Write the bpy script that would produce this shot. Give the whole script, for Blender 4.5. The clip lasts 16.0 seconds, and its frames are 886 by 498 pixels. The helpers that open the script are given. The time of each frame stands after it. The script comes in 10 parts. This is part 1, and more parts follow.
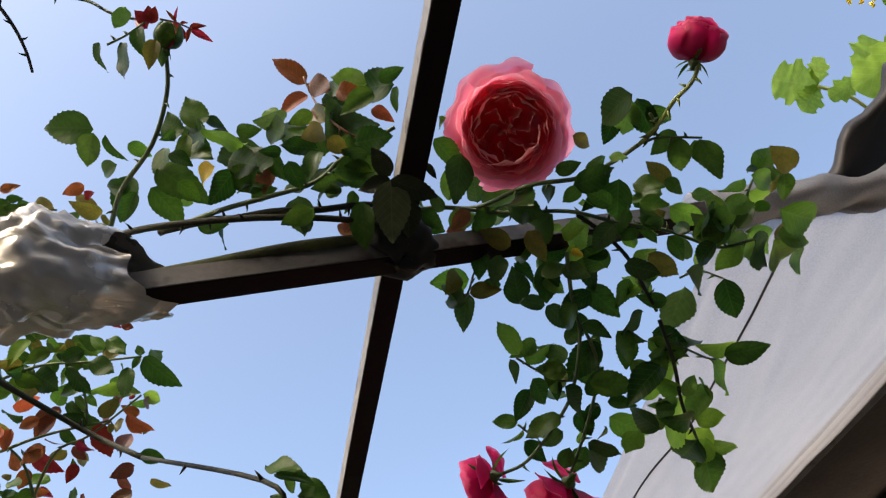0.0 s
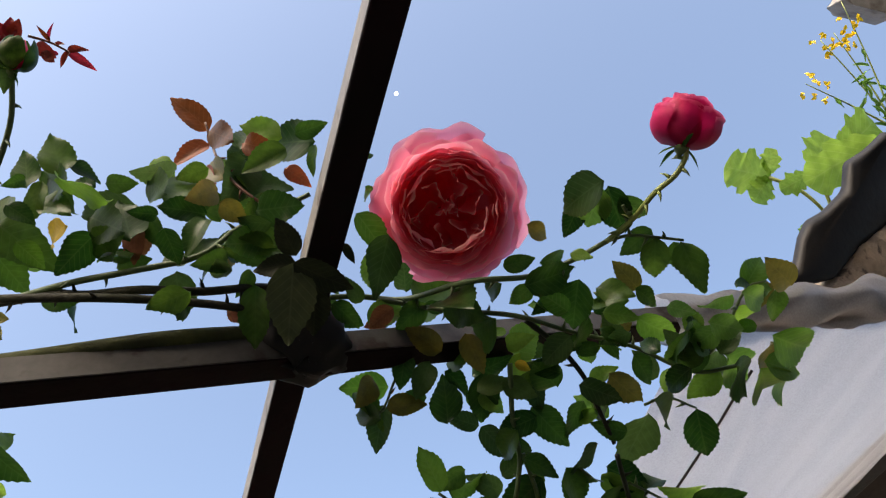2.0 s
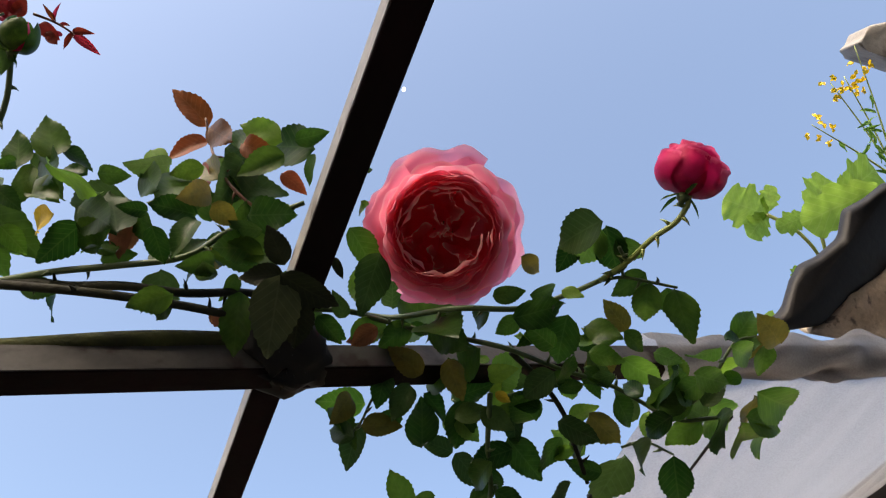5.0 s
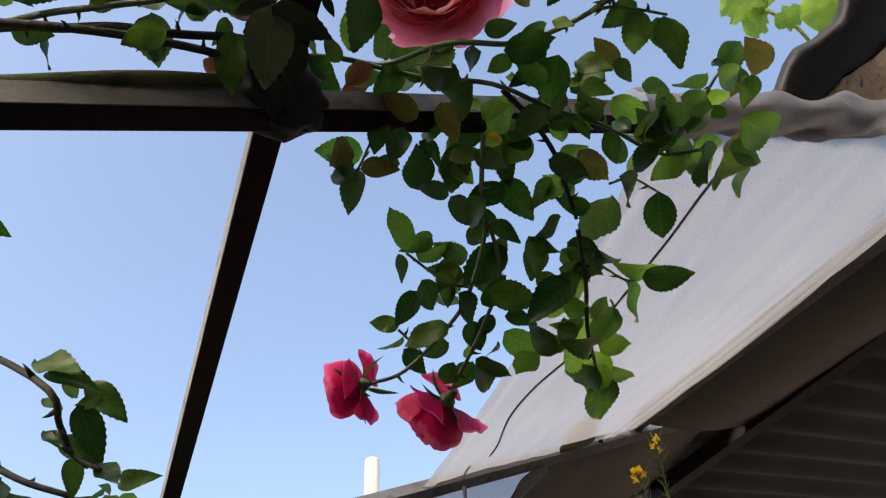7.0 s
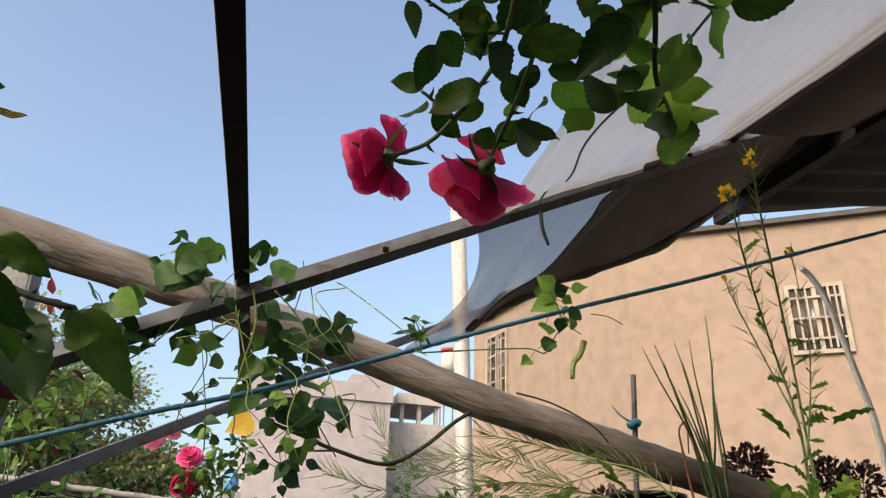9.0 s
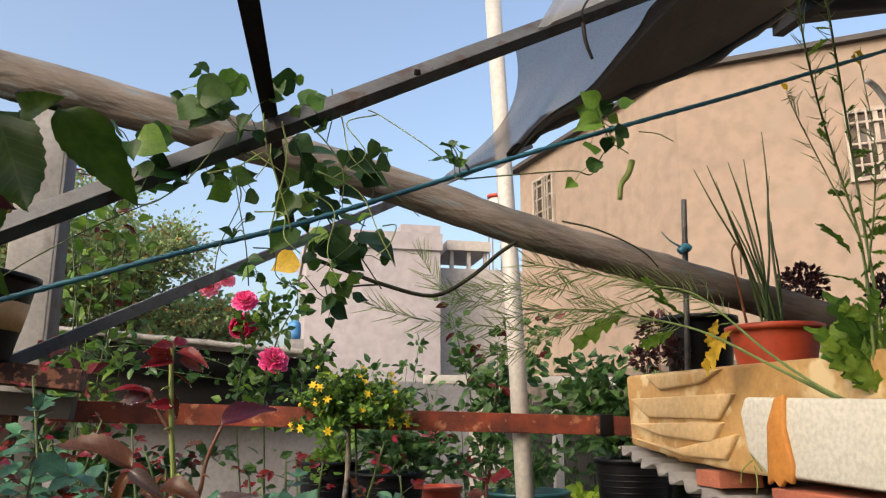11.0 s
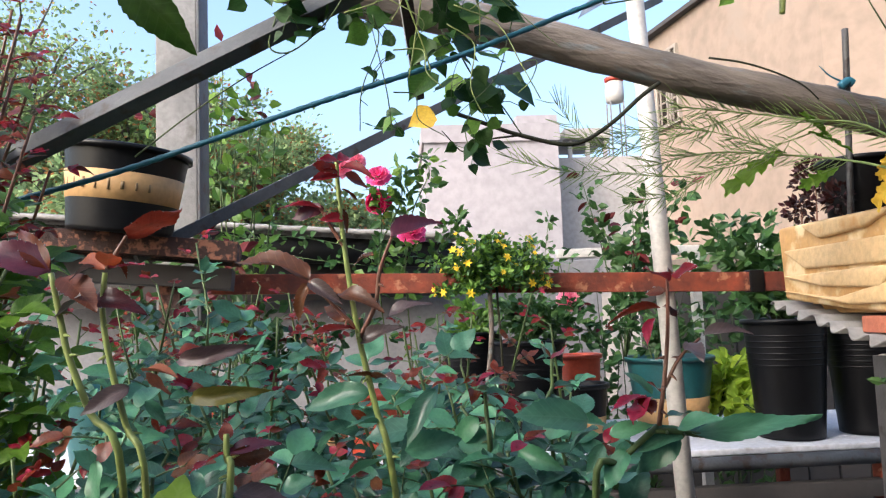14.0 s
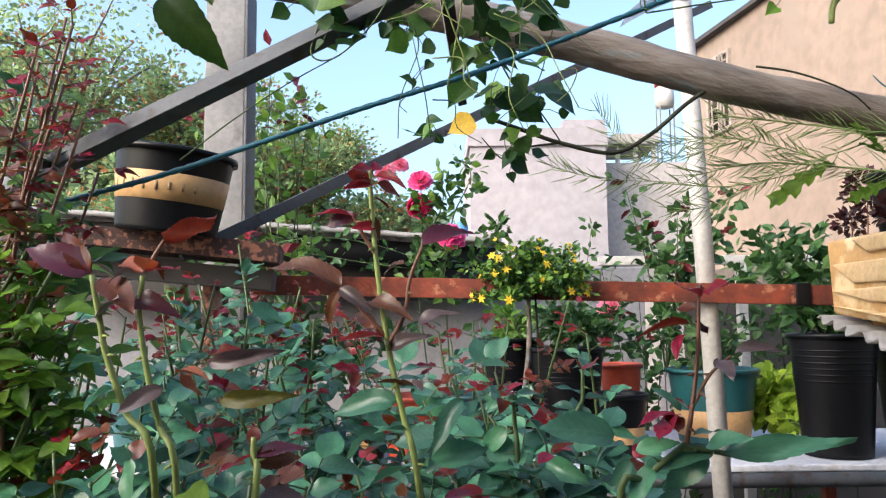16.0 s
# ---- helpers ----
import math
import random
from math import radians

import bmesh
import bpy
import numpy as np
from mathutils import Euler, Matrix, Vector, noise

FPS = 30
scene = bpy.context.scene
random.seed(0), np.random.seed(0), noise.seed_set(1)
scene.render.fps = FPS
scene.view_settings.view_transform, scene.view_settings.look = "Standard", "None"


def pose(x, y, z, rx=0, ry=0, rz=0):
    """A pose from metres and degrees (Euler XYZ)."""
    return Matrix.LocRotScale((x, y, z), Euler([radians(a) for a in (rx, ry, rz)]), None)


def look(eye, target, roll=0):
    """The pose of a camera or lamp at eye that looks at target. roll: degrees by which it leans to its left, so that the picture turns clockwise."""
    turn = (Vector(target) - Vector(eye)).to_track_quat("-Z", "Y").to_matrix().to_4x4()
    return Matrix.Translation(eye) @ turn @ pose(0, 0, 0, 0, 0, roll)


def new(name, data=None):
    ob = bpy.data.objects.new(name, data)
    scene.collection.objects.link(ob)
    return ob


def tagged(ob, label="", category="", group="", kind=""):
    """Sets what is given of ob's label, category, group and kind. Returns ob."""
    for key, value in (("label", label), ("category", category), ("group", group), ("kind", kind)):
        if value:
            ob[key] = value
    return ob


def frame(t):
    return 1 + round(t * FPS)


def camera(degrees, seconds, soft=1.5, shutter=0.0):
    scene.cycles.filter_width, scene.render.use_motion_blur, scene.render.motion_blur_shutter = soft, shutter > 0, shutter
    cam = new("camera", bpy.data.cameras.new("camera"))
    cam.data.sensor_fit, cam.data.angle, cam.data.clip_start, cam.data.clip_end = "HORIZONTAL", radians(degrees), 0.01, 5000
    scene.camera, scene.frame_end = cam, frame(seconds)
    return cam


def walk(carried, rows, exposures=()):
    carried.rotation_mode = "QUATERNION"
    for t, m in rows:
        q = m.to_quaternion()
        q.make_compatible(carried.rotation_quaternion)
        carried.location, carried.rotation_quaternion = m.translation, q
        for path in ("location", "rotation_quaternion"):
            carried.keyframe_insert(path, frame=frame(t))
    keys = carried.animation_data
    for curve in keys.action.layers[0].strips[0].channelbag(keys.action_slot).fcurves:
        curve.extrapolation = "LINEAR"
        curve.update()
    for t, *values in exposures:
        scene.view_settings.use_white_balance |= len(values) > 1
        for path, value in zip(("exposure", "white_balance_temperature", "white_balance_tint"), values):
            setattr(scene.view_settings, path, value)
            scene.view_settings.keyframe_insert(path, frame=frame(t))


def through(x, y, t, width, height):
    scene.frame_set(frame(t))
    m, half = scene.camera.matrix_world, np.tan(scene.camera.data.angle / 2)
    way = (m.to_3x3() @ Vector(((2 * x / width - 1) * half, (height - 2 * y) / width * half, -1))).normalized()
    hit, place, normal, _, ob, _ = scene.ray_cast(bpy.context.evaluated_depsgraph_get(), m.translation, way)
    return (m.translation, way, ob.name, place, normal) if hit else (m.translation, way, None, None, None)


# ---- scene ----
cam = camera(60.78, 16.0, soft=1.2)
PATH = [
    (0, pose(-0.1034, -0.2007, 1.1987, 145.220, -0.570, -14.330)),
    (0.3, look((-0.094, -0.167, 1.256), (0.160, 0.931, 2.908), 0.3)),
    (0.5, pose(-0.0951, -0.1649, 1.2775, 145.336, 0.063, -13.421)),
    (1, pose(-0.0740, -0.1430, 1.2906, 145.851, 0.939, -16.312)),
    (1.5, pose(-0.0760, -0.1312, 1.3222, 147.216, 1.153, -18.970)),
    (2, pose(-0.0769, -0.1578, 1.3327, 149.470, 0.815, -20.323)),
    (2.5, pose(-0.0744, -0.1575, 1.3442, 149.623, -0.084, -21.838)),
    (3, pose(-0.0839, -0.1740, 1.3506, 150.148, -0.164, -21.873)),
    (3.2, pose(-0.0806, -0.1794, 1.3530, 150.659, -0.043, -21.800)),
    (5.3, pose(-0.0806, -0.1646, 1.3462, 148.765, -1.826, -25.907)),
    (5.5, pose(-0.0786, -0.1628, 1.3425, 147.960, -1.890, -26.187)),
    (6, pose(-0.0766, -0.1602, 1.3362, 146.113, -1.617, -26.492)),
    (6.5, pose(-0.0661, -0.1464, 1.3172, 143.131, -0.610, -25.752)),
    (7, pose(-0.0615, -0.1270, 1.2937, 136.817, -0.090, -24.276)),
    (7.5, pose(-0.0514, -0.1098, 1.2917, 134.494, 0.646, -22.985)),
    (8, pose(-0.0388, -0.0916, 1.2905, 132.333, 0.595, -20.733)),
    (8.5, pose(-0.0197, -0.1001, 1.3292, 124.813, 0.729, -17.096)),
    (9, pose(-0.0015, -0.0978, 1.3915, 114.116, -1.647, -16.705)),
    (9.5, pose(0.0148, -0.0848, 1.4250, 107.496, -2.853, -15.311)),
    (10, pose(0.0289, -0.0767, 1.4067, 105.349, -0.616, -14.327)),
    (10.2, pose(0.0295, -0.0712, 1.3996, 104.690, -0.025, -14.224)),
    (12.3, pose(0.0143, -0.0072, 1.3474, 99.702, -0.245, -9.734)),
    (12.5, pose(0.0154, -0.0068, 1.3471, 99.176, -0.132, -9.500)),
    (13, pose(0.0108, -0.0007, 1.3356, 97.743, 0.063, -8.345)),
    (13.5, pose(-0.0096, 0.0083, 1.3005, 95.503, 0.069, -5.727)),
    (14, pose(-0.0128, 0.0048, 1.2943, 94.930, 2.075, -3.177)),
    (14.5, pose(-0.0220, -0.0039, 1.2890, 95.458, 2.399, -2.296)),
    (15, pose(-0.0120, -0.0018, 1.2909, 95.268, 1.270, -1.993)),
    (15.5, pose(0.0013, 0.0006, 1.2926, 94.869, 0.596, -1.119)),
    (16, pose(0.0000, 0.0000, 1.3000, 95.220, 0.559, 0.051)),
]
walk(cam, PATH, exposures=[(0, 1.60, 6780, 10), (3.2, 1.60, 6780, 10), (6, 1.60, 6780, 10), (8.0, 1.46, 6750, 10), (8.5, 1.30, 6700, 10), (9.3, 1.20, 6800, 10), (10.2, 1.14, 6800, 10),
     (12.5, 1.2, 6350, 9), (13.5, 1.43, 6000, 9), (14.0, 1.70, 5850, 9), (16, 1.70, 5850, 9)])

# ---- light: hazy late-afternoon sky with a low soft sun from the left ----
SUN_EL, SUN_AZ = 32.0, 232.0     # degrees; azimuth clockwise from +y
world = bpy.data.worlds.new("sky")
scene.world = world
world.use_nodes = True
wn, wl = world.node_tree.nodes, world.node_tree.links
sky = wn.new("ShaderNodeTexSky")
sky.sky_type = 'NISHITA'
sky.sun_disc = False
sky.sun_elevation, sky.sun_rotation = radians(SUN_EL), radians(SUN_AZ)
sky.air_density, sky.dust_density, sky.ozone_density = 1.0, 5.6, 1.1
wn["Background"].inputs[1].default_value = 0.15
wl.new(sky.outputs[0], wn["Background"].inputs[0])
sun_data = bpy.data.lights.new("sun", "SUN")
sun_data.energy, sun_data.angle, sun_data.color = 0.48, radians(12), (1.0, 0.92, 0.82)
sun = new("sun", sun_data)
sd = Vector((math.sin(radians(SUN_AZ)) * math.cos(radians(SUN_EL)), math.cos(radians(SUN_AZ)) * math.cos(radians(SUN_EL)), math.sin(radians(SUN_EL))))
sun.matrix_world = look(sd * 50, (0, 0, 0))

# ---- materials ----
def mat(name, c1, c2=None, rough=0.6, metal=0.0, scale=8.0, fine=60.0, bump=0.2, spots=None, spot_at=0.62, through=0.0, coat=0.0,
        rnd=0.0, stretch=(1, 1, 1), spec=0.5, depth=0.004):
    """Two-scale procedural surface: c1 to c2 by a coarse noise, fine grain as bump and tone, optional spots of a third colour."""
    m = bpy.data.materials.new(name)
    m.use_nodes = True
    n, l = m.node_tree.nodes, m.node_tree.links
    b = n["Principled BSDF"]
    c2 = c2 or tuple(min(1, v * 0.7) for v in c1)
    tc = n.new("ShaderNodeTexCoord")
    mp = n.new("ShaderNodeMapping")
    mp.inputs["Scale"].default_value = stretch
    l.new(tc.outputs["Object"], mp.inputs[0])
    na = n.new("ShaderNodeTexNoise")
    na.inputs["Scale"].default_value, na.inputs["Detail"].default_value = scale, 5
    l.new(mp.outputs[0], na.inputs["Vector"])
    nb = n.new("ShaderNodeTexNoise")
    nb.inputs["Scale"].default_value, nb.inputs["Detail"].default_value = fine, 4
    l.new(mp.outputs[0], nb.inputs["Vector"])
    r = n.new("ShaderNodeValToRGB")
    r.color_ramp.elements[0].position, r.color_ramp.elements[1].position = 0.32, 0.68
    r.color_ramp.elements[0].color, r.color_ramp.elements[1].color = (*c1, 1), (*c2, 1)
    l.new(na.outputs["Fac"], r.inputs[0])
    mx = n.new("ShaderNodeMix")
    mx.data_type, mx.blend_type = 'RGBA', 'MULTIPLY'
    mx.inputs[0].default_value = 0.45
    gr = n.new("ShaderNodeValToRGB")
    gr.color_ramp.elements[0].position, gr.color_ramp.elements[1].position = 0.3, 0.62
    gr.color_ramp.elements[0].color = (0.55, 0.55, 0.55, 1)
    l.new(nb.outputs["Fac"], gr.inputs[0])
    l.new(r.outputs[0], mx.inputs[6])
    l.new(gr.outputs[0], mx.inputs[7])
    col = mx.outputs[2]
    if spots:
        ns = n.new("ShaderNodeTexNoise")
        ns.inputs["Scale"].default_value, ns.inputs["Detail"].default_value = scale * 2.3, 7
        l.new(mp.outputs[0], ns.inputs["Vector"])
        sr = n.new("ShaderNodeValToRGB")
        sr.color_ramp.elements[0].position, sr.color_ramp.elements[1].position = spot_at - 0.05, spot_at + 0.05
        l.new(ns.outputs["Fac"], sr.inputs[0])
        ms = n.new("ShaderNodeMix")
        ms.data_type = 'RGBA'
        l.new(sr.outputs[0], ms.inputs[0])
        l.new(col, ms.inputs[6])
        ms.inputs[7].default_value = (*spots, 1)
        col = ms.outputs[2]
    if rnd:
        oi = n.new("ShaderNodeObjectInfo")
        hs = n.new("ShaderNodeHueSaturation")
        mr = n.new("ShaderNodeMapRange")
        mr.inputs["To Min"].default_value, mr.inputs["To Max"].default_value = 1 - rnd, 1 + rnd
        l.new(oi.outputs["Random"], mr.inputs["Value"])
        l.new(mr.outputs[0], hs.inputs["Value"])
        mh = n.new("ShaderNodeMapRange")
        mh.inputs["To Min"].default_value, mh.inputs["To Max"].default_value = 0.5 + rnd * 0.05, 0.5 - rnd * 0.05
        l.new(oi.outputs["Random"], mh.inputs["Value"])
        l.new(mh.outputs[0], hs.inputs["Hue"])
        l.new(col, hs.inputs["Color"])
        col = hs.outputs[0]
    l.new(col, b.inputs["Base Color"])
    rr = n.new("ShaderNodeMapRange")
    rr.inputs["To Min"].default_value, rr.inputs["To Max"].default_value = max(0.05, rough - 0.12), min(1, rough + 0.12)
    l.new(nb.outputs["Fac"], rr.inputs["Value"])
    l.new(rr.outputs[0], b.inputs["Roughness"])
    b.inputs["Metallic"].default_value = metal
    b.inputs["Coat Weight"].default_value = coat
    b.inputs["Specular IOR Level"].default_value = spec
    if bump:
        bp = n.new("ShaderNodeBump")
        bp.inputs["Strength"].default_value, bp.inputs["Distance"].default_value = bump, depth
        l.new(nb.outputs["Fac"], bp.inputs["Height"])
        l.new(bp.outputs[0], b.inputs["Normal"])
    if through:
        tr = n.new("ShaderNodeBsdfTranslucent")
        l.new(col, tr.inputs[0])
        ad = n.new("ShaderNodeMixShader")
        ad.inputs[0].default_value = through
        l.new(b.outputs[0], ad.inputs[1])
        l.new(tr.outputs[0], ad.inputs[2])
        l.new(ad.outputs[0], n["Material Output"].inputs[0])
    return m


def foliage(name, c1, c2, rough=0.45, through=0.3, rnd=0.25, vein=None, spec=0.4):
    """Leaf surface: blade tone by noise, paler veins drawn along the blade in its own space, part translucent."""
    m = mat(name, c1, c2, rough=rough, scale=3.0, fine=9.0, bump=0.05, through=through, rnd=rnd, spec=spec, depth=0.02)
    n, l = m.node_tree.nodes, m.node_tree.links
    if vein:
        b = n["Principled BSDF"]
        src = b.inputs["Base Color"].links[0].from_socket
        tc = n.new("ShaderNodeTexCoord")
        sx = n.new("ShaderNodeSeparateXYZ")
        l.new(tc.outputs["Object"], sx.inputs[0])
        ab = n.new("ShaderNodeMath")
        ab.operation = 'ABSOLUTE'
        l.new(sx.outputs[0], ab.inputs[0])
        # side veins: bands of y - 0.9|x|
        k = n.new("ShaderNodeMath")
        k.operation, k.inputs[1].default_value = 'MULTIPLY', 0.9
        l.new(ab.outputs[0], k.inputs[0])
        d = n.new("ShaderNodeMath")
        d.operation = 'SUBTRACT'
        l.new(sx.outputs[1], d.inputs[0])
        l.new(k.outputs[0], d.inputs[1])
        s = n.new("ShaderNodeMath")
        s.operation, s.inputs[1].default_value = 'MULTIPLY', 52.0
        l.new(d.outputs[0], s.inputs[0])
        si = n.new("ShaderNodeMath")
        si.operation = 'SINE'
        l.new(s.outputs[0], si.inputs[0])
        g = n.new("ShaderNodeMapRange")
        g.inputs["From Min"].default_value, g.inputs["From Max"].default_value = 0.82, 1.0
        l.new(si.outputs[0], g.inputs["Value"])
        mid = n.new("ShaderNodeMapRange")
        mid.inputs["From Min"].default_value, mid.inputs["From Max"].default_value = 0.018, 0.006
        l.new(ab.outputs[0], mid.inputs["Value"])
        mxx = n.new("ShaderNodeMath")
        mxx.operation = 'MAXIMUM'
        l.new(g.outputs[0], mxx.inputs[0])
        l.new(mid.outputs[0], mxx.inputs[1])
        f = n.new("ShaderNodeMath")
        f.operation, f.inputs[1].default_value = 'MULTIPLY', 0.20
        l.new(mxx.outputs[0], f.inputs[0])
        mv = n.new("ShaderNodeMix")
        mv.data_type = 'RGBA'
        l.new(f.outputs[0], mv.inputs[0])
        l.new(src, mv.inputs[6])
        mv.inputs[7].default_value = (*vein, 1)
        l.new(mv.outputs[2], b.inputs["Base Color"])
        for nd in n:
            if nd.type == 'BSDF_TRANSLUCENT':
                l.new(mv.outputs[2], nd.inputs[0])
    return m


# Tube steels: worn paint, plus side light and underside shade put into the colours.
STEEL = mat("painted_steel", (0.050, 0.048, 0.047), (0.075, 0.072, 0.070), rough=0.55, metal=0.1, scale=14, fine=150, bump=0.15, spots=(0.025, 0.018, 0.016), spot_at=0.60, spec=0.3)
STEEL_RED = mat("shaded_oxide_steel", (0.005, 0.0035, 0.0035), (0.016, 0.0045, 0.007), rough=0.6, scale=7, fine=120, bump=0.15, spots=(0.008, 0.006, 0.006), spec=0.10)
STEEL_PALE = mat("grey_steel_bar", (0.100, 0.104, 0.110), (0.062, 0.064, 0.068), rough=0.6, metal=0.1, scale=12, fine=120, bump=0.25, spots=(0.055, 0.036, 0.03), spot_at=0.62)
STEEL_LIT = mat("worn_lit_paint", (0.30, 0.285, 0.27), (0.21, 0.20, 0.19), rough=0.6, scale=14, fine=140, bump=0.2, spots=(0.08, 0.06, 0.05), spot_at=0.62)
RUST = mat("rusted_steel", (0.30, 0.060, 0.026), (0.105, 0.026, 0.016), rough=0.8, scale=16, fine=90, bump=0.7, spots=(0.40, 0.17, 0.09), spot_at=0.65)
RUST_DARK = mat("flaking_rust", (0.060, 0.024, 0.018), (0.028, 0.014, 0.012), rough=0.85, scale=24, fine=90, bump=0.8, spots=(0.24, 0.10, 0.06), spot_at=0.57)
BARK = mat("weathered_pole", (0.225, 0.186, 0.158), (0.068, 0.059, 0.052), rough=0.85, scale=17, fine=60, bump=0.9, spots=(0.15, 0.16, 0.165), spot_at=0.61, stretch=(0.30, 1, 1), depth=0.010)
CONCRETE = mat("concrete", (0.26, 0.252, 0.245), (0.165, 0.16, 0.157), rough=0.9, scale=6, fine=70, bump=0.4, spots=(0.15, 0.14, 0.13), spot_at=0.68)
GREYWALL = mat("grey_render_wall", (0.205, 0.20, 0.205), (0.155, 0.15, 0.155), rough=0.9, scale=2.5, fine=45, bump=0.3, spots=(0.17, 0.165, 0.16), spot_at=0.66)
PVC = mat("white_pvc", (0.47, 0.45, 0.42), (0.40, 0.38, 0.35), rough=0.4, scale=4, fine=80, bump=0.05, spots=(0.28, 0.24, 0.19), spot_at=0.7)
PEACH = mat("peach_render", (0.285, 0.214, 0.166), (0.235, 0.177, 0.138), rough=0.92, scale=0.55, fine=5, bump=0.12, spots=(0.24, 0.188, 0.15), spot_at=0.64, depth=0.03)
PALEWALL = mat("pale_house_wall", (0.36, 0.325, 0.335), (0.31, 0.285, 0.295), rough=0.9, scale=0.3, fine=3, bump=0.08, depth=0.02)
WHITEWALL = mat("white_house_wall", (0.45, 0.405, 0.37), (0.38, 0.345, 0.315), rough=0.9, scale=0.5, fine=6, bump=0.2, depth=0.02)
MILDEW = mat("mildewed_wall", (0.20, 0.155, 0.12), (0.055, 0.046, 0.040), rough=0.95, scale=1.2, fine=9, bump=0.2, spots=(0.035, 0.03, 0.028), spot_at=0.55, depth=0.02)
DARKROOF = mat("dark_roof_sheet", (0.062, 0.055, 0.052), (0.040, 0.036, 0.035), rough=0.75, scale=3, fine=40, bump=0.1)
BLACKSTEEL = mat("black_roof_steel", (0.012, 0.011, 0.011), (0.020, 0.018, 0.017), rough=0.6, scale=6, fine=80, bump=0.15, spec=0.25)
GREYSHEET = mat("grey_roof_sheet", (0.30, 0.285, 0.27), (0.21, 0.195, 0.185), rough=0.75, metal=0.1, scale=5, fine=60, bump=0.3, spots=(0.13, 0.11, 0.10))
TARP = mat("translucent_white_sheet", (0.31, 0.308, 0.322), (0.255, 0.253, 0.266), rough=0.34, scale=2.2, fine=420, bump=0.03, through=0.62, spots=(0.22, 0.20, 0.18), spot_at=0.72, depth=0.004)
tn, tl = TARP.node_tree.nodes, TARP.node_tree.links
film, clear = tn.new("ShaderNodeMixShader"), tn.new("ShaderNodeBsdfTransparent")
film.inputs[0].default_value = 0.24
tl.new(tn["Material Output"].inputs[0].links[0].from_socket, film.inputs[1])
clear.inputs[0].default_value = (1.0, 0.93, 0.86, 1)
tl.new(clear.outputs[0], film.inputs[2])
tl.new(film.outputs[0], tn["Material Output"].inputs[0])
CLOTH = mat("brown_shade_cloth", (0.105, 0.082, 0.064), (0.070, 0.055, 0.044), rough=0.95, scale=5, fine=120, bump=0.2, through=0.04)
FOIL = mat("silver_plastic_foil", (0.56, 0.55, 0.53), (0.40, 0.38, 0.35), rough=0.26, metal=0.35, scale=6, fine=30, bump=0.1)
BLACKPLASTIC = mat("black_plastic", (0.0048, 0.005, 0.006), (0.0075, 0.0078, 0.009), rough=0.38, scale=5, fine=90, bump=0.08, spec=0.18)
TAN = mat("tan_band", (0.50, 0.30, 0.12), (0.43, 0.26, 0.11), rough=0.6, scale=8, fine=80, bump=0.05)
INK = mat("dark_print", (0.24, 0.15, 0.065), rough=0.6, bump=0)
TEAL = mat("teal_plastic", (0.010, 0.072, 0.078), (0.014, 0.092, 0.098), rough=0.45, scale=6, fine=80, bump=0.08)
TERRA = mat("red_plastic_pot", (0.52, 0.075, 0.030), (0.44, 0.060, 0.026), rough=0.5, scale=5, fine=70, bump=0.1, spots=(0.28, 0.06, 0.035), spot_at=0.7)
FOAM = mat("yellowed_foam", (0.55, 0.34, 0.135), (0.48, 0.27, 0.09), rough=0.75, scale=5, fine=55, bump=0.35, spots=(0.68, 0.53, 0.30), spot_at=0.58)
WHITEFOAM = mat("white_foam", (0.70, 0.68, 0.60), (0.62, 0.60, 0.52), rough=0.8, scale=5, fine=110, bump=0.4)
# Ribs of the foam box, paler than its body.
FOAM_PALE = mat("pale_foam", (0.66, 0.47, 0.25), (0.60, 0.40, 0.19), rough=0.8, scale=6, fine=70, bump=0.4, spots=(0.50, 0.28, 0.10), spot_at=0.66)
ORANGEFOAM = mat("orange_foam_sealant", (0.60, 0.25, 0.05), (0.50, 0.20, 0.04), rough=0.6, scale=20, fine=90, bump=0.5)
BRICK = mat("red_brick", (0.40, 0.14, 0.07), (0.32, 0.11, 0.06), rough=0.9, scale=14, fine=110, bump=0.5, rnd=0.15)
BLUECORD = mat("blue_cord", (0.014, 0.085, 0.135), (0.02, 0.125, 0.18), rough=0.5, scale=60, fine=300, bump=0.2)
WIRE = mat("dark_wire", (0.05, 0.045, 0.045), rough=0.5, scale=30, bump=0.1)
TABLETOP = mat("white_table_sheet", (0.66, 0.66, 0.70), (0.56, 0.56, 0.60), rough=0.5, scale=4, fine=60, bump=0.1, spots=(0.35, 0.31, 0.28), spot_at=0.68)
# Paler than WHITEWALL: the light on the pillar is put into its colour.
PILLARWALL = mat("lit_pillar", (0.80, 0.70, 0.60), (0.72, 0.62, 0.53), rough=0.9, scale=3, fine=40, bump=0.2, spots=(0.60, 0.50, 0.42), spot_at=0.7)
DEW = mat("dew_drop", (0.95, 0.97, 1.0), rough=0.05, scale=3, bump=0)
DEW.node_tree.nodes["Principled BSDF"].inputs["Transmission Weight"].default_value = 0.6
SOIL = mat("potting_soil", (0.05, 0.035, 0.022), (0.03, 0.02, 0.014), rough=0.95, scale=30, fine=140, bump=0.8)
GROUND = mat("ground", (0.20, 0.17, 0.13), (0.14, 0.12, 0.09), rough=0.95, scale=0.2, fine=3, bump=0.4, spots=(0.07, 0.09, 0.03), depth=0.05)
SLAB = mat("terrace_slab", (0.10, 0.09, 0.08), (0.06, 0.055, 0.05), rough=0.9, scale=2, fine=40, bump=0.4, spots=(0.13, 0.12, 0.10))
GLASS = mat("curtained_glass", (0.13, 0.105, 0.085), (0.085, 0.07, 0.058), rough=0.2, scale=1, bump=0)
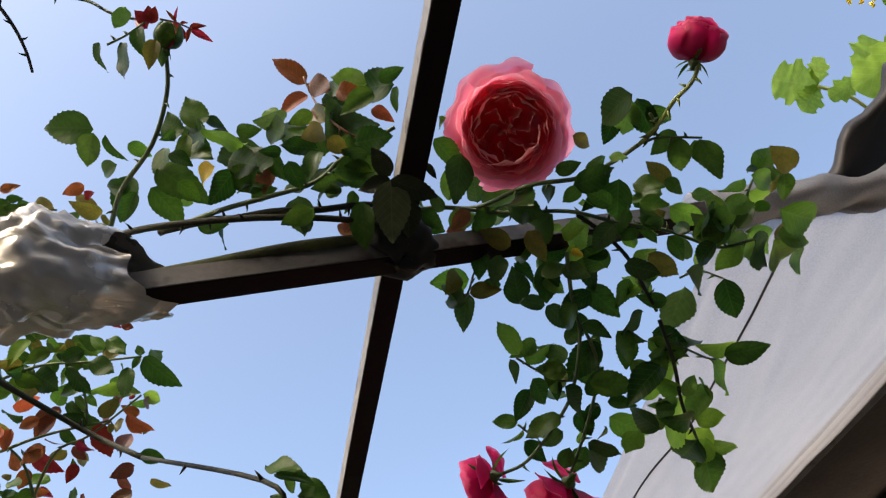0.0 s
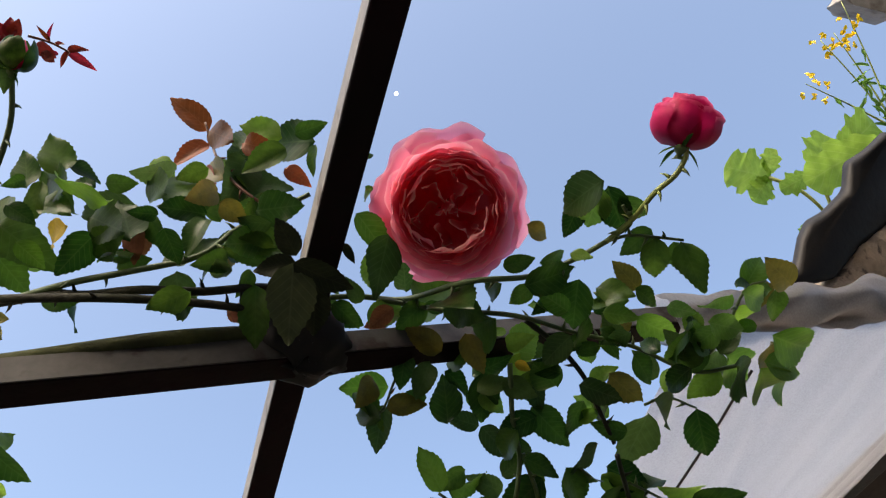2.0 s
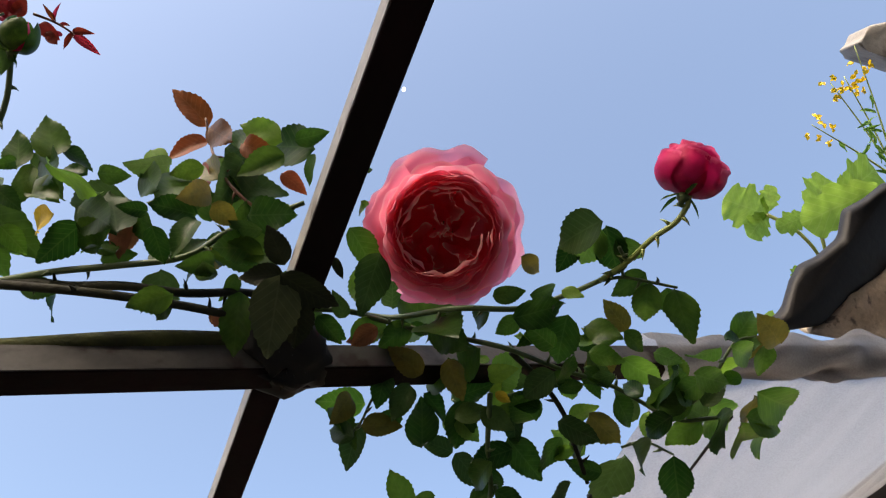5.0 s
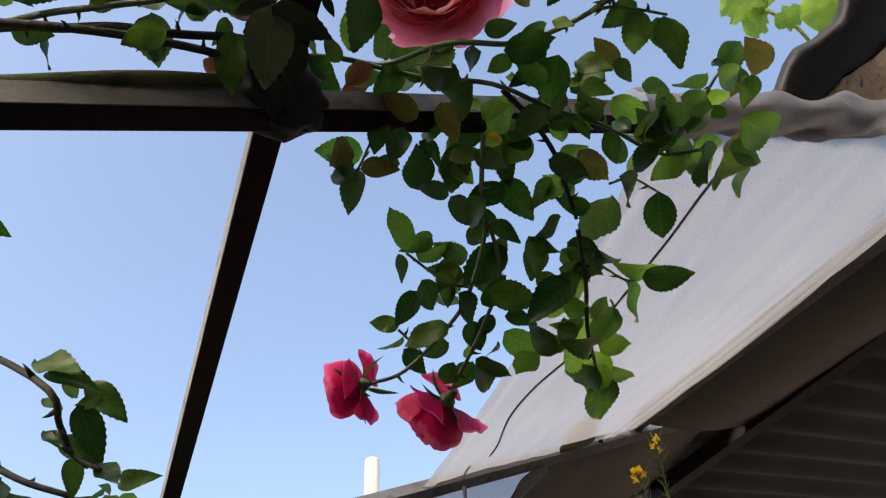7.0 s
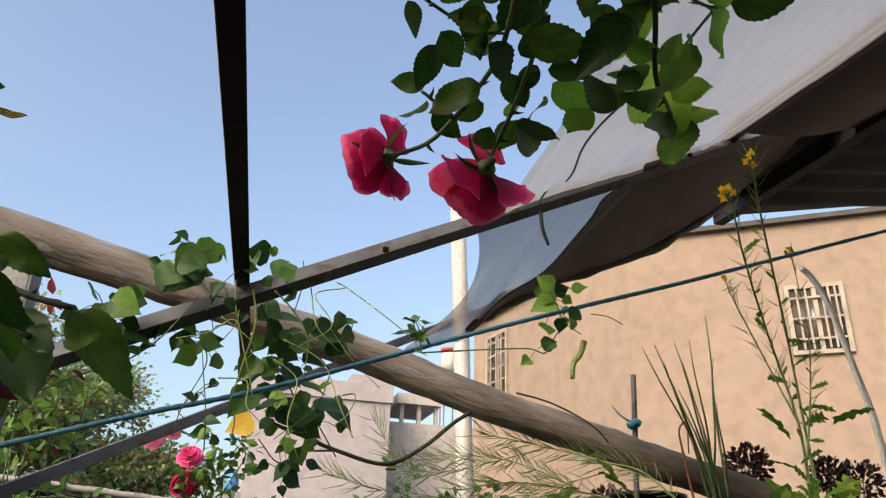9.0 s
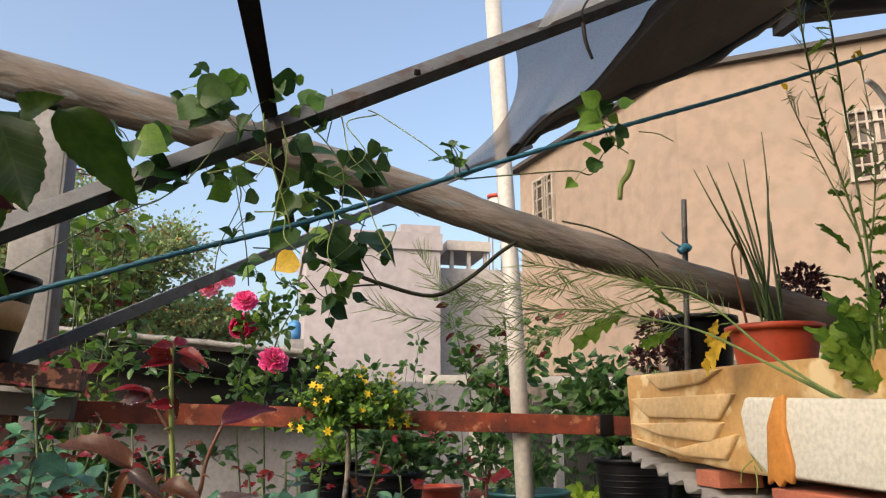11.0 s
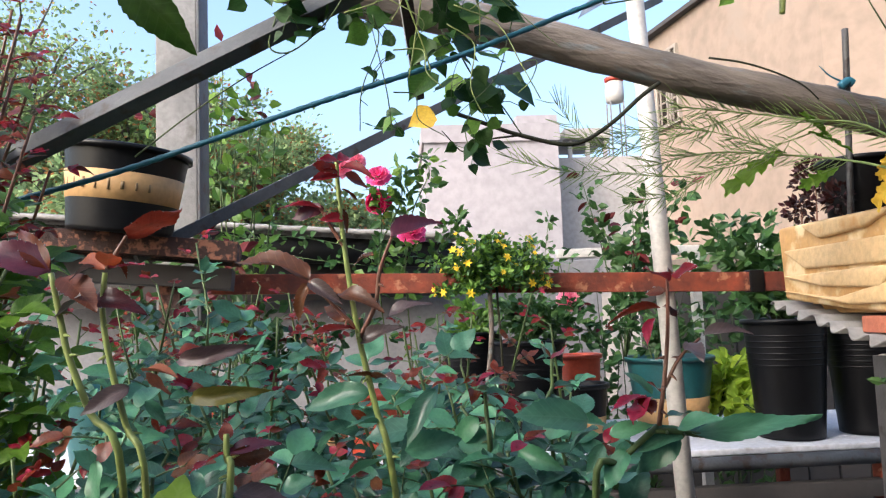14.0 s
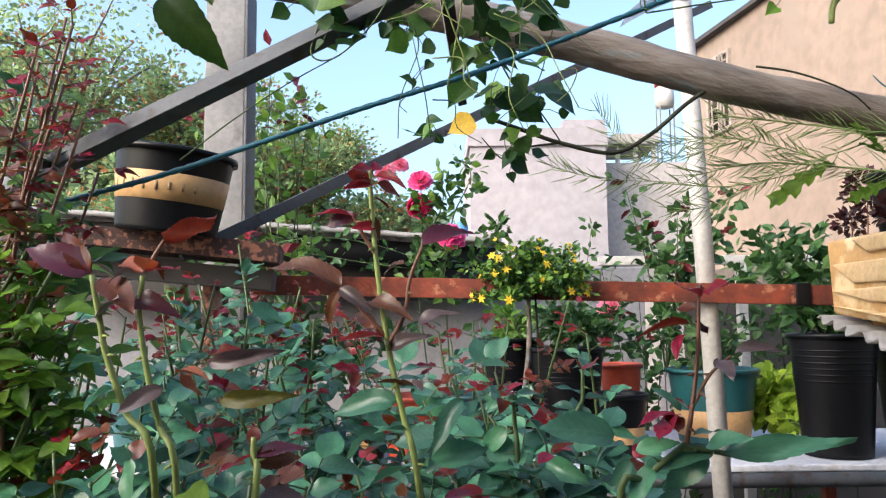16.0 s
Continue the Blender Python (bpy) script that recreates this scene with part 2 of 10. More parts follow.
WINFRAME = mat("window_frame", (0.36, 0.31, 0.26), (0.245, 0.205, 0.17), rough=0.6, scale=4, fine=30, bump=0.1)
BLUETANK = mat("blue_tank", (0.05, 0.20, 0.42), (0.04, 0.17, 0.36), rough=0.5, scale=2, fine=20, bump=0.1)
REDPAINT = mat("red_paint", (0.50, 0.06, 0.03), rough=0.5, scale=3, bump=0.05)

LEAF = foliage("rose_leaf", (0.022, 0.066, 0.008), (0.054, 0.122, 0.014), vein=(0.10, 0.17, 0.04), through=0.46, rnd=0.5, spec=0.26, rough=0.36)
LEAF_FRESH = foliage("fresh_rose_leaf", (0.095, 0.20, 0.018), (0.13, 0.25, 0.028), vein=(0.18, 0.28, 0.06), through=0.6, rnd=0.35, spec=0.28)
LEAF_GOURD = foliage("gourd_leaf", (0.24, 0.40, 0.055), (0.30, 0.46, 0.08), vein=(0.40, 0.52, 0.16), through=0.6, rnd=0.2, spec=0.2)
MOSS = mat("mossy_cane", (0.075, 0.085, 0.018), (0.028, 0.032, 0.010), rough=0.9, scale=25, fine=140, bump=0.6)
LEAF_PALE = foliage("rose_leaf_underside", (0.045, 0.092, 0.020), (0.034, 0.072, 0.014), vein=(0.10, 0.155, 0.055), through=0.42, rnd=0.35, spec=0.22)
# Sky reflections on these leaves are partly put into the bluish colour.
LEAF_BLUE = foliage("bluish_rose_leaf", (0.050, 0.158, 0.090), (0.075, 0.205, 0.116), vein=(0.13, 0.25, 0.16), through=0.25, rough=0.33, rnd=0.5, spec=0.5)
LEAF_RED = foliage("young_red_leaf", (0.26, 0.020, 0.013), (0.12, 0.012, 0.010), vein=(0.24, 0.05, 0.04), through=0.42, rough=0.32, rnd=0.5, spec=0.28)
LEAF_BRONZE = foliage("bronze_leaf", (0.17, 0.045, 0.016), (0.085, 0.032, 0.014), vein=(0.22, 0.10, 0.05), through=0.35, rough=0.35)
LEAF_ORANGE = foliage("rust_leaf", (0.33, 0.080, 0.020), (0.22, 0.060, 0.016), vein=(0.42, 0.18, 0.07), through=0.4)
LEAF_YELLOW = foliage("yellow_leaf", (0.62, 0.42, 0.03), (0.50, 0.34, 0.03), vein=(0.62, 0.46, 0.10), through=0.4)
LEAF_OLIVE = foliage("olive_leaf", (0.17, 0.14, 0.02), (0.10, 0.10, 0.02), vein=(0.22, 0.19, 0.05), through=0.4)
LEAF_OLD = foliage("old_dark_leaf", (0.020, 0.026, 0.008), (0.012, 0.017, 0.006), vein=(0.05, 0.055, 0.022), through=0.12, rnd=0.3, spec=0.25)
LEAF_DRY = foliage("dry_leaf", (0.28, 0.10, 0.045), (0.19, 0.065, 0.03), vein=(0.30, 0.14, 0.08), through=0.2, rough=0.8)
LEAF_LIGHT = foliage("light_green_leaf", (0.13, 0.27, 0.035), (0.095, 0.21, 0.03), vein=(0.22, 0.33, 0.10), through=0.45)
LEAF_VINE = foliage("vine_leaf", (0.026, 0.074, 0.013), (0.044, 0.108, 0.020), vein=(0.09, 0.16, 0.05), through=0.30, rnd=0.4, spec=0.3)
STEM = mat("green_stem", (0.075, 0.12, 0.03), (0.055, 0.085, 0.025), rough=0.55, scale=20, fine=120, bump=0.2)
STEM_DARK = mat("dark_cane", (0.018, 0.017, 0.010), (0.030, 0.033, 0.014), rough=0.7, scale=20, fine=150, bump=0.4, spec=0.3)
STEM_LIGHT = mat("fresh_stem", (0.24, 0.30, 0.075), (0.20, 0.24, 0.06), rough=0.5, scale=20, fine=120, bump=0.15)
STEM_RED = mat("red_stem", (0.17, 0.055, 0.03), (0.12, 0.06, 0.03), rough=0.5, scale=20, fine=120, bump=0.15)


def petal_paint(name, claw, blade, lip, through=0.5, rough=0.55, rnd=0.08, spec=0.2, edge=0.86):
    """Petal surface: claw to blade to a paler lip, by the petal's own length, with fine streaks along it."""
    m = foliage(name, blade, tuple(v * 0.9 for v in blade), through=through, rough=rough, rnd=rnd, spec=spec)
    n, l = m.node_tree.nodes, m.node_tree.links
    b = n["Principled BSDF"]
    at = n.new("ShaderNodeAttribute")
    at.attribute_name = "lip"
    tc = n.new("ShaderNodeTexCoord")
    ns = n.new("ShaderNodeTexNoise")
    ns.inputs["Scale"].default_value, ns.inputs["Detail"].default_value = 6.0, 3
    l.new(tc.outputs["Object"], ns.inputs["Vector"])
    ad = n.new("ShaderNodeMath")
    ad.operation, ad.inputs[1].default_value, ad.inputs[2].default_value = 'MULTIPLY_ADD', 0.22, -0.11
    l.new(ns.outputs["Fac"], ad.inputs[0])
    sm = n.new("ShaderNodeMath")
    sm.operation = 'ADD'
    l.new(at.outputs["Fac"], sm.inputs[0])
    l.new(ad.outputs[0], sm.inputs[1])
    r = n.new("ShaderNodeValToRGB")
    e = r.color_ramp.elements
    e[0].position, e[0].color = 0.25, (*claw, 1)
    e[1].position, e[1].color = 0.66, (*blade, 1)
    for at_, c in ((edge, blade), (min(1.0, edge + 0.12), lip)):
        q = e.new(at_)
        q.color = (*c, 1)
    l.new(sm.outputs[0], r.inputs[0])
    hs = [nd for nd in n if nd.type == 'HUE_SAT'][0]
    l.new(r.outputs[0], hs.inputs["Color"])
    return m


PETAL = petal_paint("pink_petal", (0.80, 0.16, 0.26), (0.93, 0.30, 0.42), (0.96, 0.46, 0.55))
PETAL_OUT = petal_paint("outer_pink_petal", (0.86, 0.24, 0.40), (0.94, 0.36, 0.52), (0.95, 0.44, 0.58), through=0.5)
PETAL_IN = petal_paint("inner_pink_petal", (0.94, 0.15, 0.23), (0.97, 0.32, 0.41), (0.98, 0.60, 0.63), through=0.88, edge=0.80)
PETAL_FOLD = petal_paint("folded_heart_petal", (0.95, 0.16, 0.23), (0.97, 0.34, 0.41), (0.98, 0.66, 0.66), through=0.9, edge=0.74)
# Crimson petals: light on the bud's top is also put into the lip.
PETAL_RED = petal_paint("crimson_petal", (0.46, 0.006, 0.080), (0.66, 0.012, 0.13), (0.88, 0.12, 0.30), through=0.42, rough=0.5, spec=0.25, edge=0.80)
PETAL_MAG = petal_paint("magenta_petal", (0.66, 0.03, 0.19), (0.80, 0.08, 0.28), (0.88, 0.22, 0.42), through=0.35, rough=0.5, rnd=0.15, spec=0.25)
PETAL_YEL = foliage("yellow_petal", (0.82, 0.60, 0.02), (0.76, 0.52, 0.02), through=0.3, rough=0.5, rnd=0.1)
FOAM_STONE = mat("crumbling_mortar", (0.62, 0.48, 0.34), (0.46, 0.35, 0.24), rough=0.95, scale=18, fine=110, bump=0.8, spots=(0.16, 0.12, 0.09), spot_at=0.64)
# The moon's sunlight is put in as a glow of its own.
MOON = mat("glowing_moon", (0.85, 0.83, 0.78), (0.75, 0.73, 0.70), rough=0.9, scale=0.4, fine=2, bump=0)
MOON.node_tree.nodes["Principled BSDF"].inputs["Emission Color"].default_value = (1.0, 0.97, 0.9, 1)
MOON.node_tree.nodes["Principled BSDF"].inputs["Emission Strength"].default_value = 0.8

# ---- mesh tools ----
def obj(name, bm, material, parent=None, label="", smooth=True):
    me = bpy.data.meshes.new(name)
    bmesh.ops.recalc_face_normals(bm, faces=bm.faces)
    bm.to_mesh(me)
    bm.free()
    for p in me.polygons:
        p.use_smooth = smooth
    me.materials.append(material)
    ob = new(name, me)
    if parent is not None:
        ob.parent = parent
    if label:
        ob["label"] = label
    return ob


def part(name, bm, material, parent, label="", smooth=True):
    return obj(name, bm, material, parent, label, smooth)


def thing(name, label, category, at=(0, 0, 0), group="", kind=""):
    e = new(name)
    e.empty_display_size = 0.05
    e.location = at
    return tagged(e, label, category, group, kind)


def frame_of(d, up=(0, 0, 1)):
    d = Vector(d).normalized()
    u = Vector(up)
    if abs(d.dot(u.normalized())) > 0.98:
        u = Vector((0, 1, 0))
    x = u.cross(d).normalized()
    y = d.cross(x).normalized()
    return x, y, d


def tube(bm, pts, radii, sides=8, cap=True):
    """A round tube along points; radii: one number or one each."""
    pts = [Vector(p) for p in pts]
    if not hasattr(radii, "__len__"):
        radii = [radii] * len(pts)
    rings = []
    x = None
    for i, p in enumerate(pts):
        d = (pts[min(i + 1, len(pts) - 1)] - pts[max(i - 1, 0)])
        if d.length < 1e-9:
            d = Vector((0, 0, 1))
        d.normalize()
        if x is None:
            x, y, _ = frame_of(d)
        else:
            x = (x - d * x.dot(d))
            if x.length < 1e-6:
                x, y, _ = frame_of(d)
            x.normalize()
        y = d.cross(x)
        rings.append([bm.verts.new(p + (x * math.cos(a) + y * math.sin(a)) * radii[i]) for a in [2 * math.pi * k / sides for k in range(sides)]])
    for a, b in zip(rings, rings[1:]):
        for k in range(sides):
            bm.faces.new((a[k], a[(k + 1) % sides], b[(k + 1) % sides], b[k]))
    if cap:
        bm.faces.new(rings[0][::-1])
        bm.faces.new(rings[-1])
    return bm


def spline(pts, n=6):
    """Catmull-Rom through the points."""
    P = [Vector(p) for p in pts]
    P = [P[0] * 2 - P[1]] + P + [P[-1] * 2 - P[-2]]
    out = []
    for i in range(1, len(P) - 2):
        for k in range(n):
            t = k / n
            a, b, c, d = P[i - 1], P[i], P[i + 1], P[i + 2]
            out.append(0.5 * ((2 * b) + (c - a) * t + (2 * a - 5 * b + 4 * c - d) * t * t + (3 * b - a - 3 * c + d) * t ** 3))
    out.append(P[-2])
    return out


def box(bm, lo, hi, bevel=0.0, m=None):
    vs = [bm.verts.new(((lo[0], hi[0])[i & 1], (lo[1], hi[1])[(i >> 1) & 1], (lo[2], hi[2])[(i >> 2) & 1])) for i in range(8)]
    fs = [bm.faces.new([vs[i] for i in f]) for f in ((0, 2, 3, 1), (4, 5, 7, 6), (0, 1, 5, 4), (2, 6, 7, 3), (0, 4, 6, 2), (1, 3, 7, 5))]
    if bevel:
        es = list({e for f in fs for e in f.edges})
        r = bmesh.ops.bevel(bm, geom=es, offset=bevel, segments=2, affect='EDGES', profile=0.6)
        vs = [v for v in {v for f in r["faces"] for v in f.verts} | {v for v in vs if v.is_valid}]
    if m is not None:
        bmesh.ops.transform(bm, matrix=m, verts=[v for v in vs if v.is_valid])
    return bm


def bar(name, a, b, w, h, material, parent=None, label="", up=(0, 0, 1), bevel=0.0015, angle=False):
    """A straight square tube or, with angle, an L-section, from a to b."""
    a, b = Vector(a), Vector(b)
    x, y, d = frame_of(b - a, up)
    L = (b - a).length
    m = Matrix.Translation(a) @ Matrix((x, y, d)).transposed().to_4x4()
    bm = bmesh.new()
    if angle:
        box(bm, (-w / 2, -h / 2, 0), (w / 2, -h / 2 + 0.004, L))
        box(bm, (-w / 2, -h / 2 + 0.004, 0), (-w / 2 + 0.004, h / 2, L))
    else:
        box(bm, (-w / 2, -h / 2, 0), (w / 2, h / 2, L), bevel)
    ob = obj(name, bm, material, parent, label, smooth=False)
    ob.matrix_basis = m
    return ob


def lathe(bm, profile, sides=32, m=None, thick=True):
    rings = []
    for r, z in profile:
        rings.append([bm.verts.new((r * math.cos(2 * math.pi * k / sides), r * math.sin(2 * math.pi * k / sides), z)) for k in range(sides)])
    for a, b in zip(rings, rings[1:]):
        for k in range(sides):
            bm.faces.new((a[k], a[(k + 1) % sides], b[(k + 1) % sides], b[k]))
    if profile[0][0] > 0:
        bm.faces.new(rings[0][::-1])
    if m is not None:
        bmesh.ops.transform(bm, matrix=m, verts=[v for r in rings for v in r])
    return bm


def sheet(fn, nu, nv):
    bm = bmesh.new()
    g = [[bm.verts.new(fn(i / nu, j / nv)) for j in range(nv + 1)] for i in range(nu + 1)]
    for i in range(nu):
        for j in range(nv):
            bm.faces.new((g[i][j], g[i + 1][j], g[i + 1][j + 1], g[i][j + 1]))
    return bm


def solid(ob, t):
    md = ob.modifiers.new("thickness", 'SOLIDIFY')
    md.thickness = t
    return ob


def slab(front, depth, back=(0.58, 1.0, 0.05)):
    """A prism from an outline in the front plane, pushed back."""
    bm = bmesh.new()
    v = Vector(back).normalized() * depth
    a = [bm.verts.new(p) for p in front]
    b = [bm.verts.new(Vector(p) + v) for p in front]
    bm.faces.new(a)
    bm.faces.new(b[::-1])
    n = len(front)
    for i in range(n):
        bm.faces.new((a[i], b[i], b[(i + 1) % n], a[(i + 1) % n]))
    return bm


def soften(ob, w, seg=2):
    md = ob.modifiers.new("soft", 'BEVEL')
    md.width, md.segments, md.limit_method = w, seg, 'ANGLE'
    return ob



def put(ob):
    ob.matrix_parent_inverse = ob.parent.matrix_basis.inverted()
    return ob


# ---- large structure ----
G = -3.4     # street level below the terrace
bm = sheet(lambda u, v: (-900 + 1800 * u, -900 + 1800 * v, G), 8, 8)
tagged(obj("ground", bm, GROUND), "bare earth ground with patches of grass", "ground", kind="structure")
# Unseen floor, coloured dark so that less light bounces up to the frame.
bm = box(bmesh.new(), (-3.2, -3.5, -0.25), (4.2, 4.9, 0.0), 0.01)
tagged(obj("floor", bm, SLAB), "dark grey concrete terrace floor", "floor", kind="structure")
bm = box(bmesh.new(), (-3.3, -3.7, G), (4.3, 5.1, -0.254), 0.0)
tagged(obj("wall_below", bm, GREYWALL), "plain rendered house wall below the terrace", "wall", kind="structure")
# Unseen wall, added at this height to keep sun off the overhead rose.
bm = box(bmesh.new(), (-3.2, -2.3, 0.0), (4.2, -2.1, 4.15), 0.01)
tagged(obj("blocker_wall_south", bm, GREYWALL), "tall unseen wall added behind the terrace to block sun and sky", "wall", kind="structure")

# grey parapet wall at the far end, with a low dark roof edge over its left half
bm = box(bmesh.new(), (-3.2, 4.32, 0.0), (1.15, 4.45, 1.58), 0.01)
tagged(obj("wall_north", bm, GREYWALL), "stained grey rendered parapet wall", "wall", kind="structure")
bm = box(bmesh.new(), (1.15, 4.32, 0.0), (4.2, 4.45, 0.72), 0.01)
tagged(obj("parapet", bm, GREYWALL), "low grey parapet wall", "wall", kind="structure")

eave = thing("lean_to_roof", "low lean-to roof of dark sheets with a pale drip edge", "roof", (-0.8, 4.3, 1.75))
def eave_fn(u, v):
    x = -2.2 + 2.5 * u
    return (x + 0.8, -0.42 + 1.7 * v, 0.02 - 0.078 * (x + 0.8) + 0.10 * v + 0.012 * math.sin(x * 82))
solid(part("roof_sheet", sheet(eave_fn, 160, 3), GREYSHEET, eave), 0.006)
bm = bmesh.new()
tube(bm, [(-1.4 + 2.5 * k / 50, -0.435, 0.027 + 0.109 - 0.078 * (2.5 * k / 50) + 0.002 * math.sin(k * 1.7)) for k in range(51)], 0.016, 6)
part("drip_edge", bm, GREYSHEET, eave, "pale folded metal drip edge")
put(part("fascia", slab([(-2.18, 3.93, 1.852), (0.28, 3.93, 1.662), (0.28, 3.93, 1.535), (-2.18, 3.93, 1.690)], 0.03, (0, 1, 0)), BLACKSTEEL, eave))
# Dark board added in place of the roof edge's shade on the wall.
put(part("eave_shade_board", slab([(-2.18, 4.10, 1.75), (0.28, 4.10, 1.60), (0.28, 4.10, 1.397), (-2.18, 4.10, 1.390)], 0.03, (0, 1, 0)), DARKROOF, eave, "dark board standing in for the shade under the roof edge"))

# concrete post with metal flashing
post = thing("concrete_post", "grey square concrete post with a metal flashing strip", "post", (-0.645, 2.262, 0))
part("shaft", box(bmesh.new(), (-0.062, -0.062, 0), (0.058, 0.062, 2.30), 0.006), CONCRETE, post)
part("flashing", box(bmesh.new(), (0.0585, -0.066, 0), (0.066, 0.04, 2.30), 0.001), STEEL_PALE, post, "grey metal strip")

# overhead steel grid
grid_a = thing("roof_purlin", "oxide-painted square steel tube overhead, darkened for its shaded underside", "beam", (-0.05, 0.2, 1.79))
# Near-black tube and paler side strip carry the shade and light as colour.
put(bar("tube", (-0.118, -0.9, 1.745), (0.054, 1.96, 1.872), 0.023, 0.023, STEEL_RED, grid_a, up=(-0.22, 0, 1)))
put(bar("worn_lit_side", (-0.1295, -0.9, 1.7425), (0.0425, 1.95, 1.8695), 0.0012, 0.021, STEEL_LIT, grid_a, "worn grey paint, with the light on this side put into its colour", up=(-0.22, 0, 1), bevel=0.0004))
grid_b = thing("cross_beam", "grey painted square steel tube overhead", "beam", (-0.05, 0.21, 1.77))
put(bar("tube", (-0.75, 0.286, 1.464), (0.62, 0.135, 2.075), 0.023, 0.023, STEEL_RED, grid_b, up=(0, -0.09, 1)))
put(bar("worn_lit_side", (-0.7497, 0.2742, 1.4629), (0.6197, 0.1232, 2.0739), 0.0012, 0.021, STEEL, grid_b, "worn grey paint, with the light on this side put into its colour", up=(0, -0.09, 1), bevel=0.0004))
for bx in (0.30, 0.62):
    q_ = Vector((-0.7497, 0.2740, 1.4606)).lerp(Vector((0.6197, 0.1231, 2.0716)), bx)
    put(part("rivet", lathe(bmesh.new(), [(0, -0.002), (0.0035, -0.0015), (0.0035, 0.0015), (0, 0.002)], 10, Matrix.Translation(q_)), STEEL_RED, grid_b, "dark rivet"))
bar_b = thing("slanted_bar", "weathered grey steel bar sloping upwards", "beam", (0.0, 1.06, 1.8))
put(bar("tube", (-1.15, 1.005, 1.20), (1.75, 1.15, 2.70), 0.026, 0.026, STEEL_PALE, bar_b, up=(0, 0.42, 1)))
for t_ in (0.21, 0.475, 0.70):
    q_ = Vector((-1.15, 1.005, 1.20)).lerp(Vector((1.75, 1.15, 2.70)), t_)
    put(part("bolt", box(bmesh.new(), tuple(q_ + Vector((-0.005, -0.019, -0.005))), tuple(q_ + Vector((0.005, -0.012, 0.005))), 0.0015), STEEL_RED, bar_b, "dark bolt head"))
bar_d = thing("lower_slanted_bar", "thin grey steel bar sloping upwards from the rusted ledge", "beam", (-0.62, 1.78, 1.45))
put(bar("tube", (-0.62, 1.78, 1.45), (1.05, 2.86, 2.51), 0.030, 0.030, STEEL_PALE, bar_d))
put(part("foot_plate", box(bmesh.new(), (-0.66, 1.74, 1.485), (-0.59, 1.82, 1.492), 0.001), RUST_DARK, bar_d, "rusted foot plate"))

# thick weathered pole
bm = bmesh.new()
pp = spline([(-1.25, 1.50, 2.195), (-0.274, 1.500, 1.988), (-0.067, 1.500, 1.942), (0.266, 1.500, 1.859), (0.575, 1.500, 1.770), (0.833, 1.500, 1.711), (1.033, 1.500, 1.662), (1.37, 1.495, 1.584)], 9)
tube(bm, pp, [0.046 - 0.0075 * min(1, k / 34) + 0.0012 * math.sin(k * 1.1) + 0.0008 * math.sin(k * 2.7) for k in range(len(pp))], 24)
POLE_TILT = math.atan2(2.195 - 1.49, 3.05)
bmesh.ops.transform(bm, matrix=Matrix.Rotation(-POLE_TILT, 4, 'Y'), verts=bm.verts)
pole = tagged(obj("weathered_pole", bm, BARK), "thick weathered brown pole resting across the frame", "pole")
pole.rotation_euler = (0, POLE_TILT, 0)

# white pipe
bm = bmesh.new()
tube(bm, [(0.760, 2.03, 0.0), (0.700, 2.03, 1.55), (0.648, 2.03, 2.66)], 0.025, 16)
tagged(obj("white_pipe", bm, PVC), "dusty white plastic pipe standing upright", "pipe")

# rusted beam across, and the rusted ledge under the black pot
rb = thing("rusted_beam", "rusted flat steel beam across the plant bench", "beam", (0.3, 2.0, 1.37))
bm = box(bmesh.new(), (-0.80, -0.014, -0.026), (0.92, 0.014, 0.026), 0.002, pose(0, 0, 0, 0, 1.6, 0))
part("web", bm, RUST, rb, smooth=False)
bm = box(bmesh.new(), (0.625, -0.019, -0.047), (0.665, 0.019, 0.013), 0.003)
part("clamp", bm, BLACKPLASTIC, rb, "black strap clamp")
rl = thing("rusted_ledge", "flaking rusted steel ledge on rusted legs under the black pot", "ledge", (-0.84, 1.8, 0.0))
put(bar("plate", (-1.9, 1.62, 1.60), (-0.40, 1.86, 1.455), 0.20, 0.045, RUST_DARK, rl))
put(bar("timber", (-1.9, 1.66, 1.53), (-0.42, 1.88, 1.395), 0.12, 0.05, DARKROOF, rl, "dark timber support"))
put(bar("leg", (-0.56, 1.86, 0.0), (-0.56, 1.86, 1.41), 0.05, 0.05, RUST_DARK, rl))
put(bar("leg", (-1.12, 1.76, 0.0), (-1.12, 1.76, 1.47), 0.05, 0.05, RUST_DARK, rl))
bar("right_leg", (1.66, 1.05, 0.0), (1.66, 1.05, 1.152), 0.035, 0.035, RUST_DARK)
tagged(bpy.data.objects["right_leg"], "rusted steel leg under the foam box shelf", "post")

# plant bench
bench = thing("plant_bench", "long plant bench with a white sheeted top", "bench", (0.9, 2.55, 0.86))
part("top", box(bmesh.new(), (-2.6, -0.28, -0.02), (1.9, 0.42, 0.0), 0.004), TABLETOP, bench)
bm = bmesh.new()
tube(bm, [(-2.6, -0.30, -0.045), (1.9, -0.30, -0.035)], 0.022, 12)
part("edge_pipe", bm, STEEL_PALE, bench, "grey steel edge pipe")
part("lower_rail", box(bmesh.new(), (-2.6, -0.29, -0.16), (1.9, -0.25, -0.11), 0.003), DARKROOF, bench)
for lx in (-2.4, -0.8, 0.55, 1.8):
    part("leg", box(bmesh.new(), (lx - 0.02, -0.27, -0.86), (lx + 0.02, -0.23, -0.021), 0.003), RUST, bench)
    part("leg", box(bmesh.new(), (lx - 0.02, 0.36, -0.86), (lx + 0.02, 0.40, -0.021), 0.003), RUST, bench)
fence_post = thing("white_frame_posts", "white-painted frame at the back of the bench", "frame", (1.3, 3.3, 0))
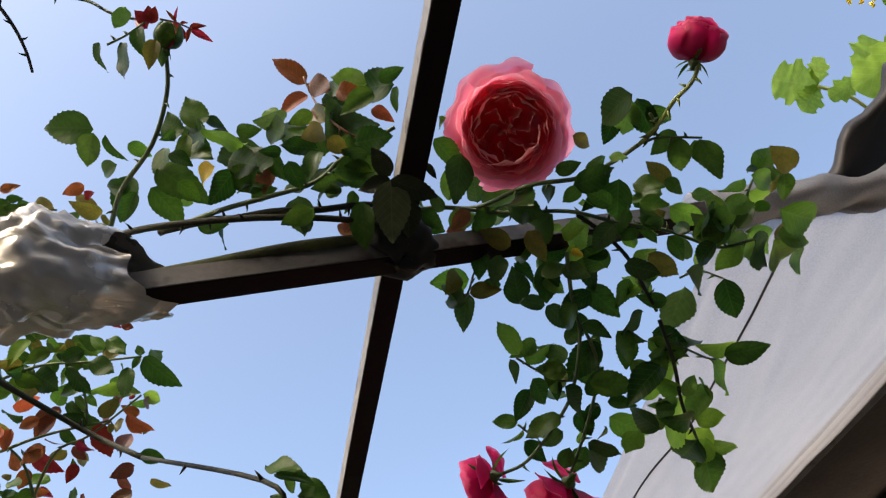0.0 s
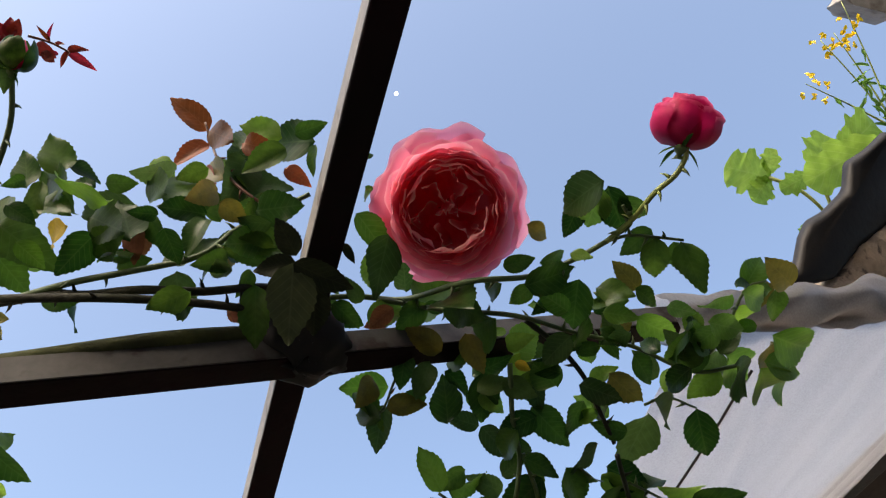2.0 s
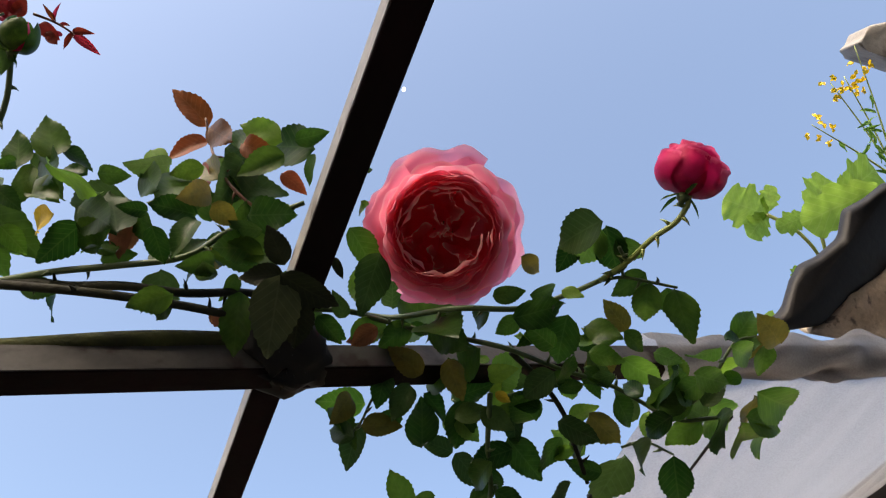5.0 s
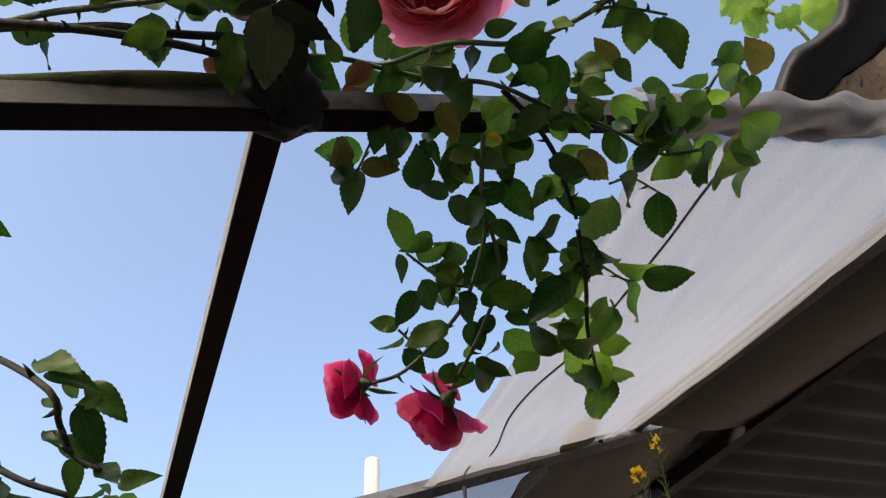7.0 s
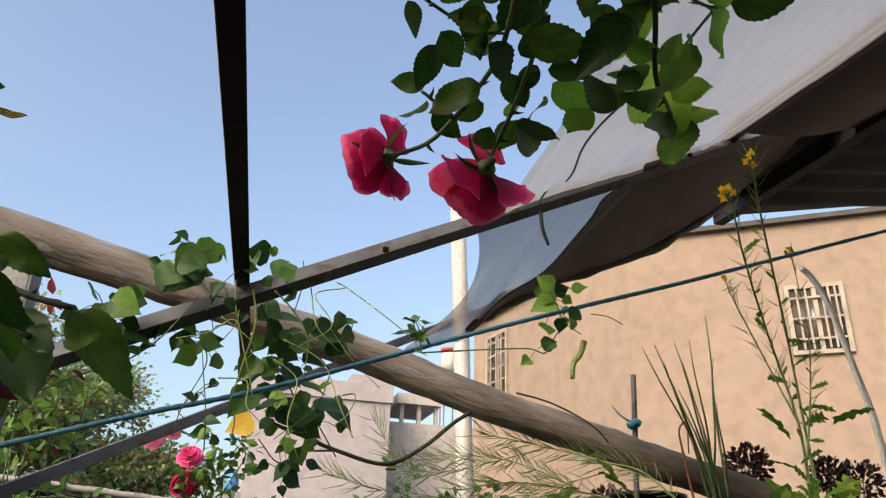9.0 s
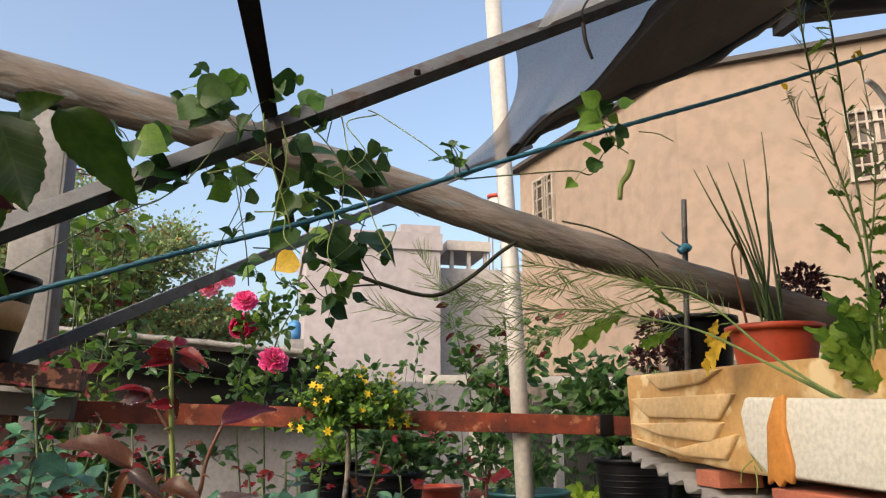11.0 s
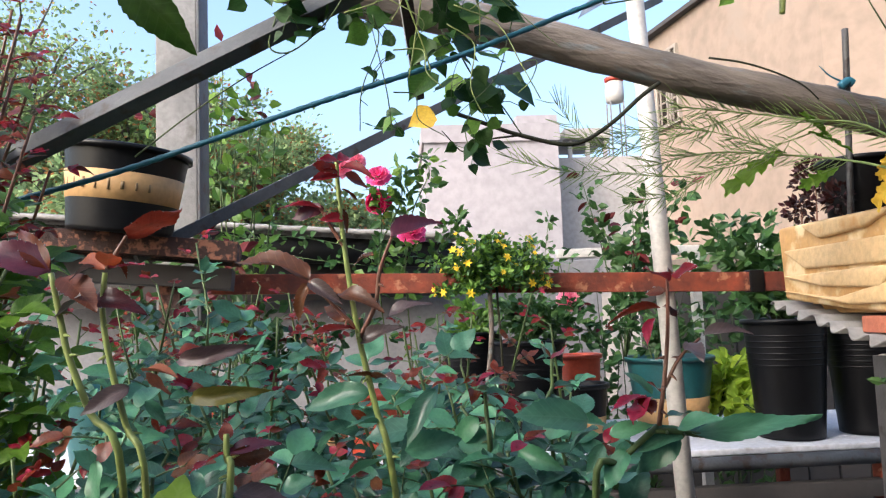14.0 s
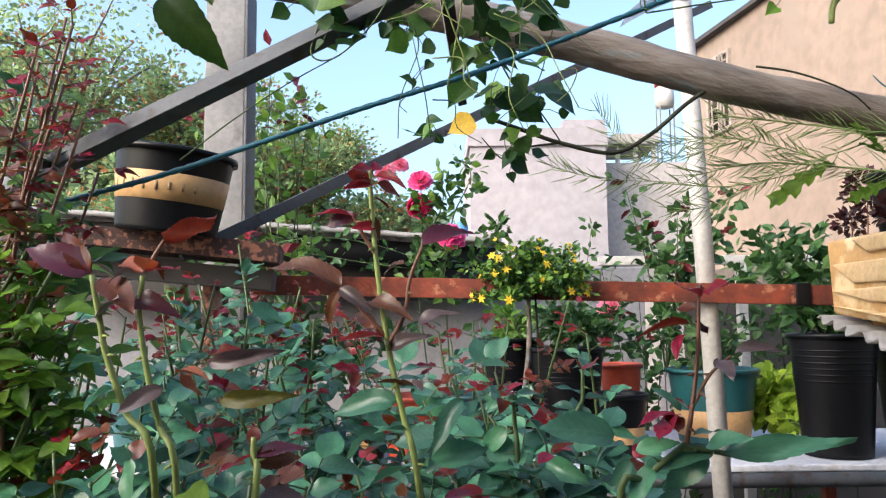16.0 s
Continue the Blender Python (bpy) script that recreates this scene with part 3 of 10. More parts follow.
part("upright", box(bmesh.new(), (-0.02, -0.02, 0), (0.02, 0.02, 1.52), 0.003), PVC, fence_post)
part("top_rail", box(bmesh.new(), (-0.62, -0.022, 1.521), (1.2, 0.022, 1.56), 0.003), PVC, fence_post)

# Boards added to darken the space behind the pots, where a dark interior lies.
back_boards = thing("dark_backing_boards", "dark boards added in place of the dark interior behind the plant bench", "screen", (1.8, 3.6, 0))
for k in range(9):
    part("board", box(bmesh.new(), (-0.66 + 0.155 * k, -0.012 + 0.004 * (k % 2), 0), (-0.515 + 0.155 * k, 0.012 + 0.004 * (k % 2), 1.47 - 0.02 * (k % 3)), 0.002), DARKROOF, back_boards, smooth=False)

# ---- neighbouring houses ----
def window(name, at, w, h, turn, parent=None, bars=5, pane=GLASS):
    e = thing(name, "small window with pale grille bars and dark panes", "window", at) if parent is None else new(name)
    if parent is not None:
        e.parent = parent
        e.location = at
    e.rotation_euler = (0, 0, turn)
    part("pane", box(bmesh.new(), (-w / 2, -0.02, -h / 2), (w / 2, 0.0, h / 2)), pane, e)
    t = 0.06
    bm = bmesh.new()
    for lo, hi in (((-w / 2 - t, -0.07, h / 2), (w / 2 + t, 0.0, h / 2 + t)), ((-w / 2 - t, -0.07, -h / 2 - t), (w / 2 + t, 0.0, -h / 2)),
                   ((-w / 2 - t, -0.07, -h / 2), (-w / 2, 0.0, h / 2)), ((w / 2, -0.07, -h / 2), (w / 2 + t, 0.0, h / 2)), ((-0.03, -0.06, -h / 2), (0.03, -0.005, h / 2))):
        box(bm, lo, hi)
    part("window_frame", bm, WINFRAME, e, smooth=False)
    for k in range(bars):
        z = -h / 2 + h * (k + 0.5) / bars
        part("bar", box(bmesh.new(), (-w / 2, -0.10, z - 0.014), (w / 2, -0.075, z + 0.014)), WINFRAME, e, smooth=False)
    for s in (-0.36, -0.18, 0.14, 0.27, 0.40):
        part("bar", box(bmesh.new(), (w * s - 0.014, -0.125, -h / 2), (w * s + 0.014, -0.102, h / 2)), WINFRAME, e, smooth=False)
    return e


def prism(bm, corners, z0, z1):
    lo = [bm.verts.new((x, y, z0)) for x, y in corners]
    hi = [bm.verts.new((x, y, z1)) for x, y in corners]
    bm.faces.new(lo[::-1])
    bm.faces.new(hi)
    n = len(corners)
    for i in range(n):
        bm.faces.new((lo[i], lo[(i + 1) % n], hi[(i + 1) % n], hi[i]))
    return bm


# neighbouring house: the corner stands at its origin
RD, LD = Vector((0.806, -0.592)), Vector((-0.162, 0.987))
peach = thing("peach_house", "peach-rendered neighbouring house with a dark flat roof edge", "house", (5.85, 9.75, G))
FR, FL, FB = RD * 11.0, LD * 5.1, Vector((9.5, 6.0))
part("wall", prism(bmesh.new(), [(0, 0), tuple(FR), tuple(FB), tuple(FL)], 0, 9.96), PEACH, peach, smooth=False)
part("roof", prism(bmesh.new(), [(-0.06, -0.10), tuple(FR + Vector((0.0, -0.12))), tuple(FB), tuple(FL + Vector((-0.22, 0.2)))], 9.96, 10.04), DARKROOF, peach, smooth=False)
part("base_band", prism(bmesh.new(), [(-0.03, -0.035), tuple(FR + Vector((-0.03, -0.035))), tuple(FB * 0.5), tuple(FL + Vector((-0.03, 0)))], 0, 5.55), MILDEW, peach, "mildewed grey band at the wall foot", smooth=False)
w1 = window("window_1", (*(RD * 2.62), 8.43), 0.66, 0.92, math.atan2(RD.y, RD.x), peach, 3)
w2 = window("window_2", (*(LD * 4.05), 8.80), 0.72, 1.35, math.atan2(-LD.y, -LD.x), peach)

def house_box(e, a, b, depth, name, material, z0=None):
    """A block of a far house between two upper corners of its front."""
    bm = box(bmesh.new(), (a[0], a[1], G if z0 is None else z0), (b[0], a[1] + depth, b[2]))
    return put(part(name, bm, material, e, smooth=False))
pale = thing("grey_house", "pale grey flat-roofed house beyond the terrace", "house", (1.7, 26, G))
house_box(pale, (0.985, 26.000, 7.331), (5.718, 26.000, 7.774), 8, "wall", PALEWALL)
house_box(pale, (4.433, 27.000, 8.390), (5.939, 27.000, 8.457), 4, "stair_tower", PALEWALL)
house_box(pale, (0.898, 25.900, 7.507), (5.780, 25.900, 7.878), 8.2, "parapet", PALEWALL, (0.904, 25.900, 7.265)[2])
white = thing("white_house", "white-walled house with an open roof frame", "house", (6.3, 28, G))
house_box(white, (6.104, 28.000, 6.924), (9.791, 28.000, 7.051), 8, "wall", WHITEWALL)
for p0, p1 in (((6.604, 28.200, 7.836), (6.740, 28.200, 7.841)), ((7.287, 28.200, 7.863), (7.424, 28.200, 7.868)), ((7.975, 28.200, 7.890), (8.113, 28.200, 7.895))):
    house_box(white, p0, p1, 0.2, "roof_post", WHITEWALL)
house_box(white, (6.425, 28.000, 8.099), (8.199, 28.000, 8.172), 3, "roof_slab", WHITEWALL, (6.423, 28.000, 7.785)[2])
low = thing("low_pink_house", "low pale house behind the plants", "house", (0.2, 17, G))
part("wall", box(bmesh.new(), (-1.4, 0, 0), (4.6, 6, 5.0)), WHITEWALL, low, smooth=False)
for wx in (0.2, 1.9, 3.4):
    window("window", (wx, -0.002, 3.9), 0.7, 0.8, 0, low, 3)

tank = thing("blue_water_tank", "blue plastic rooftop water tank", "tank", (0.607, 24.000, 3.752))
part("body", lathe(bmesh.new(), [(0.0, 0), (0.20, 0.02), (0.21, 0.2), (0.20, 0.5), (0.12, 0.60), (0.0, 0.62)], 20), BLUETANK, tank)
part("stand", box(bmesh.new(), (-0.3, -0.3, -8.0), (0.3, 0.3, 0.0)), CONCRETE, tank, smooth=False)
tow = thing("red_topped_tank", "white rooftop water tank with a red cap", "tank", (9.959, 33.000, 10.541))
part("body", lathe(bmesh.new(), [(0.0, 0), (0.40, 0.02), (0.43, 0.4), (0.40, 0.9), (0.15, 1.05), (0, 1.06)], 20), PVC, tow)
part("cap", lathe(bmesh.new(), [(0.0, 1.0), (0.42, 0.98), (0.44, 1.12), (0.0, 1.2)], 16), REDPAINT, tow, "red cap")
for a, b in ((-0.3, -0.3), (0.3, -0.3), (-0.3, 0.3), (0.3, 0.3)):
    part("leg", box(bmesh.new(), (a - 0.03, b - 0.03, -12.8), (a + 0.03, b + 0.03, 0)), CONCRETE, tow, smooth=False)

# ---- white plastic sheet, brown cloth and the dark roof above ----
random.seed(3)
def tarp_fn(u, v):
    # u along the edge, v from the overhead roll down to the slanted bar
    top = Vector((0.31, 0.16, 1.925)).lerp(Vector((0.93, 0.095, 2.195)), u)
    bot = Vector((0.44, 1.085, 2.028)).lerp(Vector((1.00, 1.095, 2.318)), u)
    p = top.lerp(bot, v)
    p.z -= 0.014 * math.sin(math.pi * v) * (1 - 0.4 * u)
    # slack creases run from the roll down to the bar; a hem and a lapped seam follow the outer edge
    p.z += 0.008 * noise.noise(Vector((u * 2.6 + v * 0.5, v * 0.9, 1.3))) + 0.0022 * noise.noise(Vector((u * 16 + v * 2.2, v * 1.6, 4)))
    p.z += 0.0025 * max(0.0, 1 - abs(noise.noise(Vector((u * 4 - v * 1.5, v * 1.3 + u, 9)))) * 5)
    for seam, wide in ((0.03, 0.016), (0.86, 0.012), (0.93, 0.010)):
        p.z -= 0.004 * math.exp(-((u - seam) / wide) ** 2)
    return p
tarp = thing("plastic_sheet", "translucent white plastic sheet tied over the frame", "sheet", (0.7, 0.5, 2.1))
put(part("main_sheet", sheet(tarp_fn, 130, 110), TARP, tarp))
def flap_fn(u, v):
    # hangs behind the slanted bar and runs out into a thin torn tail
    a = Vector((0.405, 1.10, 2.005)).lerp(Vector((0.735, 1.10, 2.165)), u)
    q = spline([(0.275, 1.125, 1.742), (0.360, 1.13, 1.785), (0.402, 1.150, 1.803), (0.475, 1.132, 1.878), (0.562, 1.130, 1.942), (0.66, 1.122, 2.058), (0.745, 1.112, 2.15)], 6)
    k = u ** 1.3 * (len(q) - 1)
    low_edge = q[int(k)].lerp(q[min(int(k) + 1, len(q) - 1)], k - int(k))
    p = a.lerp(low_edge, v)
    p.x += 0.052 * math.sin(math.pi * min(1, v * 1.1)) * (1 - u) ** 3
    p.y += 0.010 * math.sin(u * 13 + v * 3) * v * (1 - u) + 0.005 * noise.noise(Vector((u * 6, v * 4, 2)))
    return p
put(part("corner_flap", sheet(flap_fn, 40, 20), TARP, tarp, "loose grey corner of the sheet"))
def roll_fn(u, v):
    c = Vector((0.27, 0.165, 1.915)).lerp(Vector((1.22, 0.065, 2.345)), u)
    a = 2 * math.pi * v
    r = 0.024 + 0.010 * noise.noise(Vector((u * 14, math.cos(a) * 1.2, math.sin(a) * 1.2))) + 0.004 * math.sin(u * 60 + 3 * a)
    x, y, d = frame_of(Vector((0.95, -0.10, 0.43)))
    return c + x * math.cos(a) * r + y * math.sin(a) * r
put(part("rolled_edge", sheet(roll_fn, 90, 16), TARP, tarp, "crumpled rolled edge of the sheet"))

cl = thing("shade_cloth", "brown shade cloth sagging under the roof edge", "cloth", (0.9, 1.2, 2.1))
CLOTH_EDGE = spline([(0.405, 1.145, 1.806), (0.486, 1.17, 1.879), (0.670, 1.25, 1.995), (0.920, 1.32, 2.128), (1.185, 1.43, 2.325), (1.42, 1.60, 2.515)], 6)
CLOTH_TOP = spline([(0.405, 1.14, 1.812), (0.467, 1.12, 1.883), (0.55, 1.118, 1.947), (0.64, 1.11, 2.06), (0.712, 1.10, 2.147), (1.0, 1.105, 2.305), (1.32, 1.12, 2.475)], 6)
def cloth_fn(u, v):
    k = u * (len(CLOTH_TOP) - 1)
    a = CLOTH_TOP[int(k)].lerp(CLOTH_TOP[min(int(k) + 1, len(CLOTH_TOP) - 1)], k - int(k))
    k = u * (len(CLOTH_EDGE) - 1)
    b = CLOTH_EDGE[int(k)].lerp(CLOTH_EDGE[min(int(k) + 1, len(CLOTH_EDGE) - 1)], k - int(k))
    p = a.lerp(b, v)
    p.z += 0.012 * noise.noise(Vector((u * 5, v * 3, 0))) * v * (1 - v) * 3
    return p
put(part("cloth", sheet(cloth_fn, 48, 16), CLOTH, cl))
hb = bmesh.new()
tube(hb, [p + Vector((0, 0.004, 0.012 + 0.003 * math.sin(i * 1.3))) for i, p in enumerate(CLOTH_EDGE)], [0.004 + 0.012 * min(1, i / 6) + 0.002 * math.sin(i * 2.1) for i in range(len(CLOTH_EDGE))], 8)
put(part("hem", hb, BLACKSTEEL, cl, "black rolled hem of the cloth"))
def strip_fn(u, v):
    p = Vector((0.945, 0.02, 2.19)).lerp(Vector((1.02, 1.09, 2.335)), u) + Vector((0.37, 0.0, 0.10)) * v
    p.z -= 0.02 * math.sin(math.pi * v) + 0.006 * noise.noise(Vector((u * 6, v * 2, 3)))
    return p
# Black strip that closes the gap between the sheet's edge and the rafter.
put(part("edge_strip", sheet(strip_fn, 30, 8), BLACKSTEEL, cl, "black edge strip filling the gap up to the roof"))
rf = thing("corrugated_roof", "dark corrugated metal roof seen from below", "roof", (1.6, 1.4, 2.6))
def roof_fn(u, v):
    p = Vector((1.10, -0.35, 2.30)) + Vector((2.8, 0.0, 0.48)) * u + Vector((0.30, 2.08, 0.24)) * v
    p.z += 0.015 * math.sin(v * 2 * math.pi * 15)
    return p
solid(put(part("corrugated_sheet", sheet(roof_fn, 6, 216), DARKROOF, rf)), 0.004)
put(bar("edge_angle", (0.915, -0.25, 2.145), (1.00, 1.10, 2.335), 0.030, 0.030, STEEL_PALE, rf, "grey steel edge angle"))
put(bar("eave_beam", (1.39, 1.73, 2.560), (4.0, 1.75, 3.195), 0.06, 0.115, BLACKSTEEL, rf, "black steel eave beam"))
put(bar("rafter", (1.22, -0.3, 2.27), (1.44, 1.74, 2.50), 0.035, 0.05, BLACKSTEEL, rf, "black steel rafter"))

# ---- plant tools ----
def leaf_mesh(name, material, width=0.62, fold=0.10, curl=0.10, teeth=11, wave=0.0, heart=False):
    """A blade from the origin along +y, one long; folded on the midrib, curled towards -z at the tip, with a toothed edge."""
    bm = bmesh.new()
    rows, cols = 20, (-1.0, -0.5, 0.0, 0.5, 1.0)
    g = []
    for i in range(rows + 1):
        y = i / rows
        if heart:
            w = width * 0.60 * math.sin(math.pi * min(1, y ** 0.52)) ** (0.8 + 0.5 * y)
        else:
            w = width * 0.5 * 2.04 * (y ** 0.62) * (1 - y) ** 0.98
        w = max(w, 0.006)
        r = []
        for c in cols:
            x = c * w
            yy = y
            if abs(c) == 1.0 and teeth and 0 < i < rows:
                x *= 1 + (0.045 if i % 2 else -0.02)
                yy += 0.014 if i % 2 else -0.008
            if heart and i <= 1:
                yy -= 0.10 * abs(c)
            z = fold * abs(x) * 1.6 - curl * y * y + wave * math.sin(y * 9 + c * 2.0) * abs(c)
            r.append(bm.verts.new((x, yy, z)))
        g.append(r)
    for i in range(rows):
        for j in range(4):
            bm.faces.new((g[i][j], g[i][j + 1], g[i + 1][j + 1], g[i + 1][j]))
    me = bpy.data.meshes.new(name)
    bm.to_mesh(me)
    bm.free()
    for p in me.polygons:
        p.use_smooth = True
    me.materials.append(material)
    return me


LEAFS = {}


def lobed_mesh(name, material, width, lobes, deep, seed):
    """A lobed blade, as of mustard or gourd, with a wavy surface."""
    bm = bmesh.new()
    rows = 64
    g = []
    for i in range(rows + 1):
        y = i / rows
        cut = math.sin(y * lobes * 6.28 + 1 + seed)
        w = max(0.006, width * 0.5 * 1.7 * (y ** 0.75) * (1 - y) ** 0.5 * (1 + deep * cut + 0.3 * deep * math.sin(y * lobes * 19 + seed)))
        z = -0.16 * y * y + 0.02 * math.sin(y * 17)
        g.append([bm.verts.new((c * w, y + 0.14 * abs(c) * deep * (1 + cut), z + 0.14 * abs(c) * w + 0.025 * math.sin(y * 31 + c * 3 + seed) * abs(c))) for c in (-1, -0.5, 0, 0.5, 1)])
    for i in range(rows):
        for j in range(4):
            bm.faces.new((g[i][j], g[i][j + 1], g[i + 1][j + 1], g[i + 1][j]))
    me = bpy.data.meshes.new(name)
    bm.to_mesh(me)
    bm.free()
    for p in me.polygons:
        p.use_smooth = True
    me.materials.append(material)
    return me


def leaf_of(material, heart=False):
    """Three shared blade meshes for a leaf material."""
    k = (material.name, heart)
    if k not in LEAFS and heart == 'lobed':
        LEAFS[k] = [lobed_mesh('leaf', material, 0.60, 4.6, 0.30, q) for q in range(3)]
    if k not in LEAFS and heart == 'broad':
        LEAFS[k] = [lobed_mesh('leaf', material, 1.0, 3.2, 0.16, q) for q in range(3)]
    if k not in LEAFS:
        shapes = ((0.86, 0.10, 0.10, 0.0), (0.80, 0.28, 0.16, 0.0), (0.92, 0.03, -0.08, 0.03)) if heart else ((0.86, 0.14, 0.18, 0.02), (0.80, 0.30, 0.28, 0.015), (0.92, 0.05, -0.10, 0.04), (0.82, 0.22, 0.40, 0.035), (0.84, 0.12, 0.06, 0.05))
        LEAFS[k] = [leaf_mesh("leaf", material, w_, f_, c_, wave=v_, heart=heart, teeth=0 if heart else 11) for w_, f_, c_, v_ in shapes]
    return LEAFS[k]


def leaf_pose(a, b, roll, face, wide=1.0):
    a, b = Vector(a), Vector(b)
    y = b - a
    L = y.length
    y.normalize()
    f = Vector(face)
    z = (f - y * f.dot(y))
    if z.length < 1e-4:
        z = y.orthogonal()
    z.normalize()
    x = y.cross(z)
    m = Matrix((x, y, z)).transposed().to_4x4()
    return Matrix.Translation(a) @ m @ Matrix.Rotation(radians(roll), 4, 'Y') @ Matrix.Diagonal((L * wide, L, L, 1))


LRND = random.Random(11)
DOWN = Vector((-0.12, -0.42, -0.62)).normalized()     # down and towards the camera, so that leaves face the view


def lf(plant, material, a, b, roll=0, face=None, heart=False, wide=1.0, name="leaf"):
    if material is LEAF and plant.name == "climbing_rose" and LRND.random() < (0.5 if a[0] > 0.22 else 0.17):
        material = LEAF_FRESH
    ob = new(name, LRND.choice(leaf_of(material, heart)))
    ob.parent = plant
    ob.matrix_parent_inverse = plant.matrix_basis.inverted()
    f = Vector(face) if face else DOWN
    if plant.name == "climbing_rose" and name == "leaf" and material in (LEAF, LEAF_FRESH, LEAF_PALE):
        f = f + Vector((LRND.uniform(-0.5, 0.5), LRND.uniform(-0.5, 0.5), LRND.uniform(-0.2, 0.4)))
        roll += LRND.uniform(-22, 22)
    ob.matrix_basis = leaf_pose(a, b, roll, f, wide)
    return ob


def cane(plant, material, r0, r1, pts, thorns=True, n=5, sides=7, name="cane"):
    P = spline(pts, n)
    bm = bmesh.new()
    tube(bm, P, [r0 + (r1 - r0) * i / (len(P) - 1) for i in range(len(P))], sides)
    if thorns:
        for i in range(2, len(P) - 2, 3):
            d = Vector((LRND.uniform(-1, 1), LRND.uniform(-1, 1), LRND.uniform(-1, 1))).normalized()
            t = (P[i + 1] - P[i]).normalized()
            d = (d - t * d.dot(t)).normalized()
            tube(bm, [P[i] + d * r0 * 0.6, P[i] + d * (r0 + 0.0035) - t * 0.001, P[i] + d * (r0 + 0.0065) - t * 0.0028], [0.0017, 0.0009, 0.0001], 5)
    ob = obj(name, bm, material, plant)
    ob.matrix_parent_inverse = plant.matrix_basis.inverted()
    return ob


def petal_mesh(name, material, profile, half, seed, ruffle=0.03, round_=0.30, spiral=0.10, notch=0.0):
    """A petal of a bowl-shaped ring: profile is (radius, height) from the claw to the lip, half the angle to each side in degrees.
    The lip is rounded, one edge lies outside its neighbour (spiral), and the rim waves (ruffle)."""
    rr = random.Random(seed)
    ph = [rr.uniform(0, 6.3) for _ in range(4)]
    pr = spline([(r, 0, z) for r, z in profile], 6)
    bm = bmesh.new()
    lip = bm.verts.layers.float.new("lip")
    nu, nv = 20, 13
    g = []
    for i in range(nu + 1):
        row = []
        u = 2 * i / nu - 1
        top = 1 - round_ * abs(u) ** 2.2 + 0.04 * math.sin(u * 4 + ph[0]) - notch * math.exp(-(u * 5) ** 2)
        for j in range(nv + 1):
            v = j / nv * max(0.2, top)
            k = min(v, 0.999) * (len(pr) - 1)
            p = pr[int(k)].lerp(pr[min(int(k) + 1, len(pr) - 1)], k - int(k))
            a = u * radians(half) * (0.45 + 0.55 * min(1, v * 1.8))
            rad = p.x * (1 + spiral * u * 0.5) + ruffle * math.sin(u * 5 + ph[1]) * v ** 3 + 0.5 * ruffle * math.sin(u * 11 + ph[2]) * v ** 5
            z = p.z + ruffle * 0.7 * math.sin(u * 7 + ph[3]) * v ** 4
            q = bm.verts.new((rad * math.sin(a), rad * math.cos(a), z))
            q[lip] = j / nv
            row.append(q)
        g.append(row)
    for i in range(nu):
        for j in range(nv):
            bm.faces.new((g[i][j], g[i + 1][j], g[i + 1][j + 1], g[i][j + 1]))
    me = bpy.data.meshes.new(name)
    bm.to_mesh(me)
    bm.free()
    for q in me.polygons:
        q.use_smooth = True
    me.materials.append(material)
    return me


def head_pose(at, face, spin=0):
    z = Vector(face).normalized()
    x, y, _ = frame_of(z)
    return Matrix.Translation(at) @ Matrix((x, y, z)).transposed().to_4x4() @ Matrix.Rotation(radians(spin), 4, 'Z')


def flower(plant, at, face, r, rings, spin=0, sepals=5, name="flower", label="", seed=1, hip=0.3, folds=(), long_sepals=0.75):
    """A bloom of rings (count, material, profile, half angle, ruffle, rounding). hip: how far the green hip stands out behind."""
    rr = random.Random(seed)
    bm = bmesh.new()
    h = hip * r
    lathe(bm, [(0.0, -0.16 * r - h), (0.07 * r, -0.14 * r - h), (0.10 * r, -0.10 * r - h * 0.7), (0.20 * r, -0.10 * r - h * 0.4), (0.22 * r, -0.12 * r), (0.12 * r, -0.02 * r), (0.0, 0.0)], 12)
    head = obj(name, bm, STEM, plant, label)
    head.matrix_parent_inverse = plant.matrix_basis.inverted()
    head.matrix_basis = head_pose(at, face, spin)
    for k in range(sepals):
        s = new("sepal", leaf_of(LEAF)[1])
        s.parent = head
        a = 2 * math.pi * (k + 0.3) / sepals
        s.matrix_basis = Matrix.Rotation(a, 4, 'Z') @ Matrix.Translation((0, 0.16 * r, -0.13 * r)) @ Matrix.Rotation(radians(rr.uniform(-50, 30)), 4, 'X') @ Matrix.Diagonal((0.30 * r, long_sepals * r, 0.4 * r, 1))
    for n, (cnt, ma, prof, half, ruf, rnd) in enumerate(rings):
        ms = [petal_mesh("petal", ma, prof, half, seed * 31 + n * 7 + q, ruf, rnd, notch=0.05 * (q % 2)) for q in range(3)]
        for k in range(cnt):
            wild = 1.8 if n > 6 else 1.0
            a = 2 * math.pi * (k + 0.37 * n + rr.uniform(-0.10, 0.10) * wild) / cnt
            o = new("petal", ms[k % 3])
            o.parent = head
            s = r * rr.uniform(0.95, 1.05)
            o.matrix_basis = Matrix.Rotation(a, 4, 'Z') @ Matrix.Rotation(radians(rr.uniform(-5, 5) * wild), 4, 'X') @ Matrix.Diagonal((s, s, s, 1))
    for n, (away, turn, way, half, prof) in enumerate(folds):
        o = new("petal", petal_mesh("petal", PETAL_FOLD, prof, half, seed * 17 + n, 0.05, 0.2, spiral=0.5))
        o.parent = head
        a = radians(turn)
        o.matrix_basis = Matrix.Translation((math.cos(a) * away * r, math.sin(a) * away * r, 0.0)) @ Matrix.Rotation(radians(way), 4, 'Z') @ Matrix.Diagonal((r, r, r, 1))
    return head


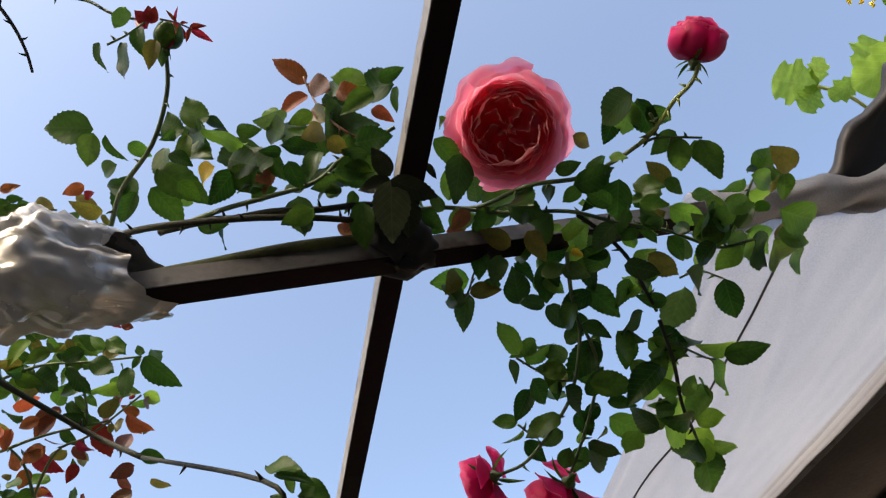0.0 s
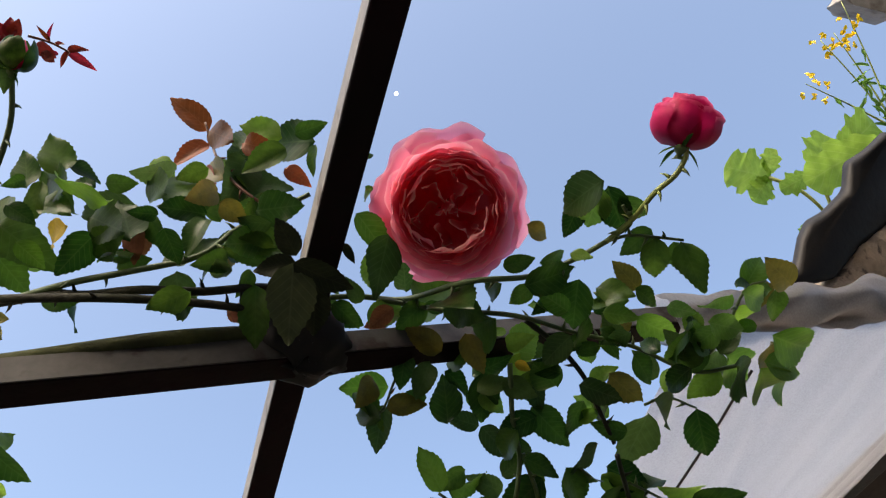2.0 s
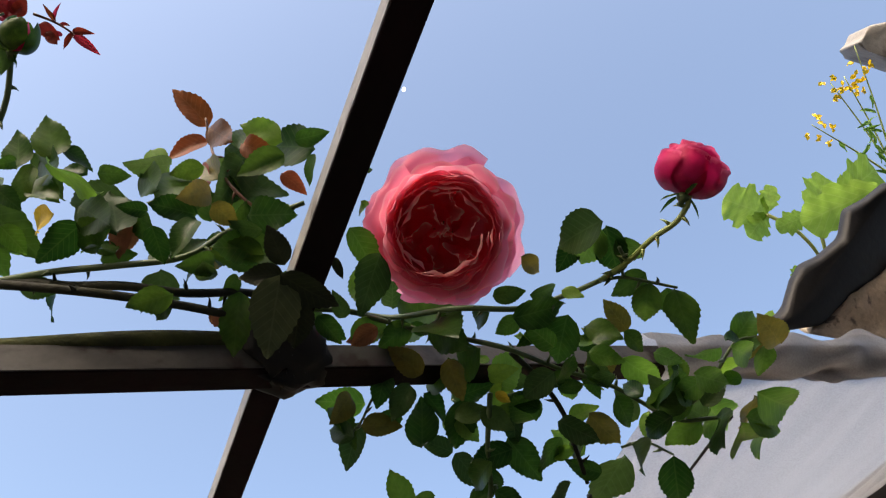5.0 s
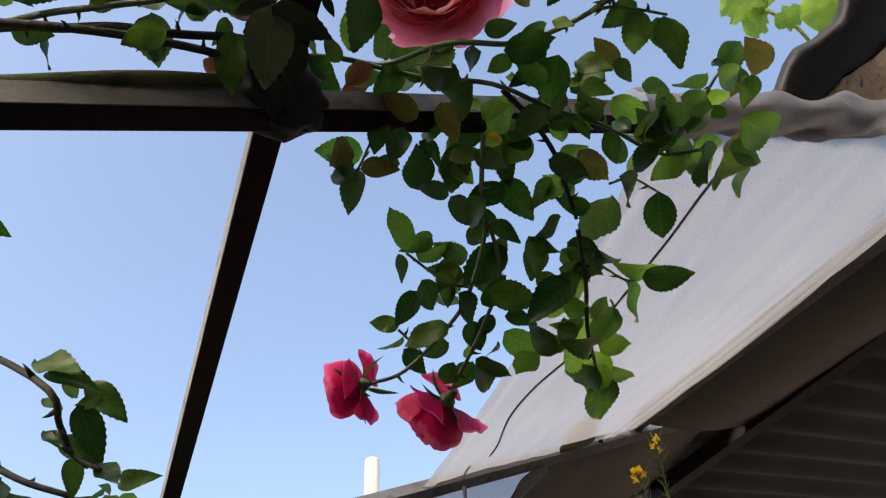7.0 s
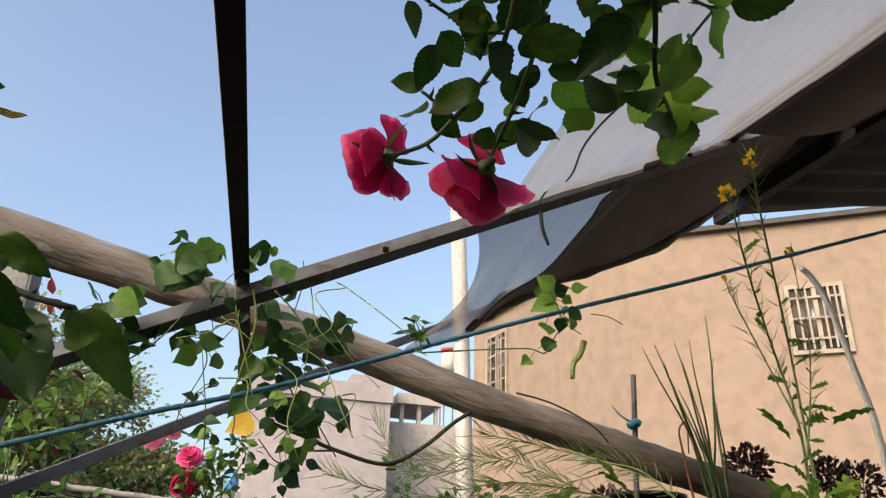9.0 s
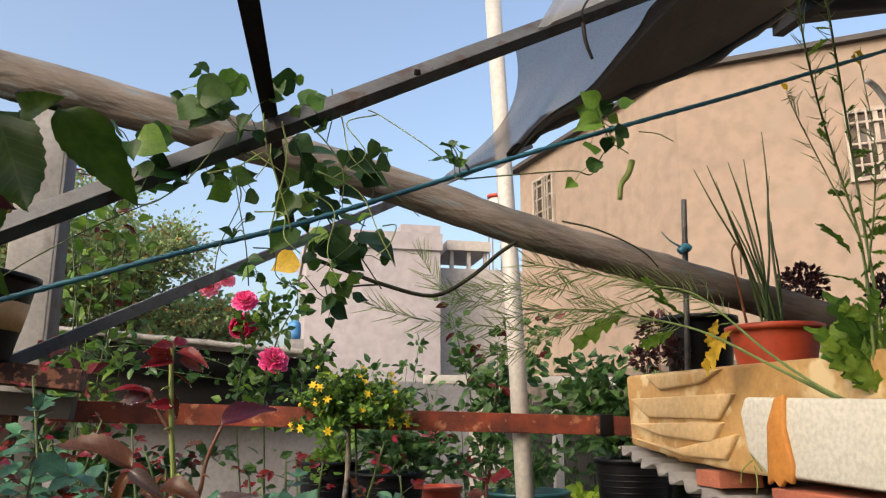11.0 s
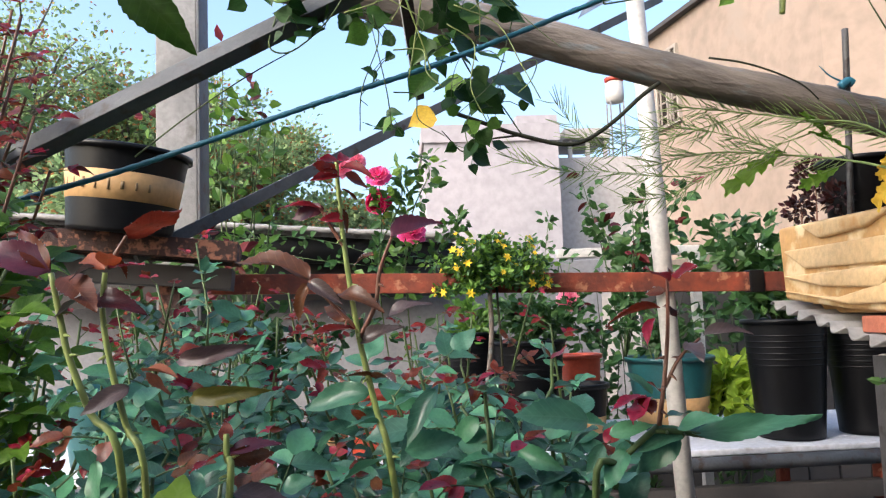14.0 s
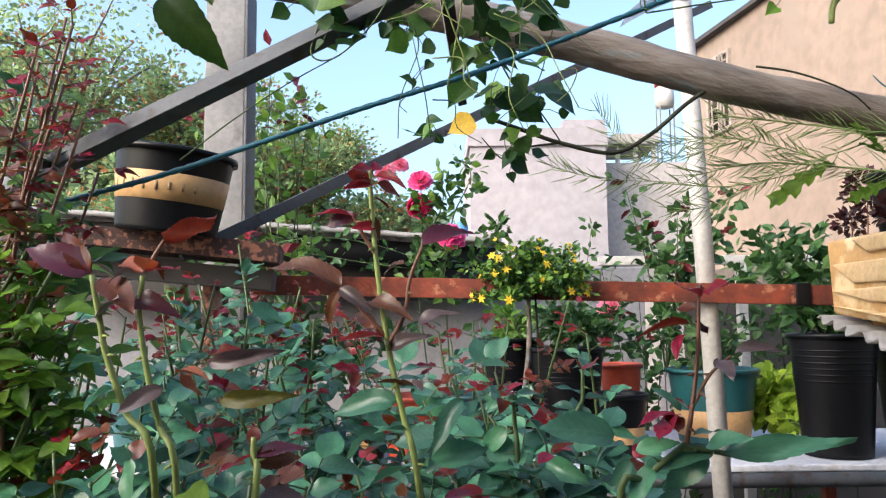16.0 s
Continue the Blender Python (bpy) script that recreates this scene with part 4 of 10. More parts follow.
# open bloom: broad outer petals, a tight many-layered cup, and folded petals in its hollow heart
FULL = [(4, PETAL_OUT, [(0.05, -0.14), (0.5, -0.20), (0.86, -0.18), (1.02, -0.26)], 46, 0.045, 0.12), (5, PETAL_OUT, [(0.05, -0.12), (0.5, -0.10), (0.84, -0.04), (0.98, -0.10)], 42, 0.045, 0.14),
        (5, PETAL, [(0.05, -0.1), (0.48, -0.02), (0.78, 0.12), (0.92, 0.10)], 44, 0.05, 0.14), (5, PETAL, [(0.05, -0.08), (0.48, 0.02), (0.74, 0.22), (0.83, 0.28)], 46, 0.04, 0.14),
        (6, PETAL, [(0.05, -0.06), (0.50, 0.04), (0.71, 0.24), (0.74, 0.33)], 42, 0.030, 0.12), (6, PETAL, [(0.05, -0.05), (0.50, 0.04), (0.67, 0.25), (0.69, 0.35)], 42, 0.028, 0.10),
        (6, PETAL_IN, [(0.05, -0.04), (0.50, 0.04), (0.64, 0.25), (0.645, 0.36)], 42, 0.026, 0.10), (6, PETAL_IN, [(0.05, -0.03), (0.48, 0.04), (0.61, 0.25), (0.60, 0.36)], 42, 0.028, 0.10),
        (5, PETAL_IN, [(0.05, -0.02), (0.45, 0.04), (0.57, 0.24), (0.555, 0.36)], 46, 0.034, 0.12), (4, PETAL_IN, [(0.05, 0.0), (0.42, 0.05), (0.53, 0.22), (0.51, 0.35)], 46, 0.045, 0.14)]
FOLDS = [(0.30, 20, 200, 66, [(0.02, 0.04), (0.12, 0.10), (0.20, 0.21), (0.20, 0.33)]), (0.30, 75, 250, 58, [(0.02, 0.04), (0.10, 0.10), (0.18, 0.21), (0.21, 0.34)]),
         (0.32, 135, 300, 64, [(0.02, 0.04), (0.12, 0.10), (0.19, 0.19), (0.18, 0.32)]), (0.30, 200, 30, 70, [(0.02, 0.04), (0.10, 0.08), (0.20, 0.19), (0.22, 0.32)]),
         (0.32, 262, 95, 60, [(0.02, 0.04), (0.11, 0.10), (0.18, 0.19), (0.19, 0.33)]), (0.31, 318, 140, 66, [(0.02, 0.04), (0.12, 0.10), (0.20, 0.21), (0.20, 0.34)]),
         (0.14, 350, 70, 74, [(0.02, 0.04), (0.07, 0.08), (0.13, 0.16), (0.12, 0.27)]), (0.12, 120, 210, 76, [(0.02, 0.04), (0.07, 0.08), (0.12, 0.16), (0.13, 0.29)]),
         (0.13, 240, 330, 72, [(0.02, 0.04), (0.08, 0.08), (0.14, 0.16), (0.13, 0.26)]), (0.40, 50, 20, 50, [(0.02, 0.04), (0.06, 0.10), (0.11, 0.22), (0.14, 0.35)]),
         (0.40, 168, 130, 50, [(0.02, 0.04), (0.06, 0.10), (0.11, 0.22), (0.13, 0.33)]), (0.40, 290, 260, 50, [(0.02, 0.04), (0.06, 0.10), (0.11, 0.22), (0.14, 0.35)])]
BACK = [(3, PETAL_RED, [(0.05, -0.06), (0.52, -0.10), (0.95, -0.02), (1.20, -0.14)], 40, 0.07, 0.16), (3, PETAL_RED, [(0.05, -0.05), (0.52, 0.06), (0.84, 0.34), (0.92, 0.72)], 58, 0.05, 0.18),
        (4, PETAL_RED, [(0.05, -0.02), (0.46, 0.12), (0.70, 0.42), (0.74, 0.80)], 50, 0.05, 0.22), (4, PETAL_RED, [(0.05, 0.0), (0.3, 0.25), (0.46, 0.6), (0.46, 0.9)], 46, 0.05, 0.2)]
HALF = [(2, PETAL_RED, [(0.05, -0.05), (0.74, 0.12), (1.03, 0.50), (1.03, 0.86), (1.06, 0.98)], 62, 0.04, 0.26), (3, PETAL_RED, [(0.05, -0.05), (0.72, 0.12), (1.0, 0.58), (0.95, 1.04), (0.98, 1.18)], 60, 0.035, 0.26),
        (3, PETAL_RED, [(0.05, -0.05), (0.66, 0.15), (0.90, 0.68), (0.82, 1.22), (0.88, 1.36)], 62, 0.03, 0.24), (3, PETAL_RED, [(0.05, -0.05), (0.58, 0.2), (0.76, 0.8), (0.58, 1.34), (0.60, 1.46)], 62, 0.03, 0.2),
        (3, PETAL_RED, [(0.05, 0.0), (0.42, 0.3), (0.54, 0.9), (0.36, 1.40), (0.34, 1.50)], 64, 0.025, 0.2), (3, PETAL_RED, [(0.05, 0.0), (0.28, 0.3), (0.34, 0.9), (0.16, 1.38), (0.12, 1.46)], 64, 0.02, 0.2)]
DROOP = [(3, PETAL_RED, [(0.05, -0.05), (0.55, -0.02), (0.95, 0.12), (1.22, 0.02)], 40, 0.03, 0.2), (4, PETAL_RED, [(0.05, -0.05), (0.62, 0.08), (0.92, 0.5), (0.95, 0.95), (1.02, 1.1)], 52, 0.03, 0.22),
         (5, PETAL_RED, [(0.05, -0.05), (0.58, 0.1), (0.85, 0.55), (0.80, 1.05), (0.84, 1.16)], 48, 0.03, 0.22), (5, PETAL_RED, [(0.05, 0.0), (0.5, 0.2), (0.68, 0.65), (0.55, 1.1), (0.5, 1.2)], 46, 0.03, 0.2)]
POMPON = [(9, PETAL_MAG, [(0.05, -0.1), (0.6, -0.1), (1.0, -0.15)], 26, 0.05, 0.3), (9, PETAL_MAG, [(0.05, -0.1), (0.55, 0.05), (0.86, 0.15)], 26, 0.05, 0.3),
          (8, PETAL_MAG, [(0.05, -0.1), (0.42, 0.15), (0.66, 0.38)], 28, 0.05, 0.3), (7, PETAL_MAG, [(0.05, 0), (0.3, 0.25), (0.42, 0.5)], 30, 0.05, 0.3), (5, PETAL_MAG, [(0.03, 0), (0.14, 0.3), (0.16, 0.55)], 36, 0.05, 0.3)]
SALMON = [(c, PETAL, p, h, f, q) for c, m_, p, h, f, q in POMPON]


def compound(plant, material, base, way, size, count=5, face=(0, -0.5, 0.85), rr=LRND, stems=None):
    """A pinnate leaf: leaflets in pairs and one at the end, on a thin stalk that is added to the bmesh stems."""
    base, way = Vector(base), Vector(way).normalized()
    f = Vector(face)
    side = way.cross(f).normalized()
    tip0 = base + way * size * 0.62
    if stems is not None:
        tube(stems, [base, base.lerp(tip0, 0.5) + f * size * 0.02, tip0], [0.0010, 0.0008, 0.0005], 4, cap=False)
    lf(plant, material, tip0, tip0 + way * size * 0.5 + f * size * rr.uniform(-0.16, 0.05), rr.uniform(-20, 20), face)
    for k in range(count // 2):
        p = base + way * size * (0.52 - 0.26 * k)
        for s in (-1, 1):
            d = (side * s + way * rr.uniform(0.35, 0.7) + f * rr.uniform(-0.3, 0.15)).normalized()
            lf(plant, material, p, p + d * size * rr.uniform(0.36, 0.46) * (1 - 0.15 * k), rr.uniform(-25, 25), face)


def shoot(plant, pts, r0, r1, stem, leaves, rr, size, face=(0, -0.45, 0.85), young=3, old=None, gap=0.05, stems=None, start=0.25, spread=1.0):
    """A leafy shoot: a cane and pinnate leaves in a spiral; the last few leaves are young."""
    c = cane(plant, stem, r0, r1, pts, n=4, sides=6)
    P = spline(pts, 8)
    L = sum((b - a).length for a, b in zip(P, P[1:]))
    n = max(2, int(L * (1 - start) / gap))
    ang = rr.uniform(0, 6.3)
    for k in range(n):
        t = start + (1 - start) * (k + 0.9) / n
        q = t * (len(P) - 1)
        i = min(int(q), len(P) - 2)
        p = P[i].lerp(P[i + 1], q - i)
        ang += 2.4
        up = (P[i + 1] - P[i]).normalized()
        x, y, _ = frame_of(up)
        way = (x * math.cos(ang) + y * math.sin(ang)) * spread + up * rr.uniform(0.25, 0.9)
        isy = k >= n - young
        compound(plant, (leaves[1] if isy else leaves[0]) if not old or rr.random() > 0.12 else old, p, way, size * (0.62 if isy else 1.0) * rr.uniform(0.8, 1.15), 5 if not isy else 3, face, rr, stems)

# ---- climbing rose on the overhead frame ----
rose = thing("climbing_rose", "climbing rose with pink and crimson blooms trained over the frame", "rose", (-0.05, 0.22, 1.79))
lf(rose, LEAF, (-0.267, 0.172, 1.849), (-0.264, 0.196, 1.828), 20)
lf(rose, LEAF, (-0.277, 0.180, 1.877), (-0.241, 0.191, 1.846), 29)
lf(rose, LEAF, (-0.247, 0.147, 1.820), (-0.203, 0.139, 1.793), 31)
lf(rose, LEAF_PALE, (-0.257, 0.164, 1.870), (-0.232, 0.167, 1.875), -27)
lf(rose, LEAF, (-0.220, 0.153, 1.842), (-0.198, 0.143, 1.836), 3)
lf(rose, LEAF_PALE, (-0.194, 0.150, 1.859), (-0.170, 0.136, 1.825), -19)
lf(rose, LEAF_YELLOW, (-0.228, 0.167, 1.796), (-0.249, 0.194, 1.802), 18)
lf(rose, LEAF, (-0.256, 0.185, 1.786), (-0.233, 0.194, 1.780), -25)
lf(rose, LEAF, (-0.212, 0.175, 1.807), (-0.227, 0.198, 1.779), -34)
lf(rose, LEAF, (-0.215, 0.190, 1.816), (-0.203, 0.163, 1.821), -19)
lf(rose, LEAF_DRY, (-0.189, 0.169, 1.832), (-0.184, 0.202, 1.822), -14)
lf(rose, LEAF, (-0.185, 0.164, 1.835), (-0.168, 0.179, 1.817), 12)
lf(rose, LEAF, (-0.163, 0.140, 1.786), (-0.147, 0.164, 1.786), 13)
lf(rose, LEAF_PALE, (-0.194, 0.165, 1.842), (-0.241, 0.197, 1.849), -14)
lf(rose, LEAF, (-0.142, 0.139, 1.818), (-0.173, 0.133, 1.801), -24)
lf(rose, LEAF, (-0.139, 0.130, 1.799), (-0.146, 0.135, 1.768), 7)
lf(rose, LEAF, (-0.132, 0.162, 1.755), (-0.157, 0.183, 1.750), -11)
lf(rose, LEAF_PALE, (-0.134, 0.180, 1.767), (-0.139, 0.201, 1.769), -1)
lf(rose, LEAF_LIGHT, (-0.090, 0.148, 1.825), (-0.124, 0.149, 1.798), 14)
lf(rose, LEAF_PALE, (-0.096, 0.130, 1.818), (-0.123, 0.141, 1.819), -33)
lf(rose, LEAF_PALE, (-0.137, 0.143, 1.877), (-0.091, 0.130, 1.892), -33)
lf(rose, LEAF, (-0.118, 0.148, 1.862), (-0.080, 0.135, 1.866), 5)
lf(rose, LEAF, (-0.103, 0.090, 1.862), (-0.128, 0.105, 1.840), -22)
lf(rose, LEAF, (-0.112, 0.111, 1.926), (-0.150, 0.119, 1.941), 17)
lf(rose, LEAF, (-0.085, 0.099, 1.912), (-0.129, 0.129, 1.942), -10)
lf(rose, LEAF, (-0.101, 0.088, 1.888), (-0.081, 0.072, 1.887), 19)
lf(rose, LEAF, (-0.083, 0.080, 1.863), (-0.081, 0.104, 1.855), 20)
lf(rose, LEAF_ORANGE, (-0.174, 0.138, 1.950), (-0.211, 0.119, 1.958), 31)
lf(rose, LEAF_BRONZE, (-0.167, 0.117, 1.906), (-0.141, 0.107, 1.882), 7)
lf(rose, LEAF_ORANGE, (-0.169, 0.146, 1.940), (-0.195, 0.160, 1.920), 29)
lf(rose, LEAF_OLIVE, (-0.142, 0.137, 1.873), (-0.166, 0.138, 1.901), -12)
lf(rose, LEAF_OLIVE, (-0.141, 0.129, 1.839), (-0.153, 0.123, 1.808), -24)
lf(rose, LEAF_ORANGE, (-0.148, 0.144, 1.876), (-0.167, 0.158, 1.907), -23)
lf(rose, LEAF_OLIVE, (-0.135, 0.126, 1.817), (-0.115, 0.139, 1.827), 2)
lf(rose, LEAF_ORANGE, (-0.138, 0.116, 1.902), (-0.116, 0.103, 1.880), 6)
lf(rose, LEAF_ORANGE, (-0.101, 0.122, 1.894), (-0.080, 0.122, 1.882), -5)
lf(rose, LEAF_PALE, (-0.070, 0.151, 1.811), (-0.052, 0.212, 1.794), -32)
lf(rose, LEAF_PALE, (-0.068, 0.163, 1.834), (-0.024, 0.182, 1.841), -25)
lf(rose, LEAF_DRY, (-0.104, 0.201, 1.805), (-0.095, 0.228, 1.816), 9)
lf(rose, LEAF_DRY, (0.014, 0.190, 1.835), (-0.004, 0.197, 1.818), -4)
lf(rose, LEAF_PALE, (-0.124, 0.149, 1.782), (-0.113, 0.172, 1.789), -14)
lf(rose, LEAF, (-0.128, 0.165, 1.791), (-0.134, 0.187, 1.796), 24)
lf(rose, LEAF, (-0.194, 0.200, 1.809), (-0.173, 0.185, 1.811), 0)
lf(rose, LEAF, (-0.155, 0.150, 1.842), (-0.143, 0.147, 1.858), -14)
lf(rose, LEAF, (-0.275, 0.168, 1.840), (-0.279, 0.166, 1.823), -8)
lf(rose, LEAF, (-0.197, 0.178, 1.826), (-0.220, 0.192, 1.847), 8)
lf(rose, LEAF, (-0.101, 0.171, 1.813), (-0.101, 0.183, 1.795), -28)
lf(rose, LEAF, (-0.034, 0.112, 1.839), (-0.008, 0.127, 1.837), 25)
lf(rose, LEAF, (-0.013, 0.127, 1.834), (-0.007, 0.175, 1.830), 19)
lf(rose, LEAF, (-0.031, 0.199, 1.832), (-0.003, 0.205, 1.830), 18)
lf(rose, LEAF, (0.034, 0.162, 1.824), (0.019, 0.191, 1.817), -15)
lf(rose, LEAF, (0.036, 0.166, 1.830), (0.055, 0.170, 1.829), 13)
lf(rose, LEAF, (0.076, 0.128, 1.778), (0.069, 0.184, 1.817), 10)
lf(rose, LEAF, (0.070, 0.095, 1.796), (0.088, 0.080, 1.792), 3)
lf(rose, LEAF_OLIVE, (0.075, 0.061, 1.803), (0.098, 0.067, 1.805), -2)
lf(rose, LEAF, (0.102, 0.095, 1.818), (0.125, 0.086, 1.830), 20)
lf(rose, LEAF, (0.088, 0.099, 1.785), (0.124, 0.082, 1.803), 16)
lf(rose, LEAF, (0.102, 0.112, 1.810), (0.088, 0.126, 1.798), 24)
lf(rose, LEAF, (0.108, 0.124, 1.810), (0.136, 0.140, 1.819), 33)
lf(rose, LEAF, (0.140, 0.103, 1.827), (0.153, 0.148, 1.819), 2)
lf(rose, LEAF_PALE, (0.106, 0.007, 1.792), (0.093, 0.050, 1.814), 30)
lf(rose, LEAF_LIGHT, (0.114, 0.019, 1.809), (0.122, 0.059, 1.817), 15)
lf(rose, LEAF, (0.113, 0.042, 1.830), (0.109, 0.067, 1.815), 19)
lf(rose, LEAF, (0.119, 0.018, 1.812), (0.148, 0.048, 1.811), -5)
lf(rose, LEAF, (0.129, 0.021, 1.809), (0.160, 0.032, 1.811), 9)
lf(rose, LEAF, (0.163, 0.036, 1.808), (0.147, 0.058, 1.798), -23)
lf(rose, LEAF, (0.161, 0.035, 1.793), (0.176, 0.067, 1.786), -19)
lf(rose, LEAF, (0.180, 0.038, 1.803), (0.198, 0.056, 1.795), -32)
lf(rose, LEAF, (0.179, 0.031, 1.792), (0.199, 0.052, 1.764), -31)
lf(rose, LEAF, (0.109, 0.066, 1.791), (0.123, 0.061, 1.783), -22)
lf(rose, LEAF, (0.041, 0.143, 1.803), (0.042, 0.102, 1.757), -2)
lf(rose, LEAF, (-0.045, 0.078, 1.864), (-0.039, 0.074, 1.869), 6)
lf(rose, LEAF, (-0.039, 0.092, 1.845), (-0.029, 0.107, 1.852), -34)
lf(rose, LEAF, (0.143, 0.090, 1.798), (0.163, 0.076, 1.780), -6)
lf(rose, LEAF, (0.157, 0.068, 1.773), (0.179, 0.072, 1.768), -8)
lf(rose, LEAF, (0.147, 0.097, 1.778), (0.171, 0.088, 1.771), -28)
lf(rose, LEAF_LIGHT, (0.188, 0.076, 1.777), (0.203, 0.068, 1.765), 5)
lf(rose, LEAF, (0.193, 0.113, 1.814), (0.232, 0.118, 1.805), -5)
lf(rose, LEAF, (0.239, 0.048, 1.794), (0.270, 0.048, 1.800), -9)
lf(rose, LEAF_LIGHT, (0.219, 0.038, 1.757), (0.251, 0.042, 1.762), 4)
lf(rose, LEAF, (0.244, 0.069, 1.791), (0.283, 0.092, 1.804), 7)
lf(rose, LEAF_LIGHT, (0.220, 0.046, 1.767), (0.213, 0.072, 1.770), -34)
lf(rose, LEAF_LIGHT, (0.203, 0.062, 1.746), (0.234, 0.062, 1.751), 8)
lf(rose, LEAF, (0.258, 0.062, 1.756), (0.313, 0.072, 1.767), 27)
lf(rose, LEAF_LIGHT, (0.278, 0.093, 1.771), (0.314, 0.092, 1.772), -19)
lf(rose, LEAF, (0.276, 0.098, 1.768), (0.325, 0.137, 1.788), -8)
lf(rose, LEAF_LIGHT, (0.264, 0.110, 1.792), (0.312, 0.140, 1.814), 6)
lf(rose, LEAF_LIGHT, (0.208, 0.088, 1.759), (0.239, 0.089, 1.769), 0)
lf(rose, LEAF_LIGHT, (0.233, 0.098, 1.767), (0.221, 0.125, 1.777), 33)
lf(rose, LEAF, (0.256, 0.116, 1.778), (0.248, 0.151, 1.780), -1)
lf(rose, LEAF, (0.224, 0.112, 1.764), (0.216, 0.144, 1.768), -3)
lf(rose, LEAF_OLIVE, (0.179, 0.149, 1.780), (0.215, 0.163, 1.776), 22)
lf(rose, LEAF_PALE, (0.209, 0.144, 1.757), (0.248, 0.168, 1.768), -15)
lf(rose, LEAF_PALE, (0.236, 0.185, 1.794), (0.239, 0.245, 1.784), -17)
lf(rose, LEAF, (0.260, 0.157, 1.780), (0.286, 0.193, 1.763), 34)
lf(rose, LEAF, (0.191, 0.129, 1.786), (0.216, 0.145, 1.778), -1)
lf(rose, LEAF, (0.160, 0.141, 1.805), (0.173, 0.164, 1.800), 17)
lf(rose, LEAF_PALE, (0.135, 0.124, 1.779), (0.124, 0.157, 1.777), -13)
lf(rose, LEAF_PALE, (0.107, 0.187, 1.786), (0.134, 0.185, 1.775), -14)
lf(rose, LEAF_YELLOW, (0.110, 0.169, 1.789), (0.124, 0.169, 1.786), -9)
lf(rose, LEAF, (0.069, 0.213, 1.813), (0.094, 0.213, 1.798), -32)
lf(rose, LEAF_PALE, (0.051, 0.198, 1.799), (0.045, 0.212, 1.769), 29)
lf(rose, LEAF, (0.030, 0.239, 1.806), (-0.008, 0.251, 1.804), -33)
lf(rose, LEAF_PALE, (0.029, 0.242, 1.787), (0.027, 0.266, 1.759), 5)
lf(rose, LEAF, (0.095, 0.194, 1.800), (0.108, 0.232, 1.780), -1)
lf(rose, LEAF_PALE, (0.107, 0.237, 1.786), (0.078, 0.237, 1.789), -7)
lf(rose, LEAF_PALE, (0.108, 0.234, 1.783), (0.135, 0.240, 1.762), -14)
lf(rose, LEAF, (0.140, 0.206, 1.789), (0.175, 0.214, 1.765), 23)
lf(rose, LEAF, (0.177, 0.185, 1.788), (0.168, 0.212, 1.772), -14)
lf(rose, LEAF, (0.190, 0.174, 1.797), (0.202, 0.208, 1.794), -25)
lf(rose, LEAF, (0.212, 0.188, 1.768), (0.184, 0.193, 1.770), 0)
lf(rose, LEAF_PALE, (0.189, 0.198, 1.757), (0.168, 0.215, 1.737), 6)
lf(rose, LEAF, (0.216, 0.231, 1.771), (0.254, 0.234, 1.764), -18)
lf(rose, LEAF, (0.097, 0.282, 1.755), (0.133, 0.275, 1.764), 11)
lf(rose, LEAF, (0.079, 0.250, 1.721), (0.056, 0.235, 1.746), 33)
lf(rose, LEAF, (0.158, 0.125, 1.825), (0.175, 0.110, 1.829), -31)
lf(rose, LEAF, (0.124, 0.112, 1.817), (0.113, 0.129, 1.801), 10)
lf(rose, LEAF, (0.215, 0.089, 1.789), (0.243, 0.102, 1.793), -25)
lf(rose, LEAF, (0.205, 0.115, 1.779), (0.192, 0.121, 1.798), -24)
lf(rose, LEAF, (0.175, 0.169, 1.791), (0.187, 0.148, 1.796), -23)
lf(rose, LEAF, (0.150, 0.179, 1.788), (0.117, 0.157, 1.781), -27)
lf(rose, LEAF, (0.096, 0.153, 1.785), (0.104, 0.132, 1.773), -30)
lf(rose, LEAF, (0.189, 0.138, 1.801), (0.173, 0.136, 1.810), 26)
lf(rose, LEAF_PALE, (0.072, 0.255, 1.718), (0.084, 0.268, 1.703), -12)
lf(rose, LEAF, (0.161, 0.242, 1.752), (0.136, 0.278, 1.730), 30)
lf(rose, LEAF, (0.100, 0.283, 1.713), (0.091, 0.304, 1.690), 13)
lf(rose, LEAF, (0.096, 0.265, 1.708), (0.119, 0.288, 1.701), 0)
lf(rose, LEAF, (0.106, 0.338, 1.722), (0.082, 0.348, 1.726), 8)
lf(rose, LEAF, (0.102, 0.316, 1.692), (0.092, 0.338, 1.685), -17)
lf(rose, LEAF, (0.114, 0.346, 1.705), (0.140, 0.356, 1.694), -25)
lf(rose, LEAF, (0.133, 0.295, 1.698), (0.103, 0.317, 1.684), 16)
lf(rose, LEAF, (0.128, 0.255, 1.716), (0.099, 0.262, 1.720), 10)
lf(rose, LEAF_PALE, (0.127, 0.264, 1.705), (0.159, 0.284, 1.696), -28)
lf(rose, LEAF, (0.151, 0.258, 1.711), (0.193, 0.246, 1.706), -18)
lf(rose, LEAF, (0.193, 0.239, 1.770), (0.197, 0.266, 1.749), -12)
lf(rose, LEAF, (0.213, 0.237, 1.766), (0.254, 0.239, 1.752), 15)
lf(rose, LEAF, (0.211, 0.228, 1.719), (0.177, 0.243, 1.684), 31)
lf(rose, LEAF, (0.125, 0.281, 1.733), (0.133, 0.293, 1.716), -26)
lf(rose, LEAF, (0.192, 0.308, 1.722), (0.235, 0.312, 1.709), 22)
lf(rose, LEAF, (0.169, 0.266, 1.698), (0.194, 0.256, 1.694), -10)
lf(rose, LEAF_PALE, (0.166, 0.313, 1.687), (0.197, 0.308, 1.679), 7)
